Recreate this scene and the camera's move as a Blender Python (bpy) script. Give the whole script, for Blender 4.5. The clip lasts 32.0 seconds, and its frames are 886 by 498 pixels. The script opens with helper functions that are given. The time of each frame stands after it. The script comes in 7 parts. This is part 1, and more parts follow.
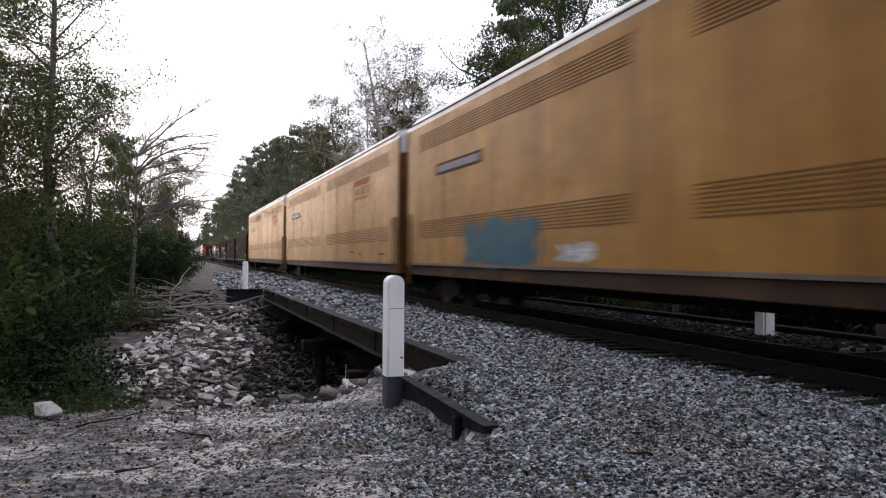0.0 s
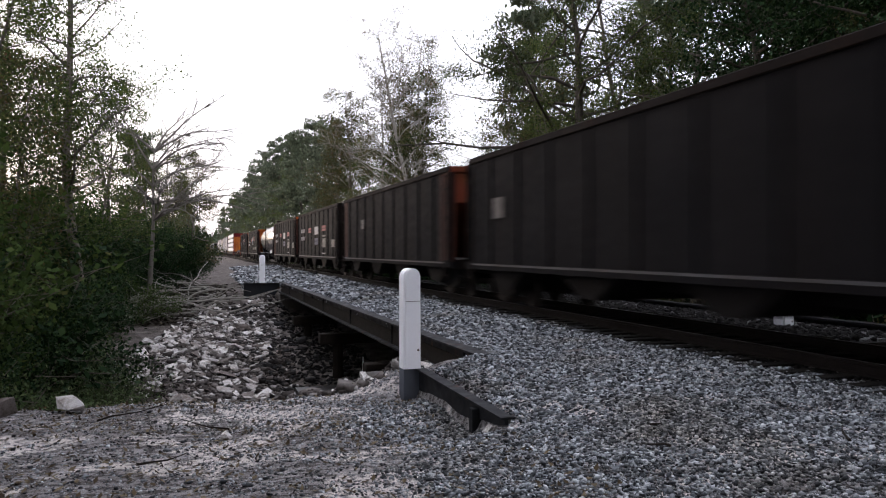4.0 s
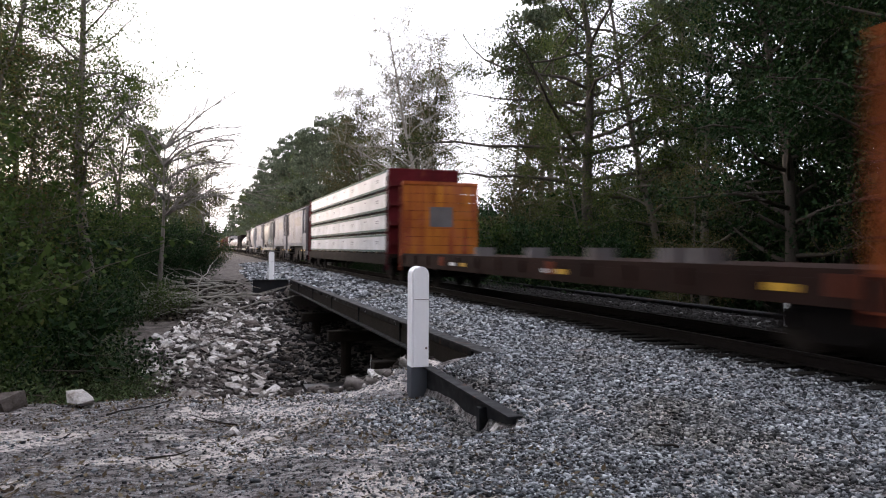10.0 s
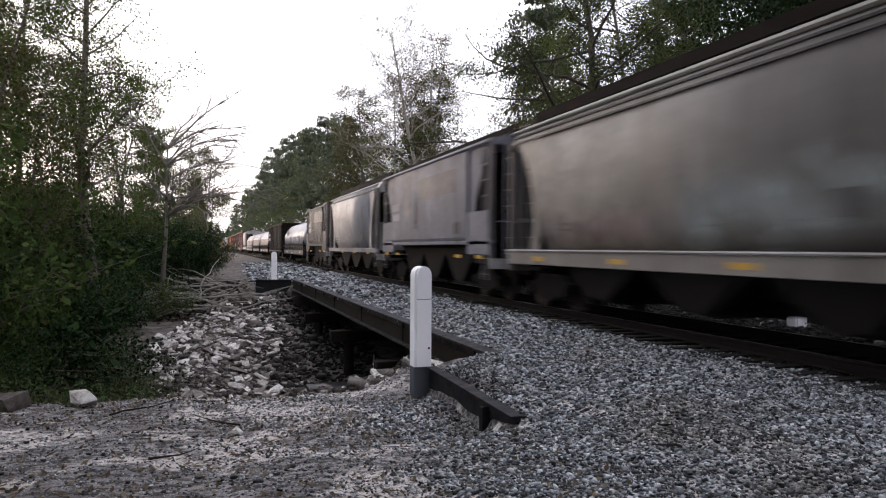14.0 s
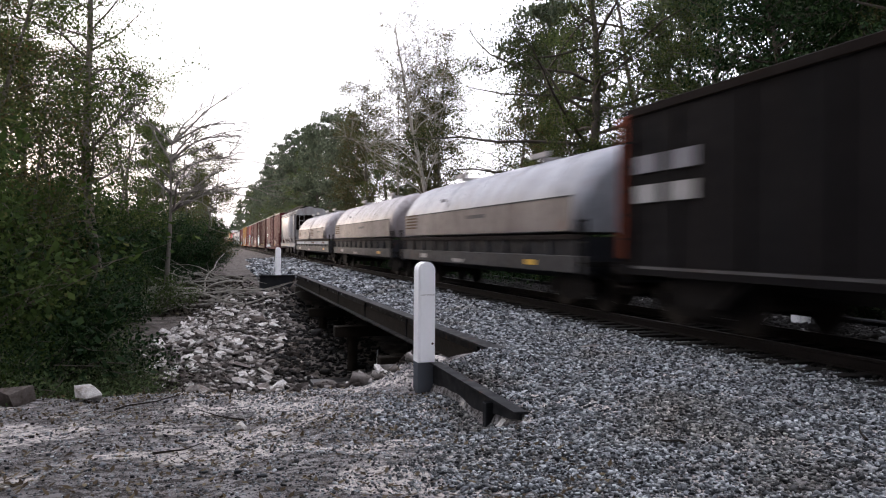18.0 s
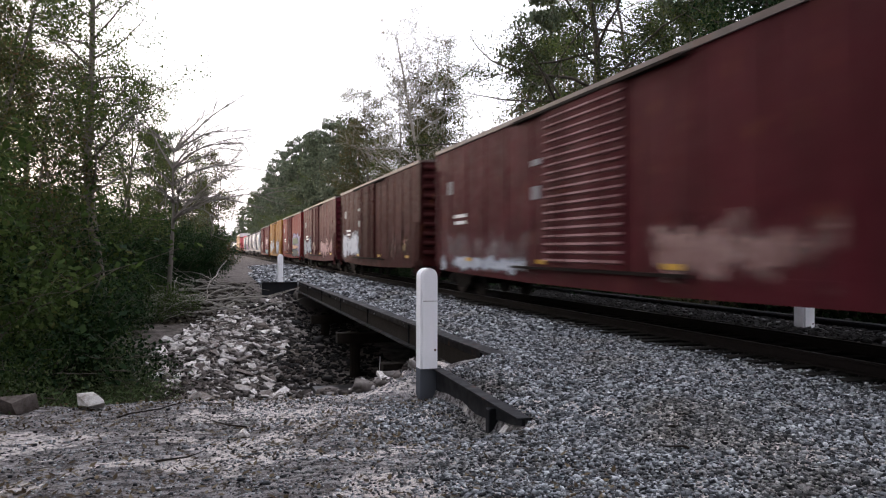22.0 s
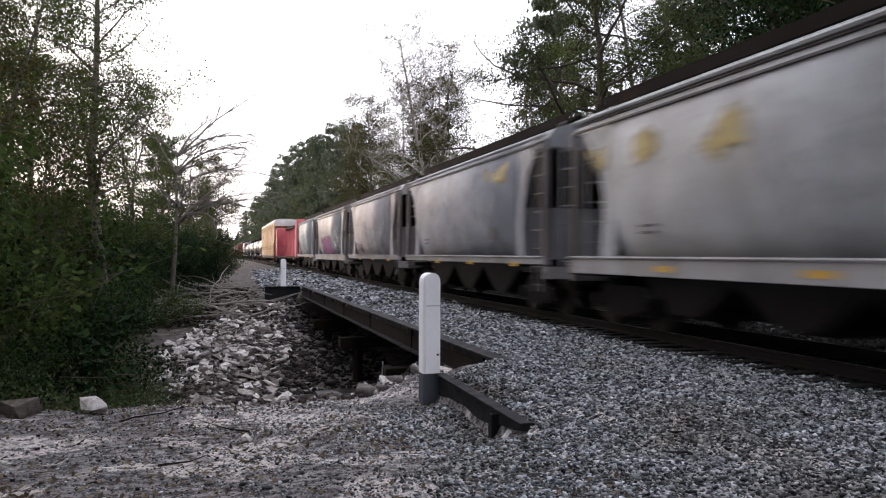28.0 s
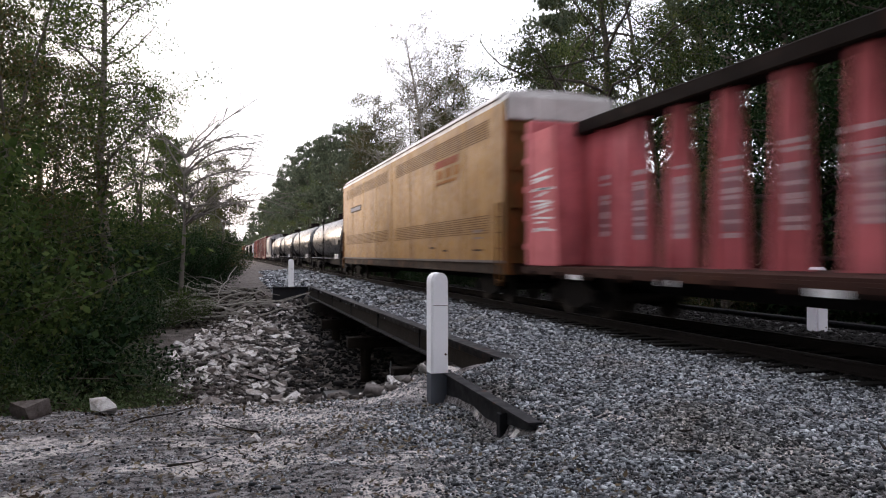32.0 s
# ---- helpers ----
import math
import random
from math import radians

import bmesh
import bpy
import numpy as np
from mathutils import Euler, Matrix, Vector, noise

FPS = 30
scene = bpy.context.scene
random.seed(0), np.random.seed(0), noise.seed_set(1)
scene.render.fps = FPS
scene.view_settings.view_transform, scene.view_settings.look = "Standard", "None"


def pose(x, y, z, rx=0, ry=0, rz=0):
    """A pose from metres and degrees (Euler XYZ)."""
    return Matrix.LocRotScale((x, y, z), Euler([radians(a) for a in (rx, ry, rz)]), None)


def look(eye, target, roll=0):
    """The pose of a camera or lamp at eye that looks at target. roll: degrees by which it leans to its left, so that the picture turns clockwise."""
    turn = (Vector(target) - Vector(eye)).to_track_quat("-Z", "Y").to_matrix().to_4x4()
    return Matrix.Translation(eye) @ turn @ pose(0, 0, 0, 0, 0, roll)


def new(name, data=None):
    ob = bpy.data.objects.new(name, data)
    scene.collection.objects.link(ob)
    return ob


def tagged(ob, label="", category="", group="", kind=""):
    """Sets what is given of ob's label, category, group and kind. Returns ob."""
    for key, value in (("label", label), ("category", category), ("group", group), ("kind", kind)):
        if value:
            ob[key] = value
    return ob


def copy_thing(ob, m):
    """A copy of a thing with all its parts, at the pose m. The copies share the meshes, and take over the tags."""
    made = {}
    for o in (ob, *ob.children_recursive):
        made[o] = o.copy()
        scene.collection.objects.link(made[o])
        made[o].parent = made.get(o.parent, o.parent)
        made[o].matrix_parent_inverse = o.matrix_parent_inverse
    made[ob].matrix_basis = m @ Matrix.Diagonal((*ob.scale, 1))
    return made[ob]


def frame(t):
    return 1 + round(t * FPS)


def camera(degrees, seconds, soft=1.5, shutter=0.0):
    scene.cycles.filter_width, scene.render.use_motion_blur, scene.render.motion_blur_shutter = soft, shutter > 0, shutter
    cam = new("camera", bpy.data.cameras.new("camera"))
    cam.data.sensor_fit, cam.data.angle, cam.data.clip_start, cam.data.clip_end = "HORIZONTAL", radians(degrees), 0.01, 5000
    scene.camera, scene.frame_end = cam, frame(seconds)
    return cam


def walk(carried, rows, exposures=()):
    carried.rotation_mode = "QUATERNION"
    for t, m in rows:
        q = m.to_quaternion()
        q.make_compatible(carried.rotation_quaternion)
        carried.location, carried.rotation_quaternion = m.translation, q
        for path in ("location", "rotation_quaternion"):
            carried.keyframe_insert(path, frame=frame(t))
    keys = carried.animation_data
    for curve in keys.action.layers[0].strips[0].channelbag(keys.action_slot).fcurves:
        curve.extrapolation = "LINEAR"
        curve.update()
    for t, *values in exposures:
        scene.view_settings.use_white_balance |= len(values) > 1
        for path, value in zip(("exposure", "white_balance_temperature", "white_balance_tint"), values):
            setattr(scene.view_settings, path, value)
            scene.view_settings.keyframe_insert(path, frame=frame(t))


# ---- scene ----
# ---- lens and carried camera (z = 0 is the top of the rail, y runs along the track) ----
EYE = (0.0, 0.0, 1.38)
cam = camera(60.3, 32.0, soft=1.15, shutter=0.8)
TURNS = [
    (0.0, -19.264, 0.657, -0.431),
    (0.5, -18.943, 0.422, -0.334),
    (1.0, -18.979, 0.370, -0.391),
    (1.5, -18.841, 0.392, -0.421),
    (2.0, -18.629, 0.304, -0.100),
    (2.5, -18.471, 0.239, -0.032),
    (3.0, -18.128, 0.115, 0.133),
    (3.5, -18.066, 0.080, 0.117),
    (5.5, -17.965, 0.142, -0.411),
    (6.0, -17.591, -0.034, -0.434),
    (6.5, -17.847, 0.150, -0.185),
    (7.0, -17.858, 0.186, -0.176),
    (7.5, -17.853, 0.032, -0.214),
    (8.0, -17.769, 0.219, -0.216),
    (8.5, -17.782, 0.311, -0.348),
    (9.0, -17.716, 0.336, -0.529),
    (9.5, -17.650, 0.127, -0.376),
    (10.0, -17.416, -0.040, -0.453),
    (10.5, -17.354, 0.015, -0.485),
    (11.0, -17.376, -0.101, -0.318),
    (11.5, -17.306, 0.088, -0.326),
    (12.0, -17.264, 0.006, -0.430),
    (12.5, -17.317, -0.105, -0.326),
    (13.0, -17.272, 0.080, -0.450),
    (13.5, -17.179, -0.092, -0.571),
    (14.0, -17.221, -0.052, -0.390),
    (14.5, -17.216, -0.087, -0.408),
    (16.5, -17.169, -0.228, -0.422),
    (17.0, -16.931, -0.288, -0.418),
    (17.5, -16.863, -0.352, -0.376),
    (18.0, -16.945, -0.380, -0.456),
    (18.5, -16.912, -0.131, -0.585),
    (19.0, -17.176, -0.194, -0.682),
    (19.5, -16.909, 0.109, -0.813),
    (20.0, -16.818, 0.075, -0.690),
    (20.5, -16.947, 0.464, -0.642),
    (21.0, -16.702, 0.237, -0.469),
    (21.5, -16.814, 0.052, -0.259),
    (22.0, -16.787, 0.079, -0.174),
    (22.5, -16.656, 0.183, -0.297),
    (23.0, -16.457, 0.043, -0.187),
    (23.5, -16.497, 0.166, -0.061),
    (24.0, -16.400, 0.014, -0.016),
    (24.5, -16.426, -0.004, -0.275),
    (25.0, -16.193, -0.036, 0.128),
    (25.5, -16.131, 0.028, 0.240),
    (27.5, -16.415, 0.192, -0.028),
    (28.0, -16.569, 0.434, -0.285),
    (28.5, -16.508, 0.297, -0.250),
    (29.0, -16.317, 0.229, -0.072),
    (29.5, -16.287, 0.262, -0.199),
    (30.0, -16.295, 0.404, -0.143),
    (30.5, -16.400, 0.212, 0.203),
    (31.0, -16.244, 0.251, 0.211),
    (31.5, -16.158, 0.279, 0.184),
    (32.0, -16.020, 0.406, 0.020),
]
walk(cam, [(t, pose(*EYE, 90 + p, r, y)) for t, y, p, r in TURNS],
     exposures=[(0, 1.36, 6300, 12), (3, 1.36, 6300, 12), (6, 1.68, 6450, 12), (10.5, 1.66, 6450, 12), (12, 1.42, 6450, 12), (15, 1.42, 6450, 12), (18, 1.60, 6450, 12), (21, 1.52, 6450, 12), (23, 1.65, 6450, 12), (25.5, 1.65, 6450, 12), (28, 1.46, 6450, 12), (32, 1.40, 6450, 12)])

# ---- sky and low evening sun behind the woods ----
world = bpy.data.worlds.new("evening_sky")
scene.world = world
world.use_nodes = True
wn = world.node_tree.nodes
sky = wn.new("ShaderNodeTexSky")
sky.sky_type, sky.sun_disc = "NISHITA", False
sky.sun_elevation, sky.sun_rotation = radians(8), radians(-28)
sky.air_density, sky.dust_density, sky.ozone_density = 1.0, 3.0, 1.0
veil = wn.new("ShaderNodeMix")                       # thin bright cloud over the whole sky
veil.data_type = "RGBA"
veil.inputs[0].default_value = 0.80
veil.inputs[7].default_value = (7.5, 7.5, 8.3, 1)
world.node_tree.links.new(sky.outputs[0], veil.inputs[6])
world.node_tree.links.new(veil.outputs[2], wn["Background"].inputs[0])
wn["Background"].inputs[1].default_value = 0.12
sun = new("sun", bpy.data.lights.new("sun", "SUN"))
sun.data.energy, sun.data.angle, sun.data.color = 0.6, radians(14), (1.0, 0.82, 0.70)
sun.matrix_world = look((-47, 88, 14), (0, 0, 0))

# ---- materials ----
def nodes_of(name):
    m = bpy.data.materials.new(name)
    m.use_nodes = True
    nt = m.node_tree
    return m, nt, nt.nodes, nt.links, nt.nodes["Principled BSDF"]


def noise_at(nt, scale, detail=4.0, stretch=(1, 1, 1), where="Object", rough=0.6):
    co = nt.nodes.new("ShaderNodeTexCoord")
    mp = nt.nodes.new("ShaderNodeMapping")
    mp.inputs["Scale"].default_value = stretch
    nz = nt.nodes.new("ShaderNodeTexNoise")
    nz.inputs["Scale"].default_value, nz.inputs["Detail"].default_value = scale, detail
    nz.inputs["Roughness"].default_value = rough
    nt.links.new(co.outputs[where], mp.inputs[0])
    nt.links.new(mp.outputs[0], nz.inputs[0])
    return nz.outputs[0]


def ramp(nt, fac, stops):
    r = nt.nodes.new("ShaderNodeValToRGB")
    while len(r.color_ramp.elements) < len(stops):
        r.color_ramp.elements.new(0.5)
    for e, (at, col) in zip(r.color_ramp.elements, stops):
        e.position, e.color = at, (*col, 1)
    nt.links.new(fac, r.inputs[0])
    return r.outputs[0]


def grey(v):
    return (v, v, v)


def mixed(nt, fac, a, b, mode="MIX"):
    n = nt.nodes.new("ShaderNodeMix")
    n.data_type, n.blend_type = "RGBA", mode
    for sock, val in ((n.inputs[0], fac), (n.inputs[6], a), (n.inputs[7], b)):
        if isinstance(val, (int, float)):
            sock.default_value = val
        elif isinstance(val, tuple):
            sock.default_value = (*val, 1)
        else:
            nt.links.new(val, sock)
    return n.outputs[2]


def bumped(nt, bsdf, height, strength, dist=0.02):
    b = nt.nodes.new("ShaderNodeBump")
    b.inputs["Strength"].default_value, b.inputs["Distance"].default_value = strength, dist
    nt.links.new(height, b.inputs["Height"])
    nt.links.new(b.outputs[0], bsdf.inputs["Normal"])


def paint(name, col, dirt=(0.05, 0.035, 0.025), grime=0.5, rough=0.55, rust=0.0, metal=0.0, spec=0.14, bloom=0.3):
    """Weathered coach paint: faded patches, streaks that run down, rust blooms."""
    m, nt, nn, ll, bs = nodes_of(name)
    col, dirt = tuple(0.8 * c for c in col), tuple(0.8 * c for c in dirt)
    fade = ramp(nt, noise_at(nt, 0.9, 5), [(0.3, tuple(c * 0.72 for c in col)), (0.72, tuple(min(1, c * 1.18 + 0.004 * (max(col) > 0.03)) for c in col))])
    lift = ramp(nt, noise_at(nt, 0.42, 6, (1, 1, 1.3), rough=0.65), [(0.50, grey(0)), (0.68, grey(bloom))])
    fade = mixed(nt, lift, fade, tuple(min(1, 1.5 * k + 0.25 * max(col)) for k in col))
    streak = ramp(nt, noise_at(nt, 2.2, 6, (1.0, 1.0, 0.10)), [(0.38, grey(0)), (0.70, grey(grime))])
    c = mixed(nt, streak, fade, dirt)
    fine = ramp(nt, noise_at(nt, 14, 5), [(0.45, grey(0)), (0.8, grey(grime * 0.6))])
    c = mixed(nt, fine, c, tuple(0.6 * d + 0.25 * k for d, k in zip(dirt, col)))
    if rust:
        spots = ramp(nt, noise_at(nt, 3.1, 8, (1, 1, 0.45)), [(0.62 - 0.25 * rust, grey(0)), (0.74 - 0.2 * rust, grey(min(1, rust + 0.3)))])
        c = mixed(nt, spots, c, (0.16, 0.055, 0.02))
    ll.new(c, bs.inputs["Base Color"])
    rg = ramp(nt, noise_at(nt, 5, 4), [(0.3, grey(max(0.05, rough - 0.12))), (0.75, grey(min(1, rough + 0.2)))])
    ll.new(rg, bs.inputs["Roughness"])
    bs.inputs["Metallic"].default_value = metal
    bs.inputs["Specular IOR Level"].default_value = spec
    bumped(nt, bs, noise_at(nt, 3.0, 6), 0.12, 0.02)
    return m


def plain(name, col, rough=0.7, vary=0.3, scale=8, bump=0.3, metal=0.0, pieces=False, spec=0.2, second=None, bdist=0.02, stretch=(1, 1, 1)):
    m, nt, nn, ll, bs = nodes_of(name)
    hi = second or tuple(min(1, c * (1 + vary)) for c in col)
    c = ramp(nt, noise_at(nt, scale, 6, stretch), [(0.3, tuple(k * (1 - vary) for k in col)), (0.7, hi)])
    c = mixed(nt, 0.5, c, ramp(nt, noise_at(nt, scale * 9, 4), [(0.3, tuple(k * (1 - vary) for k in col)), (0.7, hi)]))
    if pieces:
        oi = nn.new("ShaderNodeObjectInfo")
        c = mixed(nt, 1.0, c, ramp(nt, oi.outputs["Random"], [(0, grey(0.62)), (1, grey(1.0))]), "MULTIPLY")
    ll.new(c, bs.inputs["Base Color"])
    bs.inputs["Roughness"].default_value, bs.inputs["Metallic"].default_value = rough, metal
    bs.inputs["Specular IOR Level"].default_value = spec
    if bump:
        bumped(nt, bs, noise_at(nt, scale * 4, 6, stretch), bump, bdist)
    return m


def spray_mat(name, cols, cover=0.5, scale=1.5, soft=0.45, most=0.9):
    """Sprayed paint: drifting colours with soft, broken edges that let the car's own paint through."""
    m, nt, nn, ll, bs = nodes_of(name)
    stops = [(0.30 + 0.42 * k / max(1, len(cols) - 1), c) for k, c in enumerate(cols)]
    c = ramp(nt, noise_at(nt, scale, 7, (1, 1, 1.5), rough=0.68), stops)
    c = mixed(nt, 0.35, c, ramp(nt, noise_at(nt, scale * 4, 5), stops))
    ll.new(c, bs.inputs["Base Color"])
    bs.inputs["Roughness"].default_value = 0.6
    bs.inputs["Specular IOR Level"].default_value = 0.12
    co = nn.new("ShaderNodeTexCoord")
    xyz = nn.new("ShaderNodeSeparateXYZ")
    ll.new(co.outputs["Generated"], xyz.inputs[0])

    def node(op, a, b):
        n = nn.new("ShaderNodeMath")
        n.operation = op
        for sock, v in zip(n.inputs, (a, b)):
            if isinstance(v, (int, float)):
                sock.default_value = v
            else:
                ll.new(v, sock)
        return n.outputs[0]

    edge = []
    for k, wide in ((1, 6.0), (2, 2.6)):
        from_mid = node("ABSOLUTE", node("SUBTRACT", xyz.outputs[k], 0.5), 0.0)
        edge.append(node("MINIMUM", node("MULTIPLY", node("SUBTRACT", 0.5, from_mid), wide), 1.0))
    inside = node("MINIMUM", edge[0], edge[1])
    ragged = node("ADD", inside, node("MULTIPLY", node("SUBTRACT", noise_at(nt, 1.5, 8, rough=0.64), 0.5), 4.2))
    al = nn.new("ShaderNodeMapRange")
    al.inputs["From Min"].default_value, al.inputs["From Max"].default_value = 0.95 - cover, 0.95 - cover + soft
    al.inputs["To Max"].default_value = most
    ll.new(ragged, al.inputs[0])
    ll.new(al.outputs[0], bs.inputs["Alpha"])
    return m


def stone_mat(name, stops, rough=0.85, islands=True):
    """Broken stone whose pieces differ in tone."""
    m, nt, nn, ll, bs = nodes_of(name)
    if islands:
        rnd = nn.new("ShaderNodeNewGeometry").outputs["Random Per Island"]
    else:
        rnd = nn.new("ShaderNodeObjectInfo").outputs["Random"]
    c = ramp(nt, rnd, stops)
    speck = mixed(nt, 1.0, ramp(nt, noise_at(nt, 22, 6), [(0.35, grey(0.66)), (0.7, grey(1.0))]), ramp(nt, noise_at(nt, 4.5, 5), [(0.36, (0.58, 0.55, 0.53)), (0.56, (1, 1, 1))]), "MULTIPLY")
    c = mixed(nt, 1.0, c, speck, "MULTIPLY")
    c = mixed(nt, 1.0, c, ramp(nt, noise_at(nt, 0.55, 5), [(0.34, (0.74, 0.68, 0.61)), (0.47, (0.97, 0.96, 0.95)), (0.7, (1, 1, 1))]), "MULTIPLY")
    ll.new(c, bs.inputs["Base Color"])
    bs.inputs["Roughness"].default_value = rough
    bs.inputs["Specular IOR Level"].default_value = 0.2
    bumped(nt, bs, noise_at(nt, 16, 8), 0.5, 0.02)
    return m


def leaf_mat(name, stops, through_light=0.35):
    m, nt, nn, ll, bs = nodes_of(name)
    rnd = nn.new("ShaderNodeNewGeometry").outputs["Random Per Island"]
    c = ramp(nt, rnd, stops)
    oi = nn.new("ShaderNodeObjectInfo")
    c = mixed(nt, 1.0, c, ramp(nt, oi.outputs["Random"], [(0, (0.75, 0.78, 0.7)), (1, (1.0, 1.0, 1.0))]), "MULTIPLY")
    ll.new(c, bs.inputs["Base Color"])
    bs.inputs["Roughness"].default_value = 0.75
    bs.inputs["Specular IOR Level"].default_value = 0.05
    tr = nn.new("ShaderNodeBsdfTranslucent")
    ll.new(c, tr.inputs[0])
    mx = nn.new("ShaderNodeMixShader")
    mx.inputs[0].default_value = through_light
    ll.new(bs.outputs[0], mx.inputs[1])
    ll.new(tr.outputs[0], mx.inputs[2])
    ll.new(mx.outputs[0], nn["Material Output"].inputs[0])
    return m


def ground_mat():
    """Trodden earth with leaf litter, pale sand patches, grit and, by the track, stone dust."""
    m, nt, nn, ll, bs = nodes_of("earth_and_litter")
    earth = ramp(nt, noise_at(nt, 1.6, 8), [(0.3, (0.16, 0.142, 0.136)), (0.52, (0.28, 0.262, 0.258)), (0.75, (0.43, 0.405, 0.40))])
    litter = ramp(nt, noise_at(nt, 11, 9, (0.45, 1.0, 1), rough=0.74), [(0.478, grey(0)), (0.535, grey(0.90))])
    c = mixed(nt, litter, earth, (0.048, 0.040, 0.037))
    sand = ramp(nt, noise_at(nt, 0.8, 8, (0.75, 1.1, 1)), [(0.502, grey(0)), (0.542, grey(0.95))])
    crumbs = ramp(nt, noise_at(nt, 12, 6), [(0.40, grey(0)), (0.52, grey(1))])
    c = mixed(nt, mixed(nt, 1.0, sand, crumbs, "MULTIPLY"), c, (0.70, 0.64, 0.60))
    grit = ramp(nt, noise_at(nt, 38, 5), [(0.56, grey(0)), (0.66, grey(0.7))])
    c = mixed(nt, grit, c, (0.36, 0.345, 0.345))
    # leaf mould of the woods on both sides of the clearing and the track
    co = nn.new("ShaderNodeTexCoord")
    xyz = nn.new("ShaderNodeSeparateXYZ")
    ll.new(co.outputs["Object"], xyz.inputs[0])
    off = nn.new("ShaderNodeMath")
    off.operation = "MULTIPLY_ADD"
    ll.new(noise_at(nt, 0.7, 6), off.inputs[0])
    off.inputs[1].default_value = 3.0
    ll.new(xyz.outputs[0], off.inputs[2])
    far = nn.new("ShaderNodeMapRange")
    far.inputs["From Min"].default_value, far.inputs["From Max"].default_value = 11.0, 12.2
    ll.new(off.outputs[0], far.inputs[0])
    near = nn.new("ShaderNodeMapRange")
    near.inputs["From Min"].default_value, near.inputs["From Max"].default_value = -0.8, -2.6
    ll.new(off.outputs[0], near.inputs[0])
    mould_shade = ramp(nt, noise_at(nt, 17, 6), [(0.35, (0.018, 0.014, 0.011)), (0.7, (0.062, 0.046, 0.032))])
    bank = nn.new("ShaderNodeMapRange")
    bank.inputs["From Min"].default_value, bank.inputs["From Max"].default_value = 12.6, 13.6
    ll.new(xyz.outputs[1], bank.inputs[0])
    c = mixed(nt, bank.outputs[0], c, ramp(nt, noise_at(nt, 2.3, 8), [(0.35, (0.035, 0.029, 0.025)), (0.55, (0.105, 0.090, 0.080)), (0.75, (0.20, 0.18, 0.165))]))
    # Beyond the track this colour also paints the shade behind the train.
    c = mixed(nt, far.outputs[0], c, mould_shade)
    c = mixed(nt, near.outputs[0], c, mould_shade)
    ll.new(c, bs.inputs["Base Color"])
    bs.inputs["Roughness"].default_value = 0.95
    bs.inputs["Specular IOR Level"].default_value = 0.2
    bumped(nt, bs, noise_at(nt, 12, 10, (0.5, 1.1, 1), rough=0.75), 1.0, 0.08)
    return m


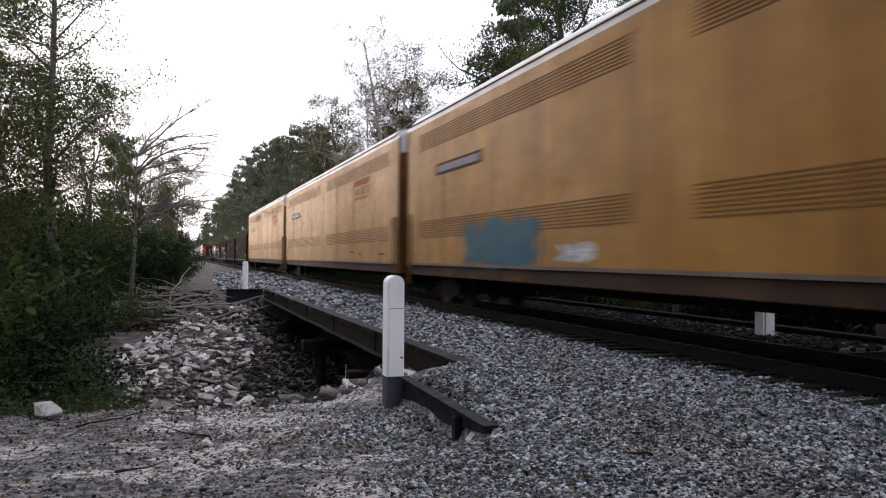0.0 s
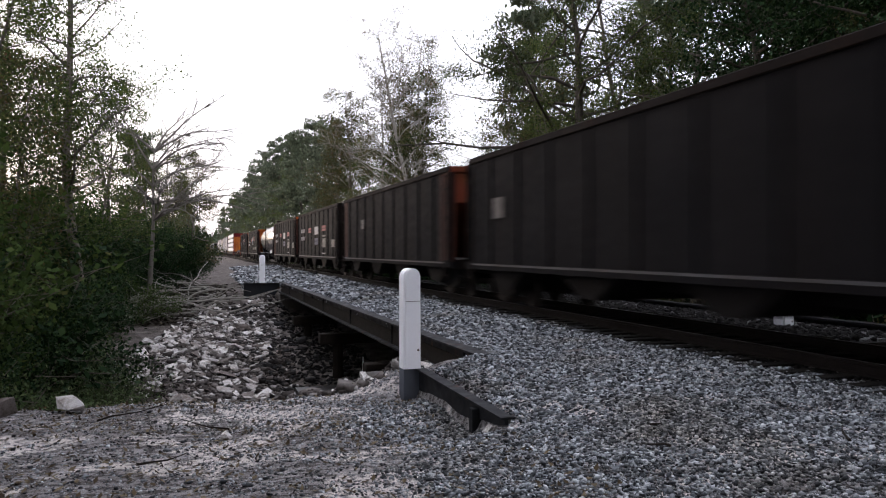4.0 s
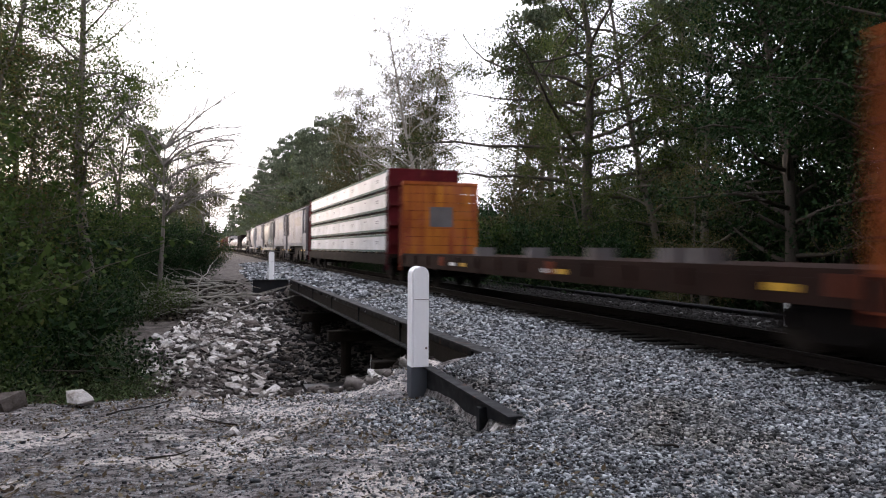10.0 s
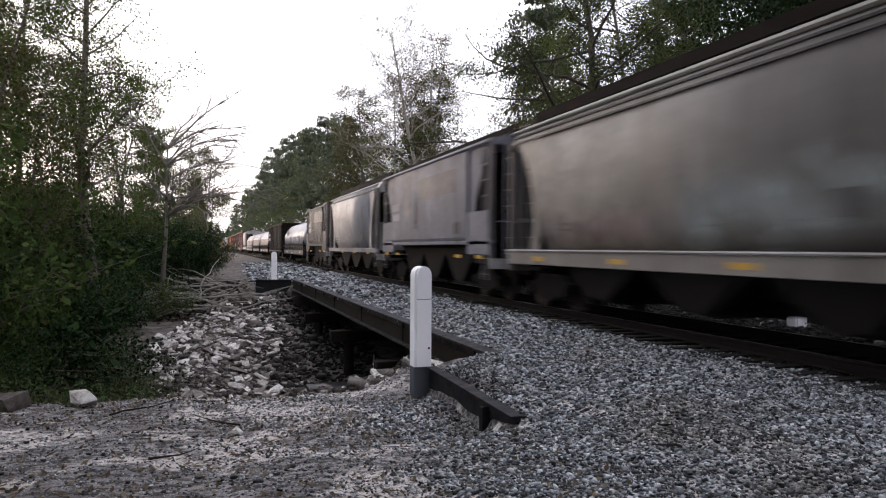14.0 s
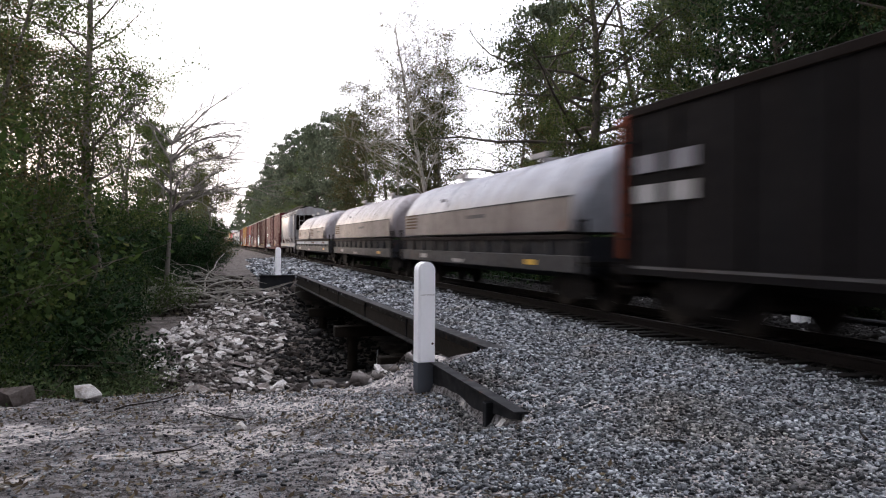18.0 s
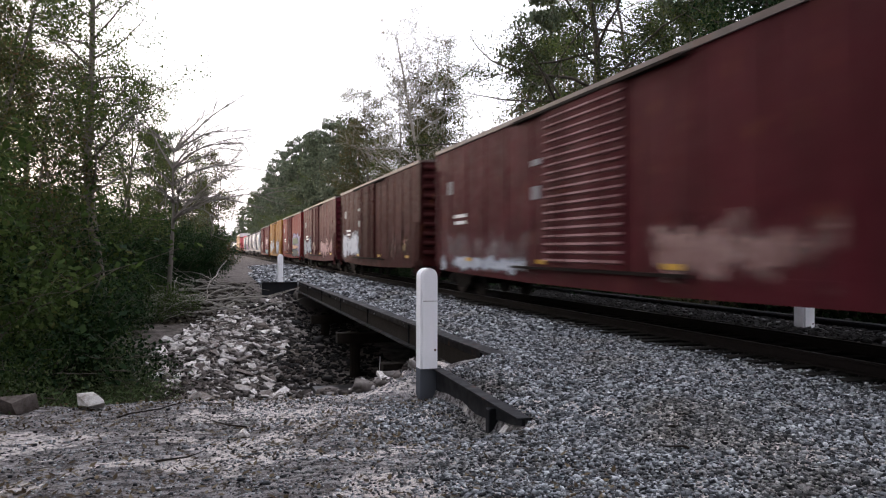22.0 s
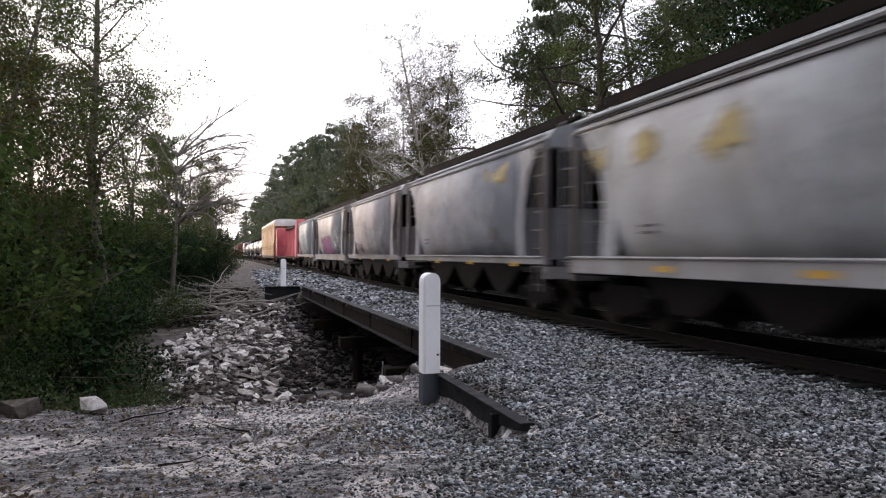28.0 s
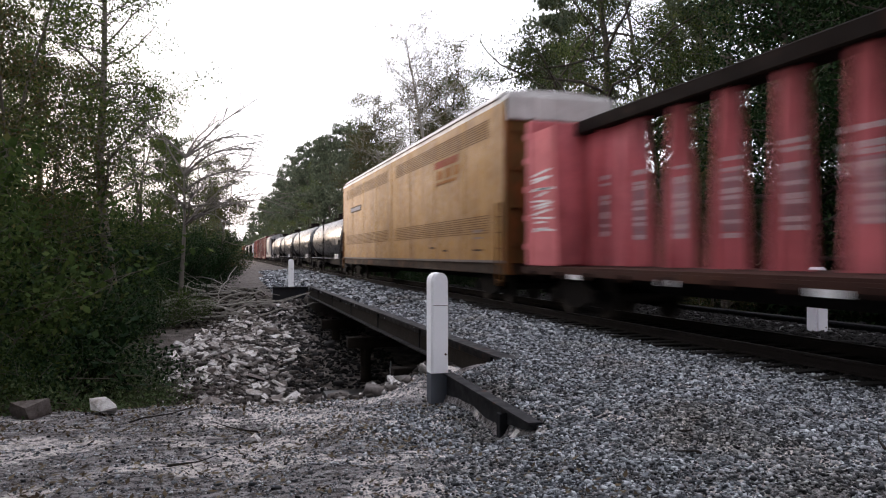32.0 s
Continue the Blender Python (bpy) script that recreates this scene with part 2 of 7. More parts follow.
SOOT = (0.03, 0.022, 0.018)
MAT = {
    "rack_yellow": paint("rack_yellow", (0.38, 0.192, 0.032), (0.17, 0.070, 0.022), 0.6, 0.5, 0.15, bloom=0.22),
    "rack_sign": paint("rack_sign", (0.30, 0.055, 0.030), (0.30, 0.13, 0.04), 0.6, 0.6, spec=0.04),
    "rack_ghost": paint("rack_ghost", (0.33, 0.13, 0.034), (0.36, 0.17, 0.03), 0.7, 0.6, spec=0.04),
    # Dark yellow-brown that paints the shade inside the side slots.
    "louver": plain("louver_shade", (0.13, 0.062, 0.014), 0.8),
    "rack_roof": paint("rack_roof", (0.74, 0.72, 0.70), (0.3, 0.26, 0.22), 0.35, 0.45),
    "rack_end": paint("rack_end", (0.17, 0.085, 0.028), (0.07, 0.035, 0.018), 0.7, 0.7, 0.6, spec=0.04),
    "sill_brown": paint("sill_brown", (0.045, 0.028, 0.018), SOOT, 0.6, 0.75, 0.3),
    "slot": plain("slot", (0.055, 0.026, 0.010), 0.8),
    "black": paint("black_paint", (0.0085, 0.008, 0.009), (0.015, 0.011, 0.010), 0.4, 0.8, 0.0, spec=0.05),
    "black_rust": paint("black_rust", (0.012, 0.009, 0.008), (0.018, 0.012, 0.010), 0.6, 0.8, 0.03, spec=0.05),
    "rust_orange": paint("rust_orange", (0.42, 0.10, 0.022), (0.10, 0.035, 0.018), 0.7, 0.75, 0.3, spec=0.04),
    "rust_red": paint("rust_red", (0.22, 0.05, 0.025), (0.06, 0.025, 0.016), 0.6, 0.75, 0.3, spec=0.04),
    # Iron lowered in colour to carry the shade under the cars.
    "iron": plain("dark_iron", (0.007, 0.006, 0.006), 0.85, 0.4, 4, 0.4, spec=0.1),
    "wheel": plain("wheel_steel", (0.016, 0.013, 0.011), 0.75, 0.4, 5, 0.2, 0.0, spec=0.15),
    "tread": plain("polished_steel", (0.17, 0.165, 0.16), 0.42, 0.2, 6, 0.05, 0.95),
    "hopper_grey": paint("hopper_grey", (0.205, 0.208, 0.245), (0.10, 0.092, 0.09), 0.55, 0.55, 0.05),
    "hopper_tan": paint("hopper_tan", (0.26, 0.245, 0.225), (0.12, 0.10, 0.085), 0.55, 0.45, 0.05),
    "hopper_pale": paint("hopper_pale", (0.34, 0.335, 0.345), (0.17, 0.14, 0.115), 0.55, 0.45, 0.04),
    "hopper_white": paint("hopper_white", (0.43, 0.445, 0.46), (0.22, 0.20, 0.18), 0.5, 0.45, 0.03, bloom=0.4),
    "hopper_blue": paint("hopper_blue", (0.35, 0.355, 0.385), (0.19, 0.175, 0.17), 0.5, 0.5, 0.04, bloom=0.45),
    "hopper_slate": paint("hopper_slate", (0.27, 0.295, 0.31), (0.15, 0.145, 0.135), 0.45, 0.5, 0.03, bloom=0.4),
    "hopper_rose": paint("hopper_rose", (0.40, 0.37, 0.375), (0.20, 0.175, 0.165), 0.5, 0.5, 0.04, bloom=0.5),
    "coil_low": paint("coil_low", (0.026, 0.029, 0.036), (0.016, 0.015, 0.015), 0.5, 0.6, 0.05),
    # Brown dust, darkened further to set off the sky sheen above it.
    "coil_skirt": paint("coil_skirt", (0.20, 0.175, 0.17), (0.085, 0.065, 0.058), 0.7, 0.5, 0.05),
    "coil_blue": paint("coil_blue", (0.34, 0.39, 0.48), (0.08, 0.08, 0.085), 0.5, 0.5, 0.0),
    "hopper_dark": paint("hopper_dark", (0.075, 0.075, 0.08), (0.06, 0.05, 0.045), 0.6, 0.55, 0.1),
    "sill_white": paint("sill_white", (0.40, 0.395, 0.40), (0.16, 0.13, 0.11), 0.6, 0.6, 0.1),
    "coil_white": paint("coil_white", (0.33, 0.34, 0.38), (0.17, 0.15, 0.145), 0.45, 0.38, 0.03),
    "coil_grey": paint("coil_grey", (0.15, 0.14, 0.145), (0.10, 0.085, 0.075), 0.5, 0.5, 0.05),
    "box_red": paint("box_red", (0.105, 0.010, 0.014), (0.050, 0.014, 0.014), 0.55, 0.6, 0.12, spec=0.04),
    "box_brown": paint("box_brown", (0.058, 0.012, 0.012), (0.032, 0.013, 0.012), 0.55, 0.65, 0.12, spec=0.04),
    "box_maroon": paint("box_maroon", (0.078, 0.008, 0.014), (0.038, 0.012, 0.013), 0.55, 0.6, 0.12, spec=0.04),
    "box_bright": paint("box_bright", (0.175, 0.011, 0.013), (0.09, 0.03, 0.022), 0.5, 0.6, 0.1, spec=0.04),
    "box_yellow": paint("box_yellow", (0.33, 0.15, 0.02), (0.13, 0.06, 0.02), 0.65, 0.6, 0.4, spec=0.04),
    "box_roof": paint("box_roof", (0.13, 0.115, 0.11), (0.13, 0.08, 0.06), 0.6, 0.5, 0.3),
    "pink": paint("faded_red", (0.78, 0.215, 0.235), (0.36, 0.11, 0.105), 0.5, 0.6, 0.1, spec=0.04),
    "tank_black": paint("tank_black", (0.014, 0.014, 0.017), (0.03, 0.028, 0.030), 0.35, 0.28, 0.0, spec=0.5),
    "wrap": paint("lumber_wrap", (0.58, 0.60, 0.64), (0.36, 0.36, 0.38), 0.3, 0.4),
    "wrap_green": plain("wrap_green", (0.006, 0.045, 0.036), 0.6, 0.4, 2, 0),
    "plank": plain("weathered_planks", (0.22, 0.17, 0.12), 0.85, 0.35, 3, 0.5),
    "mark_white": plain("white_lettering", (0.66, 0.66, 0.66), 0.6, 0.15, 4, 0),
    "mark_yellow": plain("yellow_reflector", (0.50, 0.29, 0.03), 0.4, 0.15, 4, 0),
    "sign_pale": plain("dusty_white_panel", (0.21, 0.21, 0.22), 0.7, 0.3, 3, 0),
    "sign_red": plain("dusty_red_panel", (0.15, 0.036, 0.042), 0.7, 0.3, 3, 0),
    "sign_blue": plain("dusty_blue_panel", (0.025, 0.028, 0.06), 0.7, 0.3, 3, 0),
    "rust_dark": paint("rust_dark", (0.055, 0.020, 0.014), (0.025, 0.015, 0.012), 0.6, 0.8, 0.1, spec=0.1),
    "rust_patch": paint("rust_patch", (0.24, 0.045, 0.022), (0.62, 0.24, 0.03), 1.0, 0.75, 0.0, spec=0.04, bloom=0.6),
    "rust_deck": paint("rust_deck", (0.026, 0.013, 0.010), (0.016, 0.011, 0.009), 0.6, 0.85, 0.05, spec=0.05),
    "tag_tan": plain("tan_spray", (0.16, 0.085, 0.055), 0.6, 0.5, 1.5, 0, second=(0.28, 0.18, 0.12)),
    "tag_teal": plain("teal_spray", (0.006, 0.060, 0.095), 0.6, 0.55, 2.2, 0, second=(0.012, 0.125, 0.18)),
    "tag_grey": plain("grey_spray", (0.15, 0.16, 0.18), 0.6, 0.5, 2.2, 0, second=(0.34, 0.36, 0.39)),
    "tag_white": plain("white_spray", (0.34, 0.34, 0.35), 0.6, 0.4, 3, 0, second=(0.62, 0.62, 0.64)),
    "earth": ground_mat(),
    "ballast": stone_mat("ballast_stone", [(0, (0.014, 0.015, 0.018)), (0.28, (0.068, 0.076, 0.086)), (0.62, (0.262, 0.284, 0.310)), (1, (0.72, 0.765, 0.80))]),
    # Oil-stained stone, darker still for the shade under train and bridge.
    "ballast_oily_shade": stone_mat("oily_shaded_ballast", [(0, (0.005, 0.0045, 0.0045)), (1, (0.019, 0.017, 0.016))]),
    "rubble": stone_mat("concrete_rubble", [(0, (0.13, 0.11, 0.10)), (0.25, (0.32, 0.29, 0.27)), (0.5, (0.60, 0.58, 0.56)), (1, (0.84, 0.825, 0.81))], islands=False),
    # Sleeper and rail colours lowered for the shade beneath the train.
    "sleeper": plain("creosoted_wood_shaded", (0.009, 0.008, 0.007), 0.95, 0.4, 2.5, 0.6, stretch=(0.2, 1, 1), pieces=True),
    "rail_rust": plain("rusty_rail_shaded", (0.009, 0.007, 0.0065), 0.9, 0.4, 5, 0.3, spec=0.1),
    "girder": paint("girder_steel", (0.014, 0.015, 0.018), (0.024, 0.021, 0.020), 0.4, 0.7, 0.05, spec=0.15),
    "concrete": plain("old_concrete", (0.10, 0.09, 0.08), 0.9, 0.3, 2, 0.5),
    "timber_dark": plain("dark_timber", (0.020, 0.016, 0.013), 0.95, 0.4, 3, 0.5, spec=0.1),
    "post_white": plain("post_white", (0.90, 0.90, 0.92), 0.55, 0.03, 3, 0.1),
    "post_black": paint("post_black", (0.080, 0.098, 0.130), (0.12, 0.115, 0.11), 0.5, 0.7),
    "bark": plain("grey_bark", (0.095, 0.082, 0.068), 0.95, 0.4, 6, 0.8, stretch=(1, 1, 0.25)),
    # Bark of the woods across the track, lowered in colour as if in shade.
    "bark_shade": plain("shaded_bark", (0.055, 0.046, 0.038), 0.95, 0.4, 6, 0.8, stretch=(1, 1, 0.25)),
    "bark_pale": plain("pale_bark", (0.21, 0.19, 0.165), 0.9, 0.35, 5, 0.5, stretch=(1, 1, 0.4)),
    "bark_dead": plain("bleached_wood", (0.24, 0.225, 0.20), 0.9, 0.35, 5, 0.5),
    "leaf_mid": leaf_mat("leaf_mid", [(0, (0.028, 0.048, 0.014)), (0.6, (0.050, 0.080, 0.022)), (0.93, (0.080, 0.110, 0.030)), (1, (0.12, 0.12, 0.045))], 0.4),
    "leaf_tree": leaf_mat("leaf_tree", [(0, (0.034, 0.050, 0.016)), (0.6, (0.070, 0.094, 0.029)), (0.9, (0.115, 0.135, 0.044)), (1, (0.15, 0.125, 0.05))], 0.55),
    "litter_dark": leaf_mat("litter_dark", [(0, (0.016, 0.013, 0.011)), (0.7, (0.040, 0.032, 0.026)), (1, (0.09, 0.075, 0.055))], 0.1),
    # Leaf colour lowered so that foliage looks deep in shade.
    "leaf_shaded": leaf_mat("leaf_shaded", [(0, (0.009, 0.022, 0.009)), (0.7, (0.018, 0.038, 0.014)), (1, (0.036, 0.060, 0.020))], 0.12),
    # Darker copy of leaf_tree for a crown shaded against the bright sky.
    "leaf_under": leaf_mat("leaf_under", [(0, (0.022, 0.032, 0.012)), (0.6, (0.040, 0.052, 0.020)), (1, (0.085, 0.085, 0.034))], 0.3),
    "leaf_fern": leaf_mat("leaf_fern", [(0, (0.050, 0.076, 0.034)), (0.7, (0.085, 0.118, 0.050)), (1, (0.13, 0.15, 0.07))]),
    "leaf_turn": leaf_mat("leaf_turn", [(0, (0.036, 0.046, 0.018)), (0.5, (0.070, 0.074, 0.030)), (0.85, (0.11, 0.088, 0.040)), (1, (0.13, 0.072, 0.035))]),
    # Needles kept pale and grey to put distance haze into their colour.
    "needle": leaf_mat("pine_needle_hazed", [(0, (0.068, 0.084, 0.058)), (0.7, (0.112, 0.130, 0.090)), (1, (0.16, 0.172, 0.125))], 0.4),
    "dry_weed": leaf_mat("dry_weed", [(0, (0.030, 0.040, 0.014)), (0.6, (0.085, 0.065, 0.032)), (1, (0.15, 0.09, 0.05))]),
    "fallen": leaf_mat("fallen_leaves", [(0, (0.045, 0.030, 0.020)), (0.6, (0.10, 0.070, 0.045)), (1, (0.22, 0.17, 0.12))], 0.1),
    # Pale green with the haze of distance mixed into the leaf colour.
    "far_wood_haze": leaf_mat("far_wood_haze", [(0, (0.05, 0.068, 0.048)), (0.6, (0.085, 0.105, 0.070)), (1, (0.13, 0.14, 0.095))], 0.25),
}
wm, wt, wnn, wll, wbs = nodes_of("creek_water")
wbs.inputs["Base Color"].default_value = (0.010, 0.009, 0.008, 1)
wbs.inputs["Roughness"].default_value = 0.35
wbs.inputs["Specular IOR Level"].default_value = 0.1
bumped(wt, wbs, noise_at(wt, 5, 3), 0.15, 0.02)
MAT["water"] = wm


# ---- mesh making ----
class Shape:
    """Collects boxes, extrusions, tubes into one mesh."""

    def __init__(self):
        self.v, self.f = [], []

    def add(self, v, f):
        n = len(self.v)
        self.v += [tuple(p) for p in v]
        self.f += [tuple(i + n for i in q) for q in f]
        return self

    def box(self, x0, x1, y0, y1, z0, z1, c=0.0):
        if c <= 0:
            v = [(x, y, z) for x in (x0, x1) for y in (y0, y1) for z in (z0, z1)]
            return self.add(v, [(0, 1, 3, 2), (4, 6, 7, 5), (0, 4, 5, 1), (2, 3, 7, 6), (0, 2, 6, 4), (1, 5, 7, 3)])
        bm = bmesh.new()
        bmesh.ops.create_cube(bm, size=1, matrix=Matrix.Translation(((x0 + x1) / 2, (y0 + y1) / 2, (z0 + z1) / 2)) @ Matrix.Diagonal((x1 - x0, y1 - y0, z1 - z0, 1)))
        bmesh.ops.bevel(bm, geom=bm.edges[:], offset=c, segments=1, affect="EDGES")
        bm.verts.index_update()
        self.add([p.co[:] for p in bm.verts], [[p.index for p in q.verts] for q in bm.faces])
        bm.free()
        return self

    def along_y(self, prof, y0, y1, caps=True):
        """A closed outline of (x, z), drawn out along y."""
        n = len(prof)
        v = [(x, y0, z) for x, z in prof] + [(x, y1, z) for x, z in prof]
        f = [(i, (i + 1) % n, n + (i + 1) % n, n + i) for i in range(n)]
        if caps:
            f += [tuple(range(n))[::-1], tuple(range(n, 2 * n))]
        return self.add(v, f)

    def along_x(self, prof, x0, x1):
        """A closed outline of (y, z), drawn out along x."""
        n = len(prof)
        v = [(x0, y, z) for y, z in prof] + [(x1, y, z) for y, z in prof]
        f = [(i, n + i, n + (i + 1) % n, (i + 1) % n) for i in range(n)]
        f += [tuple(range(n)), tuple(range(n, 2 * n))[::-1]]
        return self.add(v, f)

    def rings(self, rings, caps=True):
        n = len(rings[0])
        v = [p for r in rings for p in r]
        f = [(k * n + i, k * n + (i + 1) % n, (k + 1) * n + (i + 1) % n, (k + 1) * n + i) for k in range(len(rings) - 1) for i in range(n)]
        if caps:
            f += [tuple(range(n))[::-1], tuple(range((len(rings) - 1) * n, len(rings) * n))]
        return self.add(v, f)

    def tube(self, path, radii, n=6):
        rs = []
        path = [Vector(p) for p in path]
        for i, p in enumerate(path):
            d = (path[min(i + 1, len(path) - 1)] - path[max(i - 1, 0)]).normalized()
            a = d.orthogonal().normalized() if abs(d.z) > 0.9 else d.cross(Vector((0, 0, 1))).normalized()
            b = d.cross(a)
            r = radii[i] if isinstance(radii, (list, tuple)) else radii
            rs.append([(p + r * (math.cos(6.2832 * k / n) * a + math.sin(6.2832 * k / n) * b))[:] for k in range(n)])
        return self.rings(rs)

    def cyl_x(self, y, z, r, x0, x1, n=16):
        return self.along_x([(y + r * math.cos(6.2832 * k / n), z + r * math.sin(6.2832 * k / n)) for k in range(n)], x0, x1)

    def mesh(self, name, material, smooth=False):
        me = bpy.data.meshes.new(name)
        me.from_pydata(self.v, [], self.f)
        me.materials.append(material if not isinstance(material, str) else MAT[material])
        bm = bmesh.new()
        bm.from_mesh(me)
        bmesh.ops.recalc_face_normals(bm, faces=bm.faces)
        if smooth:
            for q in bm.faces:
                q.smooth = len(q.verts) == 4
        bm.to_mesh(me)
        bm.free()
        return me


def part(name, shape, material, parent, label="", smooth=False, m=None):
    ob = new(name, shape.mesh(name, material, smooth))
    ob.parent = parent
    if m is not None:
        ob.matrix_basis = m
    if label:
        ob["label"] = label
    return ob


def thing(name, label, category, group="", kind="", m=None):
    ob = new(name)
    ob.empty_display_size = 0.3
    if m is not None:
        ob.matrix_basis = m
    return tagged(ob, label, category, group, kind)


def soup(name, verts, quads, material, smooth=False):
    """A large mesh of quads or triangles from arrays."""
    me = bpy.data.meshes.new(name)
    k = quads.shape[1]
    me.vertices.add(len(verts))
    me.vertices.foreach_set("co", np.ascontiguousarray(verts, dtype=np.float32).ravel())
    me.loops.add(quads.size)
    me.loops.foreach_set("vertex_index", np.ascontiguousarray(quads, dtype=np.int32).ravel())
    me.polygons.add(len(quads))
    me.polygons.foreach_set("loop_start", np.arange(0, quads.size, k, dtype=np.int32))
    me.materials.append(MAT[material])
    me.update(calc_edges=True)
    if smooth:
        me.polygons.foreach_set("use_smooth", np.ones(len(quads), dtype=bool))
    return me

# ---- the lie of the land ----
TRACK = 8.6       # middle of the track
rng = np.random.default_rng(7)


def step(a, b, x):
    t = np.clip((x - a) / (b - a), 0, 1)
    return t * t * (3 - 2 * t)


def land(x, y):
    """Height of the ground sheet: bank of the track, trodden clearing, creek, woods."""
    x, y = np.asarray(x, float), np.asarray(y, float)
    clearing = -0.22 - 0.058 * np.clip(y, -4, 12.2)
    clearing = clearing + step(30, 60, y) * 0.3
    shoulder = np.interp(x, [2.0, 3.3, 4.05, 5.4, 7.0], [-0.55, -0.44, -0.33, -0.27, -0.215]) + 0.16 * np.exp(-(((x - 4.1) / 0.7) ** 2 + ((y - 10.5) / 0.9) ** 2))
    held = step(7.2, 8.0, y) * (1 - step(11.2, 11.8, y))          # where the wing beam holds the stone back
    spill = step(1.9, 3.7, x) * (1 - held) + step(3.22, 3.42, x) * held
    bed = shoulder + (clearing - shoulder) * (1 - spill)
    left_wood = step(-2.5, -9, x) * 0.25
    right = -0.30 - 0.55 * step(10.2, 12.5, x)
    z = np.where(x < TRACK, bed + left_wood, right)
    dry = np.interp(y, [12.2, 13.6, 15.5, 18, 20, 24, 30, 36, 40, 48, 60, 70], [0.93, 2.0, 2.75, 2.95, 2.75, 2.25, 1.8, 1.45, 1.1, 0.85, 0.6, 0.4])
    wet = np.interp(y, [12.2, 13.6, 15.5, 18, 22.5, 25, 28, 32, 36, 40, 48, 60, 70], [0.93, 2.0, 2.95, 3.2, 3.1, 2.65, 2.2, 1.85, 1.5, 1.1, 0.85, 0.6, 0.4])
    far = dry + (wet - dry) * step(-0.6, 1.3, x)
    inside = step(12.0, 12.6, y + 0.25 * np.sin(1.7 * x) + 0.12 * np.sin(4.1 * x)) * (1 - step(40, 62, y))
    under = np.interp(y, [11.2, 13.0, 16, 18, 22, 27, 33, 37.4, 38.2], [0.9, 1.6, 2.7, 3.0, 2.9, 2.5, 2.0, 1.7, 0.6])
    edge = step(3.4, 4.4, x) * (1 - step(13.0, 14.5, x))
    creek = -(far * (1 - edge) + under * edge)
    inside = inside * (1 - edge) + edge * step(11.0, 11.3, y) * (1 - step(37.9, 38.4, y))
    side = 1 - step(-2.0, -6.0, x) * 0.45
    z = z + (np.minimum(creek * side, z) - z) * inside
    z = z - 0.22 * np.exp(-(((x - 2.85) / 0.45) ** 2 + ((y - 8.7) / 0.8) ** 2))
    z = z + 0.75 * np.exp(-(((x - 3.2) / 1.0) ** 2 + ((y - 36.2) / 1.3) ** 2))
    return z


def rough(x, y):
    x, y = np.asarray(x, float), np.asarray(y, float)
    return (0.035 * np.sin(2.1 * x + 1.3 * y) * np.sin(1.7 * y - 0.9 * x) + 0.02 * np.sin(5.3 * x + 2) * np.sin(4.7 * y) + 0.012 * np.sin(11 * x) * np.sin(9.3 * y + 1))


def height(x, y):
    return land(x, y) + rough(x, y) * (1 - step(6.2, 7.0, np.asarray(x, float)) * (1 - step(10.4, 12, np.asarray(x, float))))


def ground_sheet():
    xs = np.concatenate([[-900, -400, -150, -70], np.arange(-40, -8, 1.6), np.arange(-8, 15, 0.16), np.arange(15, 40, 1.6), [70, 150, 400, 900]])
    ys = np.concatenate([[-900, -400, -150, -60], np.arange(-30, 1, 2.0), np.arange(1, 14, 0.13), np.arange(14, 44, 0.24), np.arange(44, 120, 2.0), np.arange(120, 300, 15), [400, 700, 1200, 2500]])
    gx, gy = np.meshgrid(xs, ys, indexing="ij")
    v = np.stack([gx, gy, height(gx, gy)], -1).reshape(-1, 3)
    i, j = np.meshgrid(np.arange(len(xs) - 1), np.arange(len(ys) - 1), indexing="ij")
    a = (i * len(ys) + j).ravel()
    q = np.stack([a, a + len(ys), a + len(ys) + 1, a + 1], 1)
    return tagged(new("ground", soup("ground", v, q, "earth", True)), "trodden brown earth with pale sand patches and leaf litter", "ground", kind="structure")


ground_sheet()
water = thing("water", "dark still creek water under the bridge", "water", kind="structure")
part("surface", Shape().box(2.8, 12, 16.0, 22.5, -2.75, -2.62), "water", water)


def stones_of(n, centres, sizes, material, name, flat=0.75):
    """Many small broken stones as eight-cornered lumps in one mesh."""
    base = np.array([(-1, -1, -1), (1, -1, -1), (1, 1, -1), (-1, 1, -1), (-1, -1, 1), (1, -1, 1), (1, 1, 1), (-1, 1, 1)], float) * 0.5
    jit = rng.uniform(0.45, 1.15, (n, 8, 1)) * np.array([1, 1, flat])
    pts = base[None] * jit * sizes[:, None, None] * rng.uniform(0.75, 1.3, (n, 1, 3))
    a, b = rng.uniform(0, 6.283, n), rng.uniform(-0.6, 0.6, n)
    ca, sa, cb, sb = np.cos(a), np.sin(a), np.cos(b), np.sin(b)
    x, y, z = pts[..., 0], pts[..., 1], pts[..., 2]
    x, z = x * cb[:, None] + z * sb[:, None], -x * sb[:, None] + z * cb[:, None]
    x, y = x * ca[:, None] - y * sa[:, None], x * sa[:, None] + y * ca[:, None]
    v = (np.stack([x, y, z], -1) + centres[:, None]).reshape(-1, 3)
    q = np.array([(0, 3, 2, 1), (4, 5, 6, 7), (0, 1, 5, 4), (1, 2, 6, 5), (2, 3, 7, 6), (3, 0, 4, 7)])
    return soup(name, v, (np.arange(n)[:, None, None] * 8 + q[None]).reshape(-1, 4), material)


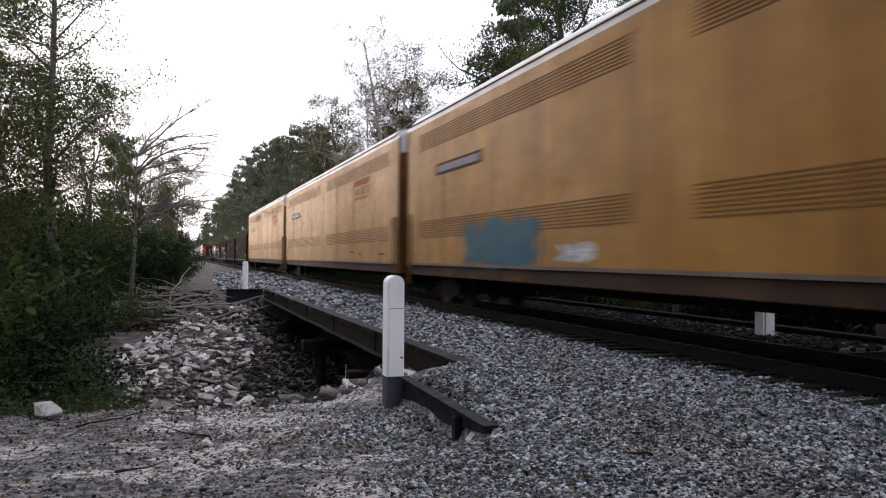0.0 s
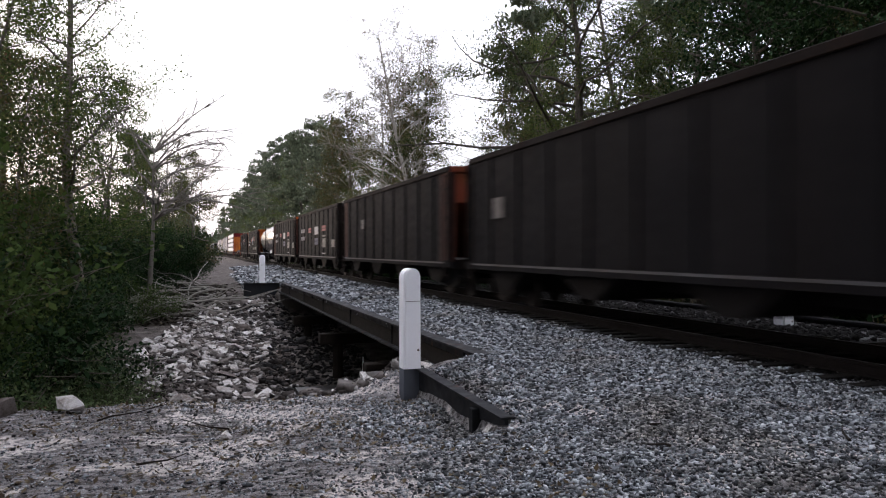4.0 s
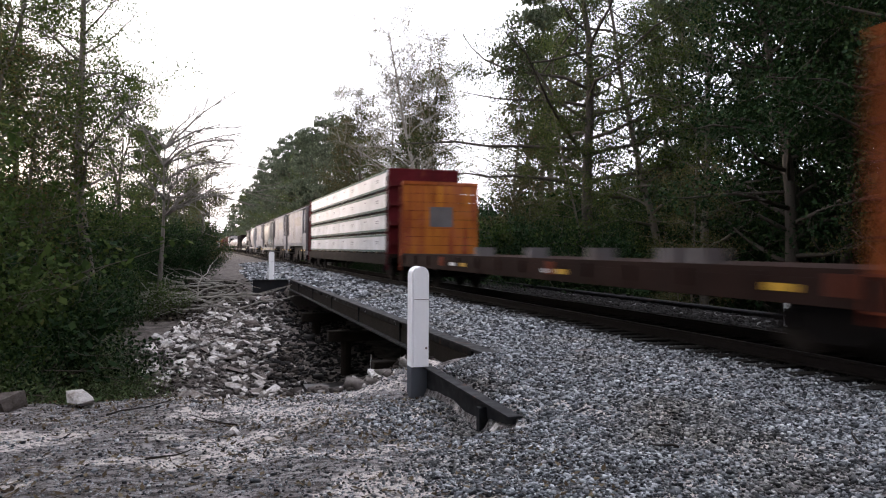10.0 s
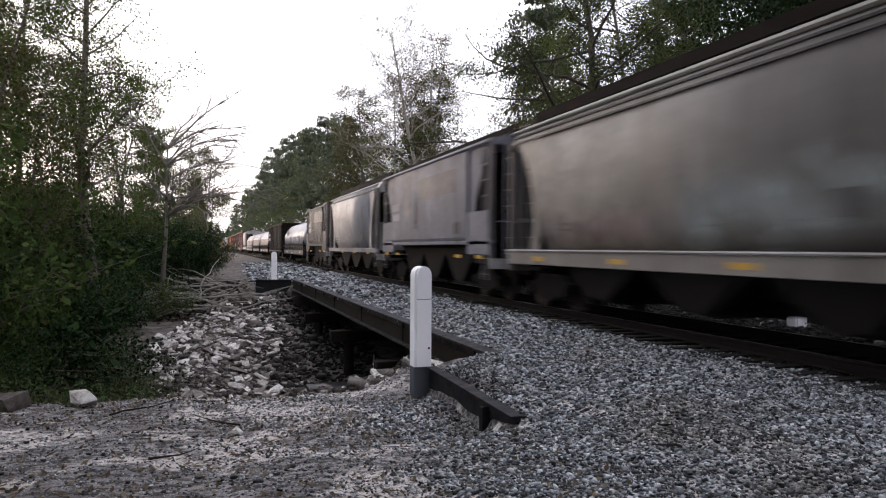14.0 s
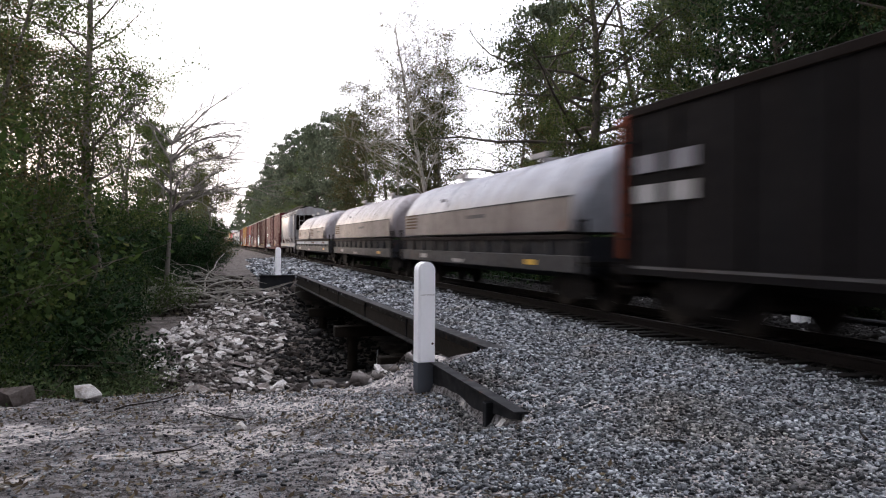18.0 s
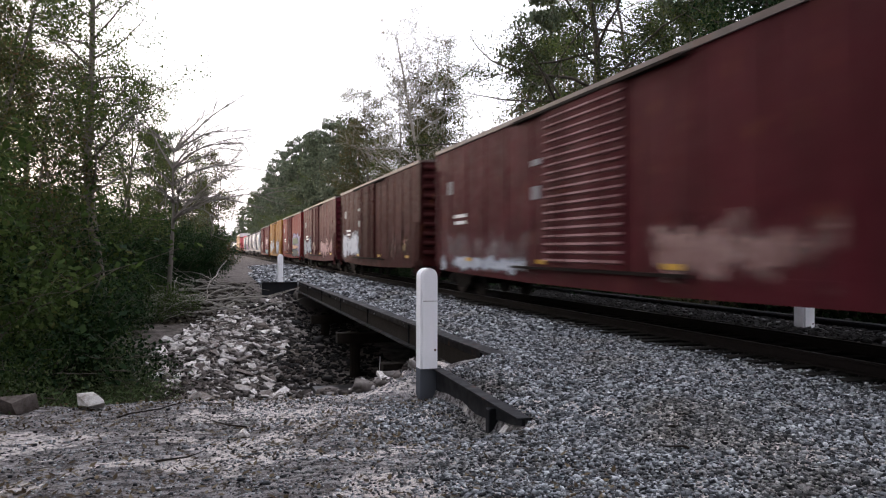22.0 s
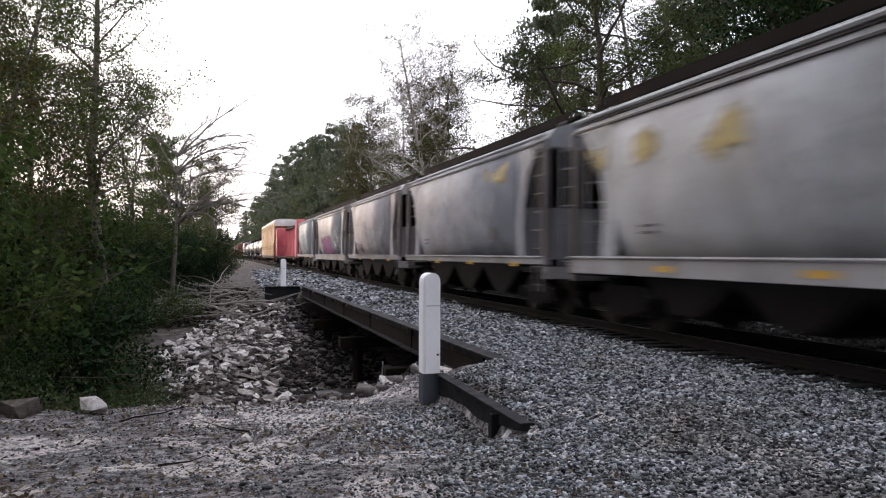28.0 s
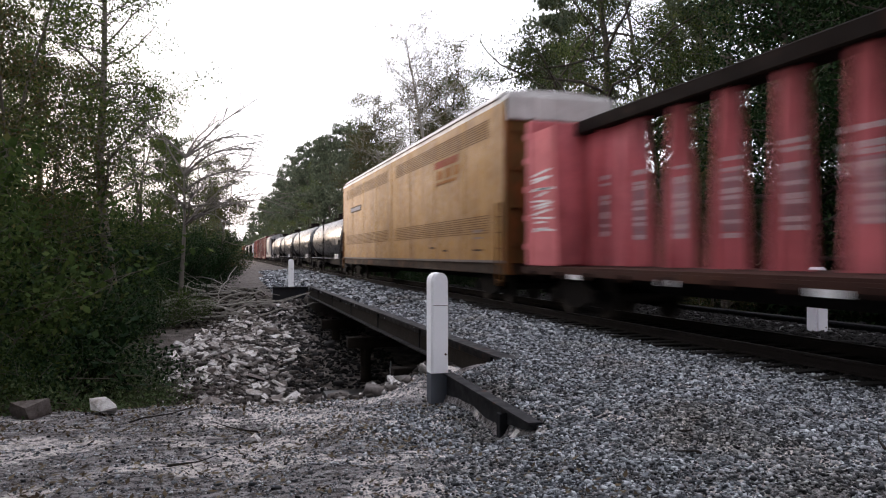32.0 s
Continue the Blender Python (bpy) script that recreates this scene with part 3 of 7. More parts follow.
def bed_height(x, y):
    """Top of the crushed stone beside and between the sleepers."""
    z = height(x, y)
    on_deck = (x > 4.05) & (y > 10.8) & (y < 38.4)
    crown = np.interp(np.abs(x - TRACK), [0, 1.0, 1.3, 1.6, 3.2, 4.55], [-0.25, -0.245, -0.228, -0.212, -0.26, -0.30])
    return np.where(on_deck, crown, np.where(np.abs(x - TRACK) < 1.9, np.maximum(z, crown), z))


def ballast():
    sets = []
    for n, x0, x1, y0, y1, s in ((76000, 1.1, 7.6, 2.4, 7.2, 0.023), (58000, 1.4, 7.6, 7.2, 13.0, 0.027), (28000, 4.1, 7.6, 13.0, 24.0, 0.043),
                                 (12000, 4.1, 7.7, 24, 42, 0.08), (6000, 3.4, 7.7, 42, 80, 0.13), (2600, 2.7, 4.2, 38.5, 64, 0.11)):
        x, y = rng.uniform(x0, x1, n), rng.uniform(y0, y1, n)
        keep = rng.uniform(0, 1, n) < np.where(y > 38, 1, step(1.5, 3.0, x + 0.35 * np.sin(2.3 * y)))
        keep &= ~((y > 10.7) & (y < 38.5) & (x < 4.12))
        x, y = x[keep], y[keep]
        size = s * np.clip(rng.gamma(7.0, 0.14, len(x)), 0.45, 1.9)
        sets.append((x, y, bed_height(x, y) + size * rng.uniform(-0.15, 0.45, len(x)), size))
    x, y, z, s = (np.concatenate(k) for k in zip(*sets))
    ob = new("ballast", stones_of(len(x), np.stack([x, y, z], 1), s, "ballast", "ballast", 0.6))
    tagged(ob, "loose grey crushed stone along the track", "ballast", kind="stuff")
    # Stones beneath and behind the cars carry the train's shade in their colour.
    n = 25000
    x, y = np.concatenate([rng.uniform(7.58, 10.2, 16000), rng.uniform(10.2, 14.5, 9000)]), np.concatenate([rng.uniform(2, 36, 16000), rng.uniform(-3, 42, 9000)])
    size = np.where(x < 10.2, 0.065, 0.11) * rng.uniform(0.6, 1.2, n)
    ob = new("ballast", stones_of(n, np.stack([x, y, bed_height(x, y) + 0.1 * size], 1), size, "ballast_oily_shade", "ballast"))
    return tagged(ob, "crushed stone dark with oil and painted shade between and beyond the rails", "ballast", kind="stuff")


def grit():
    """Small stones and fallen leaves strewn over the trodden earth."""
    n = 30000
    x, y = -5 + 8.4 * rng.uniform(0, 1, n) ** 0.42, rng.uniform(2.8, 12.6, n)
    s = rng.gamma(1.4, 0.005, n) + 0.010
    tagged(new("gravel", stones_of(n, np.stack([x, y, height(x, y) + 0.2 * s], 1), s, "ballast", "gravel", 0.6)), "scattered small stones on the earth", "gravel", kind="stuff")
    n = 9000
    x, y = rng.uniform(-7, 3.2, n), 2.6 + 10.4 * rng.uniform(0, 1, n) ** 0.8
    keep = np.sin(1.1 * x + 0.4 * y) * np.sin(1.9 * y + 0.7) + rng.uniform(-1, 1, n) > -0.2
    x, y = x[keep], y[keep]
    bx, by = rng.normal(-1.0, 1.6, 7000), rng.uniform(32.5, 50, 7000)
    tagged(new("leaf_litter", leaf_mesh("leaf_litter", np.stack([bx, by, height(bx, by) + 0.03], 1), rng.uniform(0.08, 0.2, 7000), "litter_dark", tilt=0.35, long=2.0)), "dark wet leaf litter round the brush pile", "leaves", kind="stuff")
    me = leaf_mesh("leaf_litter", np.stack([x, y, height(x, y) + 0.018], 1), rng.uniform(0.02, 0.05, len(x)), "fallen", tilt=0.35, long=2.4)
    tagged(new("leaf_litter", me), "dry brown leaves and twigs lying on the earth", "leaves", kind="stuff")


def leaf_mesh(name, c, size, material, tilt=1.2, long=1.5):
    """Leaves as bent four-cornered blades about the points c."""
    n = len(c)
    a, t, r = rng.uniform(0, 6.283, n), rng.normal(0, tilt, n), rng.uniform(-tilt, tilt, n)
    u = np.stack([np.cos(a) * np.cos(t), np.sin(a) * np.cos(t), np.sin(t)], 1)
    w = np.stack([-np.sin(a), np.cos(a), np.zeros(n)], 1)
    nrm = np.cross(u, w)
    w = w * np.cos(r)[:, None] + nrm * np.sin(r)[:, None]
    L, W = (size * long / 2)[:, None], (size / 2)[:, None]
    v = np.stack([c - u * L, c + w * W * 0.9, c + u * L, c - w * W], 1).reshape(-1, 3)
    q = np.arange(n * 4).reshape(n, 4)
    return soup(name, v, q, material)


ballast()
grit()

# ---- track ----
def track():
    t = thing("railway_track", "single railway track of rusty rails on dark wooden sleepers", "railway track", kind="structure")
    for sx in (-1, 1):
        x = TRACK + sx * 0.755
        prof = [(x - 0.075, -0.17), (x + 0.075, -0.17), (x + 0.07, -0.155), (x + 0.012, -0.135), (x + 0.012, -0.045), (x + 0.036, -0.035), (x + 0.036, -0.006), (x + 0.026, 0.0), (x - 0.026, 0.0),
                (x - 0.036, -0.006), (x - 0.036, -0.035), (x - 0.012, -0.045), (x - 0.012, -0.135), (x - 0.07, -0.155)]
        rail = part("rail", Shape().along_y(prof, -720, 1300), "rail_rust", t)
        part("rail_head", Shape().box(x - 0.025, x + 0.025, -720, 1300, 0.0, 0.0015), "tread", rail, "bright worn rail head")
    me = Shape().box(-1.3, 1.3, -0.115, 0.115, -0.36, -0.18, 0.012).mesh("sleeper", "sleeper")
    wob = random.Random(3)
    k = 0
    far = Shape()
    y = -720.0
    while y < 700:
        if 2 < y < 120:
            ob = new("sleeper", me)
            ob.parent = t
            ob.matrix_basis = pose(TRACK - 0.11 + wob.uniform(-0.15, 0.13), y + wob.uniform(-0.04, 0.04), wob.uniform(-0.012, 0.008), 0, 0, wob.uniform(-1.2, 1.2))
        elif -60 < y < 260 or k % 3 == 0:
            far.box(TRACK - 1.3, TRACK + 1.3, y - 0.11, y + 0.11, -0.34, -0.18)
        y += 0.52
        k += 1
    tagged(part("sleepers", far, "sleeper", t), kind="stuff")
    # bank of stone that carries the track away from the bridge
    for y0, y1 in ((-740, 11.0), (38.2, 1300)):
        prof = [(TRACK - 1.9, -0.6), (TRACK - 1.5, -0.26), (TRACK + 1.7, -0.26), (TRACK + 2.8, -0.75), (TRACK + 2.8, -0.95), (TRACK - 1.9, -0.95)]
        part("bed", Shape().along_y(prof, y0, y1), "ballast_dirty_shade", t)


# Oily bed, lowered in colour for the shade under the cars.
MAT["ballast_dirty_shade"] = plain("oily_shaded_bed", (0.045, 0.04, 0.036), 0.95, 0.5, 9, 1.0, bdist=0.05)
MAT["ballast_bed"] = plain("ballast_bed", (0.09, 0.09, 0.09), 0.95, 0.6, 9, 1.0, second=(0.2, 0.2, 0.2), bdist=0.06)
track()


# ---- bridge ----
def girder(x, y0, y1, top, deep, parent, side):
    """A plate girder with flanges and stiffeners on its outer face."""
    w = 0.13
    prof = [(x - w, top), (x - w, top - 0.035), (x - 0.012, top - 0.05), (x - 0.012, top - deep + 0.05), (x - w, top - deep + 0.035), (x - w, top - deep),
            (x + w, top - deep), (x + w, top - deep + 0.035), (x + 0.012, top - deep + 0.05), (x + 0.012, top - 0.05), (x + w, top - 0.035), (x + w, top)]
    g = part("girder", Shape().along_y(prof, y0, y1), "girder", parent, "black steel girder")
    y = y0 + 0.8
    while y < y1:
        part("stiffener", Shape().box(x - w + 0.07, x - 0.012, y - 0.012, y + 0.012, top - deep + 0.04, top - 0.04), "girder", g)
        y += 4.6
    return g


def bridge():
    b = thing("railway_bridge", "low black steel girder bridge over a creek", "bridge", kind="structure")
    girder(4.09, 10.55, 38.1, -0.165, 0.52, b, -1)
    girder(13.2, 11.3, 38.1, -0.13, 0.62, b, 1)
    for x in (6.2, 8.6, 11.0):
        girder(x, 11.3, 38.1, -0.72, 0.55, b, 1)
    deck = Shape().box(4.06, 13.17, 10.9, 38.1, -0.70, -0.34)
    part("deck", deck, "timber_dark", b)
    part("bed", Shape().box(4.08, 13.1, 10.9, 38.1, -0.335, -0.27), "ballast_bed", b, "crushed stone on the deck")
    for y in (11.2, 37.9):
        part("abutment", Shape().box(3.95, 13.3, y - 0.35, y + 0.35, -3.0, -0.76), "concrete", b, "dark concrete abutment")
    for y in (17.6, 24.4, 31.2):
        part("cap_beam", Shape().box(3.8, 13.4, y - 0.2, y + 0.2, -1.62, -1.28, 0.02), "timber_dark", b)
        for x in (4.4, 6.4, 8.6, 10.8, 12.8):
            part("pile", Shape().tube([(x, y, -3.4), (x, y, -1.6)], 0.17, 10), "timber_dark", b)
    # beam beside the near end, held by a short leg
    w = thing("wing_beam", "black steel beam that holds back the stone beside the post", "beam")
    prof = [(7.76, -0.48), (7.76, -0.55), (8.05, -0.60), (8.42, -0.63), (8.9, -0.71), (9.95, -0.77), (11.12, -0.83), (11.12, -0.435)]
    part("plate", Shape().along_x(prof, 3.25, 3.29), "girder", w)
    part("flange", Shape().along_x([(7.74, -0.482), (11.12, -0.437), (11.12, -0.412), (7.74, -0.457)], 3.19, 3.35), "girder", w)
    part("leg", Shape().box(3.16, 3.31, 8.56, 8.68, -1.05, -0.52, 0.01), "girder", w)
    # plate across the far end
    f = thing("wing_plate", "black steel plate across the far end of the bridge", "plate")
    part("plate", Shape().box(2.30, 4.02, 38.35, 38.42, -1.02, -0.26), "girder", f)
    part("flange", Shape().box(2.28, 4.02, 38.28, 38.48, -0.26, -0.22), "girder", f)
    part("brace", Shape().box(2.9, 3.05, 38.42, 38.6, -1.5, -0.3), "plank", f)


def bridge_post(x, y, z0, top, black_top, turn, dark="post_black"):
    p = thing("bridge_post", "square white bridge post with a black foot and a rounded head", "post", "bridge posts", m=pose(x, y, 0, 0, 0, turn))
    s = 0.126
    prof = [(-s, z0), (s, z0), (s, black_top), (-s, black_top)]
    part("foot", Shape().along_y(prof, -s, s), dark, p, "black painted foot")
    arc = [(s * math.cos(a), top - 0.13 + 0.13 * math.sin(a)) for a in [math.pi * k / 8 for k in range(9)]]
    prof = [(-s, black_top), (s, black_top)] + arc
    shaft = part("shaft", Shape().along_y(prof, -s, s), "post_white", p)
    part("board", Shape().along_y([(-0.8 * s, black_top + 0.01), (s * 1.02, black_top + 0.01)] + [(0.1 * s + 0.9 * q, r) for q, r in arc], -s - 0.050, -s - 0.016), "post_white", p, "white facing board")
    part("spacer", Shape().box(-0.5 * s, 0.6 * s, -s - 0.015, -s - 0.001, black_top + 0.06, top - 0.2), "slot", p)
    part("joint", Shape().box(-0.8 * s, s, -s - 0.053, -s - 0.049, top - 0.50, top - 0.493), "slot", p)
    part("bolt", Shape().cyl_x(0, 0, 0.018, 0, 0.02, 8), "slot", p, m=pose(0.09, -s - 0.051, black_top + 0.29, 0, 0, 90))
    return p


bridge()
bridge_post(3.13, 11.25, -1.05, 1.105, -0.42, 0)
bridge_post(3.22, 38.75, -1.7, 1.15, -0.31, 0, "plank")
bridge_post(11.92, 13.2, -1.2, 1.11, -0.43, 0)
stake = thing("marker_stake", "thin pale stake standing in the creek bed", "stake")
part("shaft", Shape().tube([(4.74, 22.2, -3.0), (4.76, 22.2, -1.78)], 0.022, 6), "post_white", stake)


# ---- broken stone, brush and small growth ----
def rock_mesh(seed, flat):
    r = random.Random(seed)
    bm = bmesh.new()
    pts = [Vector((r.uniform(-0.5, 0.5), r.uniform(-0.5, 0.5), r.uniform(-0.5, 0.5) * flat)) for _ in range(16)]
    for p in pts:
        p.x, p.y = max(-0.42, min(0.42, p.x * 1.3)), max(-0.40, min(0.40, p.y * 1.3))
        bm.verts.new(p)
    hull = bmesh.ops.convex_hull(bm, input=bm.verts[:])
    bmesh.ops.delete(bm, geom=[g for g in hull["geom_interior"] if isinstance(g, bmesh.types.BMVert)], context="VERTS")
    me = bpy.data.meshes.new("rock")
    bm.to_mesh(me)
    bm.free()
    me.materials.append(MAT["rubble"])
    return me


ROCKS = [rock_mesh(k, 0.55 + 0.1 * (k % 4)) for k in range(12)]


def riprap():
    t = thing("riprap", "heap of broken pale concrete and stone on the creek bank", "rubble", kind="structure")
    r = random.Random(11)
    spots = []
    for _ in range(560):
        y = 20.8 + 16.2 * r.random() ** 1.1
        mid = np.interp(y, [19, 24, 30, 37], [-0.6, -0.2, 0.7, 1.7])
        half = np.interp(y, [19, 24, 30, 37], [2.3, 2.4, 1.9, 1.2])
        spots.append((mid + half * r.uniform(-1, 1), y, 0.12 + 0.32 * r.random() ** 2.6))
    for _ in range(260):
        y = 20.5 + 14 * r.random()
        mid = np.interp(y, [19, 24, 30, 37], [-0.8, -0.4, 0.6, 1.7])
        spots.append((mid + r.uniform(-1, 1) * np.interp(y, [19, 24, 30, 37], [2.0, 2.2, 1.8, 1.2]), y, r.uniform(0.10, 0.24)))
    for _ in range(70):
        spots.append((r.uniform(-0.3, 2.75), r.uniform(12.05, 12.6), 0.07 + 0.20 * r.random() ** 2))
    for x, y, s in spots:
        ob = new("rock", r.choice(ROCKS))
        ob.parent = t
        z = float(height(x, y))
        ob.matrix_basis = Matrix.LocRotScale((x, y, z + 0.22 * s), Euler((r.uniform(-0.5, 0.5), r.uniform(-0.5, 0.5), r.uniform(0, 6.28))), (s * r.uniform(1.0, 1.8), s, s * r.uniform(0.35, 0.75)))
    n = 9000
    y = rng.uniform(15.5, 37, n)
    x = np.interp(y, [17, 24, 30, 37], [-0.2, 0.1, 1.0, 1.9]) + rng.uniform(-1, 1, n) * np.interp(y, [17, 24, 30, 37], [2.8, 3.0, 2.3, 1.6])
    s = rng.gamma(2, 0.030, n) + 0.045
    ob = new("rubble", stones_of(n, np.stack([x, y, height(x, y) + 0.1 * s], 1), s, "rubble_small", "rubble", 0.6))
    ob.parent = t
    tagged(ob, kind="stuff")
    n = 1100
    x, y = rng.uniform(1.2, 3.7, n), rng.uniform(12.0, 14.6, n)
    s = rng.gamma(2, 0.030, n) + 0.05
    ob = new("rubble", stones_of(n, np.stack([x, y, height(x, y) + 0.15 * s], 1), s, "rubble_small", "rubble", 0.6))
    ob.parent = t
    tagged(ob, kind="stuff")
    # Wet stones coloured near black for the shade under the bridge.
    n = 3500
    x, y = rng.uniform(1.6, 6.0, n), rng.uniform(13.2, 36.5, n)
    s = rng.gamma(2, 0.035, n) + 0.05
    ob = new("rubble", stones_of(n, np.stack([x, y, height(x, y) + 0.1 * s], 1), s, "ballast_oily_shade", "rubble", 0.6))
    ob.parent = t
    tagged(ob, "wet stones darkened for the shade under the bridge", kind="stuff")


MAT["rubble_small"] = stone_mat("small_rubble", [(0, (0.026, 0.021, 0.019)), (0.45, (0.075, 0.064, 0.058)), (0.75, (0.20, 0.18, 0.17)), (1, (0.60, 0.58, 0.565))])
riprap()


def boulder(x, y, s, k, turn=0):
    ob = new("boulder", ROCKS[k])
    z = float(height(x, y))
    ob.matrix_basis = Matrix.LocRotScale((x, y, z + 0.28 * s), Euler((0.1, -0.05, turn)), (s * 1.25, s, s * 1.15))
    tagged(ob, "pale angular block of broken stone lying on earth", "boulder", "loose boulders")


for x, y, s, k, a in ((-1.68, 11.85, 0.37, 0, 0.2), (-2.60, 11.95, 0.42, 1, 1.0), (3.24, 8.22, 0.17, 4, 0.3), (0.35, 8.9, 0.13, 5, 1.2), (-1.9, 6.9, 0.17, 6, 0.4)):
    boulder(x, y, s, k, a)


def crooked(p, d, length, r0, rand, bend=0.25, n=6, droop=0.0):
    pts, rad = [Vector(p)], [r0]
    d = Vector(d).normalized()
    for k in range(n):
        d = (d + Vector((rand.gauss(0, bend), rand.gauss(0, bend), rand.gauss(0, bend) - droop))).normalized()
        pts.append(pts[-1] + d * length / n)
        rad.append(max(0.004, r0 * (1 - (k + 1) / n * 0.8)))
    return pts, rad


def brush_pile():
    t = thing("brush_pile", "heap of bare bleached branches beside the track", "brush pile")
    r = random.Random(5)
    for k in range(80):
        x, y = r.uniform(-2.8, 1.6), r.uniform(34, 41)
        z = float(height(x, y)) + 0.05 + 1.0 * r.random() * math.exp(-((x + 0.2) / 1.8) ** 2)
        a = r.uniform(2.6, 3.9) if r.random() < 0.6 else r.uniform(0, 6.28)
        pts, rad = crooked((x, y, z), (math.cos(a), 0.5 * math.sin(a), r.uniform(-0.02, 0.18)), r.uniform(1.8, 4.8), r.uniform(0.018, 0.060), r, 0.18, 7, 0.03)
        pts = [Vector((p.x, p.y, max(p.z, float(height(p.x, p.y)) + 0.03))) for p in pts]
        part("branch", Shape().tube(pts, rad, 5), "bark_dead", t)


brush_pile()


def stick(x, y, length, turn, lift=0.03):
    s = thing("stick", "dark dry stick lying on the crushed stone", "stick", "fallen sticks")
    r = random.Random(int(100 * x))
    z = float(bed_height(np.array([x]), np.array([y]))[0]) + lift
    pts, rad = crooked((x, y, z), (math.cos(turn), math.sin(turn), 0.08), length, 0.014, r, 0.12, 5)
    part("wood", Shape().tube(pts, rad, 5), "timber_dark", s)


for x, y, le, a in ((5.2, 5.0, 0.30, 1.1), (3.95, 5.7, 0.26, 2.6), (4.2, 6.4, 0.2, 0.2), (-0.5, 7.6, 0.45, 0.2), (0.4, 9.4, 0.6, 3.0), (-1.2, 10.8, 0.9, 0.15)):
    stick(x, y, le, a)

# ---- trees and undergrowth ----
def grow(seed, tall, spread, trunk_r, first, limbs, leaves, size, bark, leaf, droop=0.0, up=0.35, lean=0.03, clump=0.55, bare=0.0, name="tree", thick=1.0, long=1.5, twigs=0):
    """A tapered trunk, crooked limbs with twigs, and a crown of single leaves gathered about the twigs."""
    r = random.Random(seed)
    wood, heads = Shape(), []
    tp, tr = crooked((0, 0, -0.4), (r.gauss(0, lean), r.gauss(0, lean), 1), tall + 0.4, trunk_r, r, 0.045, 10)
    wood.tube(tp, tr, 8)
    for k in range(limbs):
        h = first + (1 - first) * ((k + r.random()) / limbs) ** 0.9
        at = h * (len(tp) - 1)
        i = min(int(at), len(tp) - 2)
        p = tp[i].lerp(tp[i + 1], at - i)
        a = k * 2.4 + r.uniform(-0.5, 0.5)
        reach = spread * (1.05 - 0.75 * abs(h - first - 0.25 * (1 - first)) / (1 - first)) * r.uniform(0.6, 1.15)
        lp, lr = crooked(p, (math.cos(a), math.sin(a), up + r.gauss(0, 0.15)), reach, max(0.012, tr[i] * 0.42) * thick, r, 0.16, 6, droop)
        wood.tube(lp, lr, 5)
        for s in range(5):
            j = r.randint(2, 6)
            tw, wr = crooked(lp[j], (r.gauss(0, 1), r.gauss(0, 1), r.gauss(0.25, 0.5)), reach * r.uniform(0.18, 0.42), max(0.011, lr[j] * 0.6), r, 0.22, 4, droop)
            wood.tube(tw, wr, 3)
            for u in range(twigs):
                d = (tw[3] - tw[1]).normalized()
                fw, fr = crooked(tw[r.randint(1, 4)], (d.x + r.gauss(0, 0.6), d.y + r.gauss(0, 0.6), d.z + r.gauss(0.3, 0.4)), r.uniform(0.5, 1.2), 0.013, r, 0.15, 3)
                wood.tube(fw, [0.012, 0.010, 0.008, 0.007], 3)
            if r.random() >= bare:
                heads += [tw[2], tw[3], tw[4]]
        if r.random() >= bare:
            heads += [lp[4], lp[5], lp[6]]
    t = thing(name, "", "tree")
    part("trunk", wood, bark, t, smooth=True)
    if leaves and heads:
        h = np.array([q[:] for q in heads])
        w = rng.gamma(0.8, 1, len(h))
        pick = rng.choice(len(h), leaves, p=w / w.sum())
        c = h[pick] + np.clip(rng.normal(0, clump, (leaves, 3)), -1.5 * clump, 1.5 * clump) * np.array([1, 1, 0.7])
        ob = new("crown", leaf_mesh("crown", c, size * rng.uniform(0.6, 1.35, leaves), leaf, 0.9, long))
        ob.parent = t
    return t


def shrub(seed, tall, wide, leaves, size, leaf):
    r = random.Random(seed)
    wood, heads = Shape(), []
    for k in range(16):
        a, q = r.uniform(0, 6.28), r.random() ** 0.5
        p = (0.35 * wide * q * math.cos(a), 0.35 * wide * q * math.sin(a), -0.25)
        sp, sr = crooked(p, (0.5 * math.cos(a), 0.5 * math.sin(a), 1.0), tall * r.uniform(0.6, 1.1), 0.022, r, 0.2, 6, 0.02)
        wood.tube(sp, sr, 4)
        heads += sp[1:]
        for s in range(4):
            tw, wr = crooked(sp[r.randint(2, 5)], (r.gauss(0, 1), r.gauss(0, 1), 0.3), wide * r.uniform(0.2, 0.45), 0.010, r, 0.25, 4)
            wood.tube(tw, wr, 3)
            heads += tw[1:]
    t = thing("shrub", "", "shrub")
    part("stem", wood, "bark", t)
    h = np.array([q[:] for q in heads])
    pick = rng.choice(len(h), leaves)
    c = h[pick] + np.clip(rng.normal(0, 0.20, (leaves, 3)), -0.3, 0.3)
    c[:, 2] = np.maximum(c[:, 2], 0.02)
    ob = new("foliage", leaf_mesh("foliage", c, size * rng.uniform(0.6, 1.3, leaves), leaf, 0.8))
    ob.parent = t
    return t


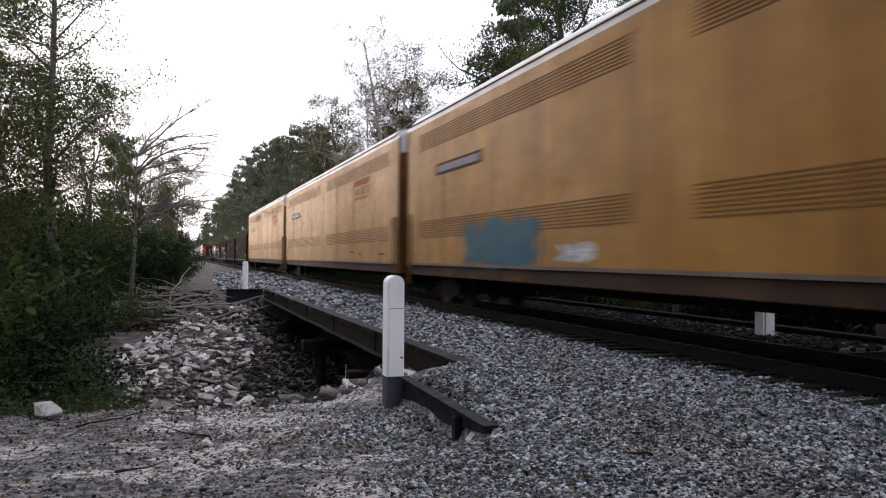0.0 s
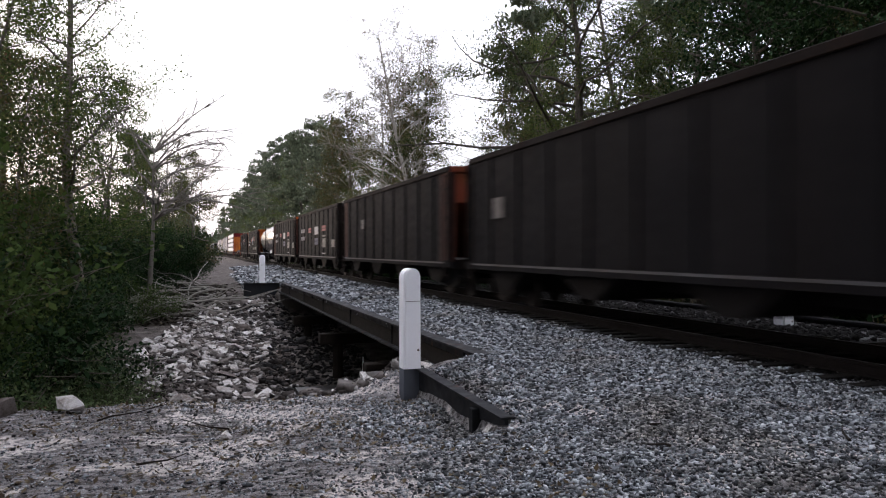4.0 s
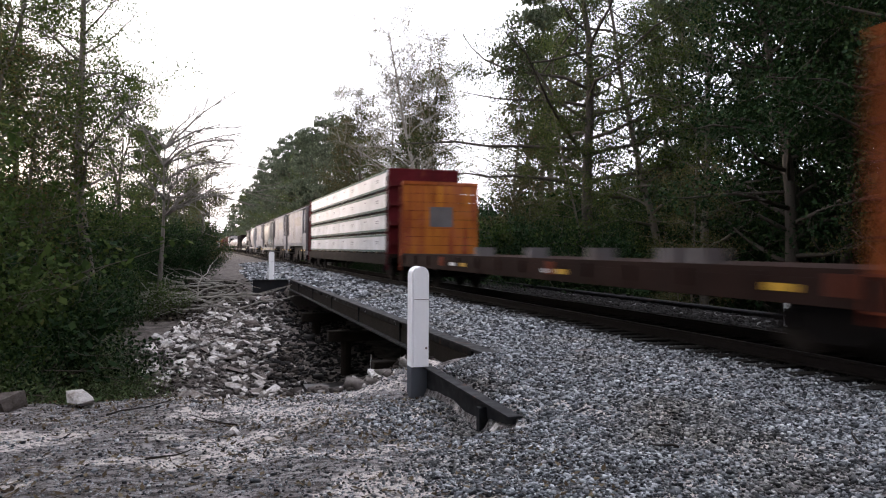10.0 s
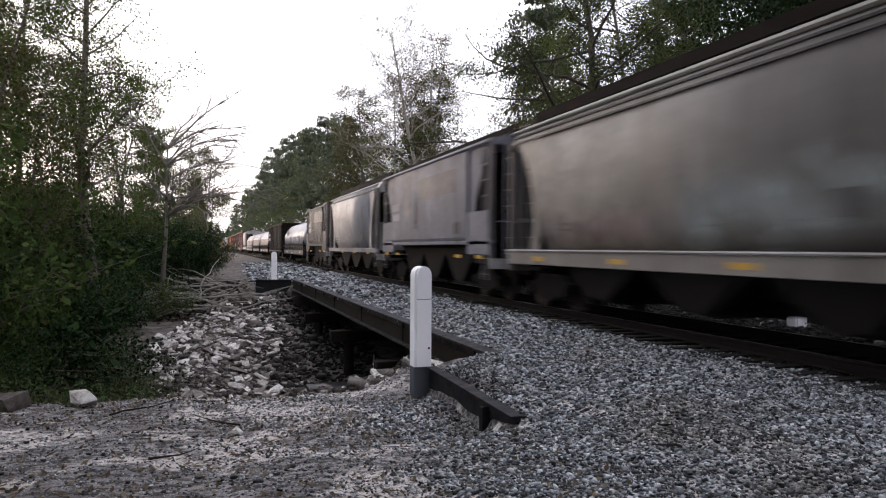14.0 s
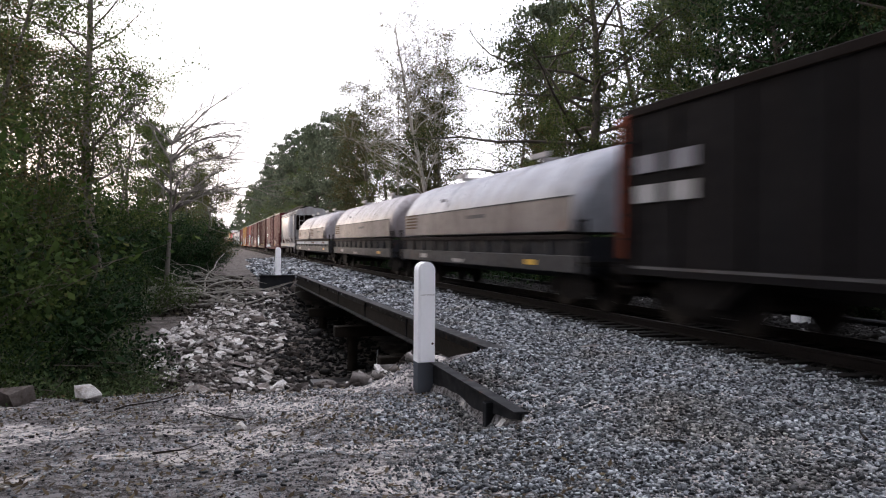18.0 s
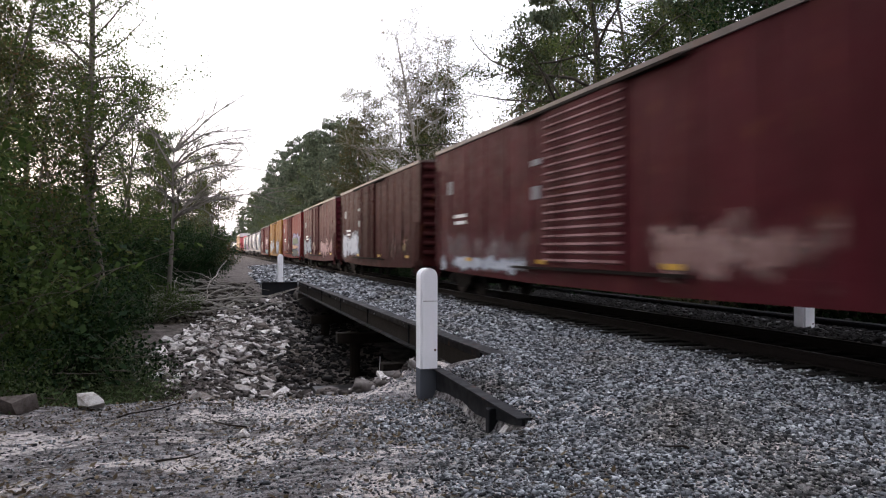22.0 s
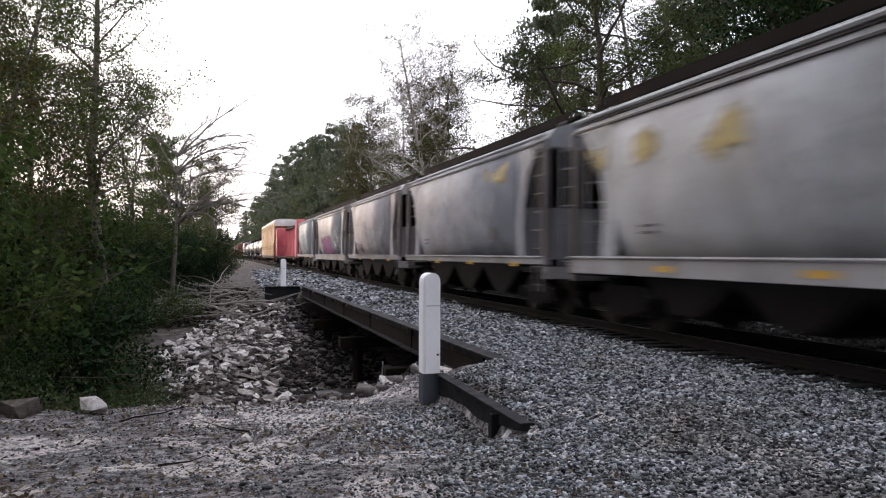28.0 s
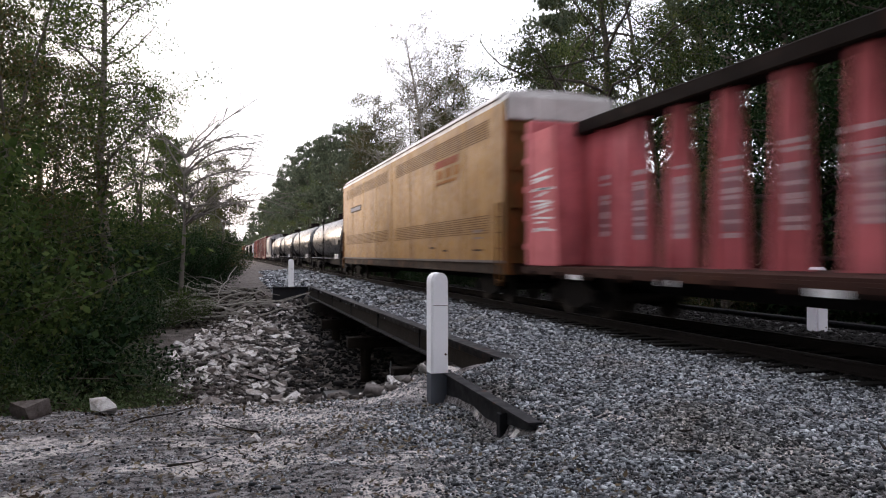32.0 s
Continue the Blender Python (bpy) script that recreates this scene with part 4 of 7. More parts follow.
NAMES = {
    "oak": ("tall broad-leaved tree with thin green foliage", "tree"),
    "slim": ("slim young tree with sparse green leaves", "tree"),
    "pine": ("tall dark pine with uneven needle clumps", "pine tree"),
    "pale": ("pale-barked tree almost bare of leaves", "tree"),
    "turn": ("broad-leaved tree turning yellow-brown", "tree"),
    "shade": ("unseen tall leafy tree added to shade the clearing", "tree"),
    "broad": ("tall tree with wide level limbs and thin dark foliage", "tree"),
    # Its shade is put into the leaf colour.
    "dense": ("tall dense broad-leaved tree with leaves coloured for deep shade", "tree"),
    "shrub": ("dense green roadside shrub", "shrub"),
    "shrub_dark": ("dark leafy shrub at the edge of the woods", "shrub"),
    "shrub_far": ("tall leafy shrub standing in the edge of the woods", "shrub"),
    "thicket": ("tall dense thicket of dark green leaves", "shrub"),
    "fern": ("low feathery green undergrowth at the edge of the clearing", "undergrowth"),
    "weed": ("low reddish dry weeds", "weeds"),
}
KINDS = {
    "oak": [grow(21, 17, 4.8, 0.24, 0.20, 38, 26000, 0.066, "bark", "leaf_tree", 0.02, 0.45, clump=0.42),
            grow(22, 19, 4.2, 0.22, 0.26, 36, 26000, 0.066, "bark", "leaf_tree", 0.02, 0.5, clump=0.40)],
    "slim": [grow(31, 11, 2.6, 0.09, 0.15, 26, 12000, 0.056, "bark", "leaf_tree", 0.02, 0.4, clump=0.30),
             grow(32, 9, 2.4, 0.08, 0.12, 24, 10500, 0.056, "bark", "leaf_turn", 0.02, 0.4, clump=0.30)],
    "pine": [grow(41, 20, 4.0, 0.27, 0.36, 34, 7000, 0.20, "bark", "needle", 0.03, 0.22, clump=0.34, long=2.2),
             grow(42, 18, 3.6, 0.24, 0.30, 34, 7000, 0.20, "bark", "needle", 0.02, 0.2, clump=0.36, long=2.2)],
    "pale": [grow(51, 17, 5.2, 0.19, 0.30, 34, 3200, 0.07, "bark_pale", "leaf_turn", -0.03, 0.95, clump=0.30, bare=0.25, twigs=7),
             grow(52, 15, 3.6, 0.14, 0.45, 26, 4200, 0.075, "bark_pale", "leaf_turn", -0.02, 0.8, clump=0.32, bare=0.1, twigs=5)],
    "turn": [grow(61, 14, 3.8, 0.18, 0.20, 32, 17000, 0.075, "bark", "leaf_turn", 0.02, 0.45, clump=0.34)],
    # Coarse leaves: this tree stays out of view and only casts shade.
    "shade": [grow(91, 18, 5.0, 0.26, 0.18, 24, 3600, 0.40, "bark", "leaf_mid", 0.02, 0.4, clump=0.6)],
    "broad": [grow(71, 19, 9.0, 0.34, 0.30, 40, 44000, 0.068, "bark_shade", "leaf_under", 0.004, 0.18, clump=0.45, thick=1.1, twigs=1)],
    "dense": [grow(95, 17, 5.2, 0.30, 0.26, 46, 27000, 0.092, "bark_shade", "leaf_shaded", 0.02, 0.30, clump=0.50),
              grow(96, 19, 4.8, 0.28, 0.30, 44, 25000, 0.092, "bark_shade", "leaf_shaded", 0.02, 0.35, clump=0.48)],
    "shrub": [shrub(81, 2.6, 2.6, 9000, 0.058, "leaf_mid"), shrub(82, 3.2, 2.8, 9000, 0.060, "leaf_mid")],
    "shrub_dark": [shrub(83, 2.4, 2.6, 9000, 0.060, "leaf_shaded"), shrub(84, 3.4, 2.9, 9000, 0.065, "leaf_shaded")],
    "shrub_far": [shrub(86, 3.2, 3.0, 4600, 0.09, "leaf_shaded"), shrub(87, 4.2, 3.2, 5000, 0.09, "leaf_mid")],
    "thicket": [shrub(90, 4.8, 4.8, 22000, 0.068, "leaf_shaded"), shrub(92, 5.4, 4.4, 22000, 0.068, "leaf_mid")],
    "fern": [shrub(88, 1.1, 1.5, 4200, 0.035, "leaf_fern"), shrub(89, 0.8, 1.3, 3600, 0.035, "leaf_fern")],
    "weed": [shrub(85, 0.55, 1.1, 1100, 0.045, "dry_weed")],
}
USED = {}


def plant(kind, x, y, k=0, size=1.0, turn=0.0, sink=0.0):
    src = KINDS[kind][k % len(KINDS[kind])]
    z = float(height(x, y)) - sink
    m = pose(x, y, z, 0, 0, turn)
    if src.name not in USED:
        USED[src.name] = True
        t = src
        t.matrix_basis = m
    else:
        t = copy_thing(src, m)
    t.scale = (size, size, size)
    t.name = {"shrub_dark": "shrub", "shrub_far": "shrub", "thicket": "shrub", "fern": "undergrowth", "weed": "weed", "shrub": "shrub", "pine": "pine_tree"}.get(kind, "tree")
    label, cat = NAMES[kind]
    return tagged(t, label, cat, "woods beside the track")


def woods():
    r = random.Random(17)
    # edge of the clearing: shrubs in two ranks
    y = 14.2
    k = 0
    while y < 130:
        edge = np.interp(y, [12, 14, 18, 24, 34, 44, 60, 80, 130], [-4.8, -4.2, -3.9, -4.0, -4.6, -4.2, -2.6, -1.2, 0.2])
        plant(("shrub" if k % 2 == 0 else "shrub_dark") if y < 45 else "shrub_far", edge - r.uniform(0.0, 0.9), y, k // 2, r.uniform(0.8, 1.15), r.uniform(0, 360))
        plant("shrub_far", edge - r.uniform(1.8, 3.0), y + r.uniform(-0.5, 1.0), k + 1, r.uniform(1.1, 1.45), r.uniform(0, 360))
        if y < 60:
            plant("thicket", edge - r.uniform(2.8, 4.6), y + r.uniform(-0.5, 1.0), 0 if k % 3 else 1, r.uniform(0.85, 1.2), r.uniform(0, 360))
        y += np.interp(y, [14, 40, 130], [1.7, 3.2, 9.0]) * r.uniform(0.85, 1.15)
        k += 1
    for x, y, s in ((-5.2, 12.4, 0.5), (-6.4, 11.2, 0.6), (-7.6, 12.6, 0.8), (-6.2, 14.5, 0.9), (-8.2, 15.5, 1.0)):
        plant("thicket", x, y, int(x * 7), s, 50 * x)
    for x, y, s in ((-4.6, 38, 0.9), (-3.0, 43, 0.9), (-1.7, 46, 0.85), (-1.0, 51, 0.8)):
        plant("thicket", x, y, 0, s, 70 * x)
    # taller trees behind, on the near side of the track
    for kind, x, y, k, s in (("oak", -3.2, 27, 1, 0.9), ("oak", -7.4, 31, 1, 0.9), ("slim", -3.6, 40, 0, 1.1), ("slim", -6.0, 23, 0, 1.15), ("oak", -9.5, 22, 1, 0.9), ("slim", -6.6, 19, 0, 1.1), ("slim", -5.0, 21, 1, 1.0), ("slim", -9.5, 17.5, 0, 1.25),
                             ("slim", -0.4, 47, 1, 0.9), ("slim", -5.0, 29, 0, 0.9), ("slim", -5.4, 25.5, 1, 0.95), ("slim", -4.4, 39.5, 0, 0.95), ("slim", -6.5, 27, 0, 1.2), ("slim", -2.6, 52, 1, 0.85), ("slim", -4.6, 46, 0, 1.0), ("pine", 0.0, 72, 1, 0.55), ("pine", -3.8, 55, 1, 0.55), ("oak", -8, 38, 0, 0.8),
                             ("slim", -1.8, 60, 0, 1.0), ("slim", 0.3, 82, 1, 1.25), ("turn", -2.5, 74, 0, 0.7), ("oak", -7, 58, 1, 0.75), ("pine", -4.5, 95, 0, 0.65), ("slim", -0.5, 105, 0, 1.3),
                             ("turn", -12, 48, 0, 0.9), ("pine", -2, 130, 1, 0.7), ("oak", -5, 150, 0, 0.7), ("pine", -1.5, 180, 0, 0.75), ("turn", -4, 215, 0, 0.9),
                             ("pine", -2.0, 260, 1, 0.9), ("oak", -3.0, 320, 0, 0.9), ("pine", -1.0, 400, 1, 0.9), ("slim", -12.5, 20.5, 1, 1.3)):
        plant(kind, x, y, k, s, r.uniform(0, 360))
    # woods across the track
    # The dense trees below y = 12 stand unseen to block sky light.
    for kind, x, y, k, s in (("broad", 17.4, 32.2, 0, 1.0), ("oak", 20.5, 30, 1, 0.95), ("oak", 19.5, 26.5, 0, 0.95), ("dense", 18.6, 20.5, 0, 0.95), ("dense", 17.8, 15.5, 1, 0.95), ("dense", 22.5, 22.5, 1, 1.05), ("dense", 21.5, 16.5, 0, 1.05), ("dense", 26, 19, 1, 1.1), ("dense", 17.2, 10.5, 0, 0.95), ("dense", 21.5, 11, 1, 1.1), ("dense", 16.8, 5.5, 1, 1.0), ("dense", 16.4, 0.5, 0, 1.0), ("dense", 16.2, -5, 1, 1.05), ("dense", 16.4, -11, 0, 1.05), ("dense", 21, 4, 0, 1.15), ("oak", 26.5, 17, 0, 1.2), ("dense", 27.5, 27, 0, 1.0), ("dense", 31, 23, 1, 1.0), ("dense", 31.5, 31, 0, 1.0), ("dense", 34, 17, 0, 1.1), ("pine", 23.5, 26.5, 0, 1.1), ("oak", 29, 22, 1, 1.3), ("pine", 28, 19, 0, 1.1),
                             ("slim", 21, 40, 1, 1.4), ("pale", 16.4, 54.5, 0, 1.12), ("turn", 16.5, 39, 0, 0.75), ("pale", 18.5, 61, 1, 1.3), ("oak", 21, 46, 0, 1.0), ("turn", 17, 63, 0, 1.2), ("pale", 16.0, 66, 1, 1.05),
                             ("pale", 15.6, 82, 1, 1.25), ("pine", 19, 74, 0, 0.75), ("oak", 17, 88, 1, 0.85), ("pine", 16, 96, 1, 1.0), ("turn", 18.5, 61, 0, 0.95), ("oak", 22, 55, 1, 1.1), ("pine", 25, 35, 1, 1.0),
                             ("pine", 16, 106, 0, 1.0), ("oak", 16.5, 116, 0, 1.1), ("pine", 15.5, 126, 1, 1.15), ("pine", 15.5, 140, 0, 1.1), ("oak", 15.5, 156, 1, 1.15), ("pine", 15.5, 172, 1, 1.2),
                             ("pine", 15.2, 195, 0, 1.15), ("oak", 15.2, 220, 0, 1.15), ("pine", 15.2, 250, 1, 1.15), ("pine", 15.2, 290, 0, 1.15), ("oak", 15.2, 335, 1, 1.15), ("pine", 15.2, 390, 0, 1.15), ("pine", 15.2, 460, 1, 1.15),
                             ("oak", 27, 40, 0, 1.1), ("pine", 30, 28, 0, 1.1), ("oak", 26, 13, 1, 1.0), ("turn", 20, 16, 0, 0.8), ("pine", 24, 50, 0, 1.1), ("slim", 16, 30, 0, 0.9), ("slim", 15.8, 35, 1, 0.9), ("slim", 15.5, 22, 1, 0.8), ("oak", 19, 66, 0, 1.1), ("turn", 16.2, 80, 0, 1.3), ("oak", 16.8, 74, 0, 0.75), ("pine", 15.6, 92, 0, 0.85), ("turn", 15.5, 84, 0, 1.1), ("pine", 15.0, 112, 1, 1.05), ("oak", 15.2, 133, 0, 1.1), ("pine", 15.2, 148, 0, 1.1), ("pine", 15.2, 164, 0, 1.15), ("oak", 15.0, 183, 0, 1.2), ("pine", 15, 207, 1, 1.2), ("pine", 15, 235, 0, 1.2), ("oak", 15, 270, 0, 1.2), ("pine", 14.8, 312, 1, 1.2)):
        plant(kind, x, y, k, s, r.uniform(0, 360))
    y = 27.0
    k = 0
    while y < 150:
        plant("shrub_far", 15.2 + r.uniform(-0.6, 1.8), y, k, r.uniform(0.9, 1.4), r.uniform(0, 360))
        y += np.interp(y, [10, 60, 150], [2.6, 5, 12]) * r.uniform(0.8, 1.2)
        k += 1
    y = 27.0
    while y < 75:
        plant("shrub_far", 13.4 + r.uniform(-0.3, 0.6), y, 0, r.uniform(0.75, 1.0), r.uniform(0, 360))
        y += 2.0 * r.uniform(0.8, 1.2)
        k += 1
    for x0, y, far_y, gap, s in ((17.6, 29.0, 80, 2.5, 1.5), (24.5, 8.0, 80, 2.6, 1.9), (28.5, 0.0, 90, 3.0, 2.4), (34.0, 6.0, 70, 2.6, 2.9)):
        while y < far_y:
            plant("shrub_far", x0 + r.uniform(-0.8, 0.8), y, 0, s * r.uniform(0.85, 1.15), r.uniform(0, 360))
            y += gap * r.uniform(0.85, 1.15)
            k += 1
    y = 28.0
    while y < 40:
        plant("thicket", 15.8 + r.uniform(-0.4, 1.2), y, 0 if k % 4 else 1, r.uniform(0.9, 1.2), r.uniform(0, 360))
        y += 3.4
        k += 1
    plant("slim", 14.6, 20.6, 1, 0.52, 40)
    for x, y, q in ((-2.5, 13.2, 1.2), (-3.1, 13.6, 1.4), (-3.7, 14.0, 1.4), (-2.1, 14.2, 1.1), (-2.8, 14.8, 1.4), (-4.3, 13.2, 1.3), (-2.3, 16.0, 1.2), (-3.4, 12.9, 1.1)):
        plant("fern", x, y, int(10 * y), q, 77 * y)
    plant("shrub", -2.7, 33.5, 1, 0.75, 120)
    plant("shrub_dark", -3.4, 30.0, 0, 0.9, 20)
    for k in range(40):
        y = 14.2 + 10 * r.random() ** 1.2
        plant("fern", np.interp(y, [14, 17, 24], [-2.5, -2.1, -2.2]) - 1.5 * r.random() ** 1.5, y, k, r.uniform(0.7, 1.25), r.uniform(0, 360))
    # unseen trees added behind and beside the clearing to block sky light
    for x, y, s in ((-5.5, 2.0, 0.9), (-5.2, -4.0, 1.0), (-7.5, -2.0, 1.1), (-9.0, 3.5, 1.1), (-8.0, -8, 1.1), (-11, -4, 1.2), (-13, 2, 1.2), (-8.5, -14, 1.1), (-12, -11, 1.2), (-9, -20, 1.2), (-14, 8, 1.2), (-9, -27, 1.2), (-17, 4, 1.2),
                    (1.8, -5.5, 0.85), (1.4, -10, 0.9), (1.6, -16, 0.95), (-1.8, -5.0, 0.9), (-1.0, -10.5, 1.0), (-3.2, -14, 1.1),
                    (20.5, -3, 1.3), (16.5, -17, 1.2), (21, -12, 1.3),
                    (26, 6, 1.3), (16.5, -25, 1.2), (17, -34, 1.2), (26, -5, 1.3)):
        plant("shade", x, y, 0, s, 47 * x + 31 * y)
    for x, y in ((-2.6, 10.4), (-3.4, 9.2), (-4.0, 10.8), (-4.6, 8.6), (-3.1, 7.4), (-2.9, 13.3), (-2.2, 14.6), (-3.9, 12.0), (-5.2, 9.6), (-1.9, 16.8), (-2.4, 18.6)):
        plant("weed", x, y, 0, r.uniform(0.7, 1.2), r.uniform(0, 360))


def dead_tree(x, y):
    """A leaning trunk whose bare limbs fan out over the clearing."""
    r = random.Random(73)
    t = thing("tree", "dead tree with a fan of bare grey branches", "tree", "woods beside the track", m=pose(x, y, float(height(x, y))))
    tp, tr = crooked((0, 0, -0.4), (0.10, -0.05, 1), 7.6, 0.13, r, 0.04, 10)
    part("trunk", Shape().tube(tp, tr, 8), "bark_grey", t, smooth=True)
    for k in range(22):
        i = r.randint(6, 10)
        a = r.gauss(-0.15, 0.6) if k % 5 else r.uniform(2, 4.4)
        lp, lr = crooked(tp[i], (math.cos(a), math.sin(a), r.uniform(0.35, 1.7)), r.uniform(2.6, 5.0), 0.055, r, 0.09, 8, 0.085)
        limb = Shape().tube(lp, lr, 5)
        for q in range(8):
            j = r.randint(2, 8)
            d = (lp[j] - lp[j - 1]).normalized()
            tw, wr = crooked(lp[j], (d.x + r.gauss(0, 0.5), d.y + r.gauss(0, 0.5), d.z + r.gauss(0.1, 0.45)), r.uniform(0.8, 2.0), 0.028, r, 0.16, 5, 0.02)
            limb.tube(tw, [max(0.009, w) for w in wr], 3)
            for u in range(2):
                fw, fr = crooked(tw[r.randint(2, 5)], (r.gauss(0.3, 0.7), r.gauss(0, 0.7), r.gauss(0.2, 0.6)), r.uniform(0.3, 0.8), 0.012, r, 0.2, 3)
                limb.tube(fw, [0.008] * len(fr), 3)
        part("limb", limb, "bark_grey", t)


MAT["bark_grey"] = plain("dead_grey_bark", (0.12, 0.107, 0.095), 0.9, 0.35, 5, 0.5)
woods()
for kind in KINDS:
    for src in KINDS[kind]:
        if src.matrix_basis.translation.length < 0.001:
            for child in list(src.children):
                bpy.data.objects.remove(child)
            bpy.data.objects.remove(src)
dead_tree(-2.0, 36.2)


def far_woods():
    """The end of the cutting, far beyond the last trees that can be told apart; its haze is put into the leaf colour.
    """
    n = 9000
    x = np.concatenate([rng.uniform(-90, 3, n // 2), rng.uniform(13.5, 100, n // 2)])
    y = rng.uniform(480, 900, n)
    z = rng.uniform(0, 1, n) ** 0.8 * (15 + 3 * np.sin(x * 0.4) + 2 * np.sin(x * 1.3 + y * 0.1))
    ob = new("far_woods", leaf_mesh("far_woods", np.stack([x, y, z], 1), rng.uniform(1.2, 2.6, n), "far_wood_haze", 0.9))
    tagged(ob, "distant woods at the end of the cutting, haze put into the leaf colour", "woods", kind="stuff")
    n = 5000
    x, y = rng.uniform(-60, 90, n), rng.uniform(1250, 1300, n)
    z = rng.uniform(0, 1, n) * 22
    ob = new("far_woods", leaf_mesh("far_woods", np.stack([x, y, z], 1), rng.uniform(2.5, 5, n), "far_wood_haze", 0.9))
    tagged(ob, "distant woods at the end of the cutting, haze put into the leaf colour", "woods", kind="stuff")


far_woods()

# ---- the freight train: every car stands about its own middle, y along the train ----
SPEED = 19.93
WHEEL_R = 0.457
CARS = []
AXLES = {-1: [], 1: []}
SHARED = {}


def shared(key, make):
    if key not in SHARED:
        SHARED[key] = make()
    return SHARED[key]


def wheelset_mesh():
    s = Shape().cyl_x(0, 0, 0.085, -0.95, 0.95, 10)
    for sx in (-1, 1):
        a, b, c = sorted((sx * 0.70, sx * 0.80)), sorted((sx * 0.70, sx * 0.725)), sorted((sx * 0.78, sx * 0.83))
        s.cyl_x(0, 0, WHEEL_R, *a, 26).cyl_x(0, 0, WHEEL_R + 0.027, *b, 26).cyl_x(0, 0, 0.15, *c, 12)
        for k in range(6):
            q = 6.2832 * k / 6
            s.cyl_x(0.29 * math.cos(q), 0.29 * math.sin(q), 0.05, *sorted((sx * 0.78, sx * 0.803)), 7)
    return s.mesh("wheelset", "wheel")


def side_frame_mesh():
    prof = [(-1.12, 0.40), (-1.12, 0.60), (-0.80, 0.64), (-0.45, 0.80), (0.45, 0.80), (0.80, 0.64), (1.12, 0.60), (1.12, 0.40), (0.78, 0.42), (0.38, 0.22), (-0.38, 0.22), (-0.78, 0.42)]
    s = Shape().along_x(prof, -0.09, 0.09)
    for y in (-0.9, 0.9):
        s.cyl_x(y, 0.457, 0.13, -0.16, -0.05, 10)
    for y in (-0.16, 0.0, 0.16):
        s.tube([(-0.02, y, 0.30), (-0.02, y, 0.62)], 0.07, 8)
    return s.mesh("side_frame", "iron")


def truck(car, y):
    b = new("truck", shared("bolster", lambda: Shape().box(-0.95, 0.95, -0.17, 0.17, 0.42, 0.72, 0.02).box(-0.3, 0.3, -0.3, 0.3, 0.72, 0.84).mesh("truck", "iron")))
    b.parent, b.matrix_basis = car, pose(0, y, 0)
    for sx in (-1, 1):
        f = new("side_frame", shared("frame", side_frame_mesh))
        f.parent, f.matrix_basis = b, pose(sx * 0.99, 0, 0, 0, 0, 0 if sx < 0 else 180)
    for sy in (-1, 1):
        w = new("wheelset", shared("wheelset", wheelset_mesh))
        w.parent, w.matrix_basis = b, pose(0, sy * 0.9, WHEEL_R)
        AXLES[sy].append(w)


def car_base(name, label, s0, s1, category, inset=2.4, group="cars of the freight train"):
    car = thing(name, label, category, group, m=pose(TRACK, (s0 + s1) / 2, 0))
    CARS.append((car, (s0 + s1) / 2))
    half = (s1 - s0) / 2
    for e in (-1, 1):
        truck(car, e * (half - inset))
        c = new("coupler", shared("coupler", lambda: Shape().box(-0.07, 0.07, -0.62, 0.0, 0.80, 0.94).box(-0.16, 0.16, -0.72, -0.45, 0.74, 1.0, 0.03).mesh("coupler", "iron")))
        c.parent, c.matrix_basis = car, pose(0, e * (half - 0.66), 0, 0, 0, 180 if e > 0 else 0)
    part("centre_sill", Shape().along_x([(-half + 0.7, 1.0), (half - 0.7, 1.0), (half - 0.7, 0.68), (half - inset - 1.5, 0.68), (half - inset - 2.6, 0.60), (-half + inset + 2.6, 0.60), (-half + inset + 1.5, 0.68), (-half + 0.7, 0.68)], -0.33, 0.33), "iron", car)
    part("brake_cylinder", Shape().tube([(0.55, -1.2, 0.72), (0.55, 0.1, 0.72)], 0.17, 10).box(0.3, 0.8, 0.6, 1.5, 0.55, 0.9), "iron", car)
    return car, half


def ladder(car, x, y, z0, z1, wide=0.42, mat="iron", face=0):
    """face 0: on a side, 1: on an end."""
    t = new("ladder", None)
    me = Shape()
    for e in (-1, 1):
        a = e * wide / 2
        me.box(a - 0.018, a + 0.018, -0.02, 0.02, z0, z1)
    ob = part("ladder", me, mat, car, m=pose(x, y, 0, 0, 0, 90 if face == 0 else 0))
    bpy.data.objects.remove(t)
    rung = shared(("rung", wide, mat), lambda: Shape().box(-wide / 2, wide / 2, -0.014, 0.014, -0.014, 0.014).mesh("rung", mat))
    z = z0 + 0.15
    while z < z1:
        r = new("rung", rung)
        r.parent, r.matrix_basis = ob, pose(0, 0, z)
        z += 0.42


def blob(seed, wide, tall, n=26, wobble=0.2, letters=0):
    """An uneven sprayed patch, as a closed outline of (y, z) about its middle."""
    r = random.Random(seed)
    ph = [(r.uniform(0, 6.28), r.uniform(0.4, 1)) for _ in range(5)]
    out = []
    for k in range(n):
        a = 6.2832 * k / n
        sq = 1 / max(abs(math.cos(a)), abs(math.sin(a))) ** 0.75
        q = sq * (1 + wobble * sum(w * math.sin((j + 3) * a + p) for j, (p, w) in enumerate(ph)) / 3)
        out.append((0.5 * wide * 0.86 * q * math.cos(a), 0.5 * tall * 0.86 * q * math.sin(a)))
    return out


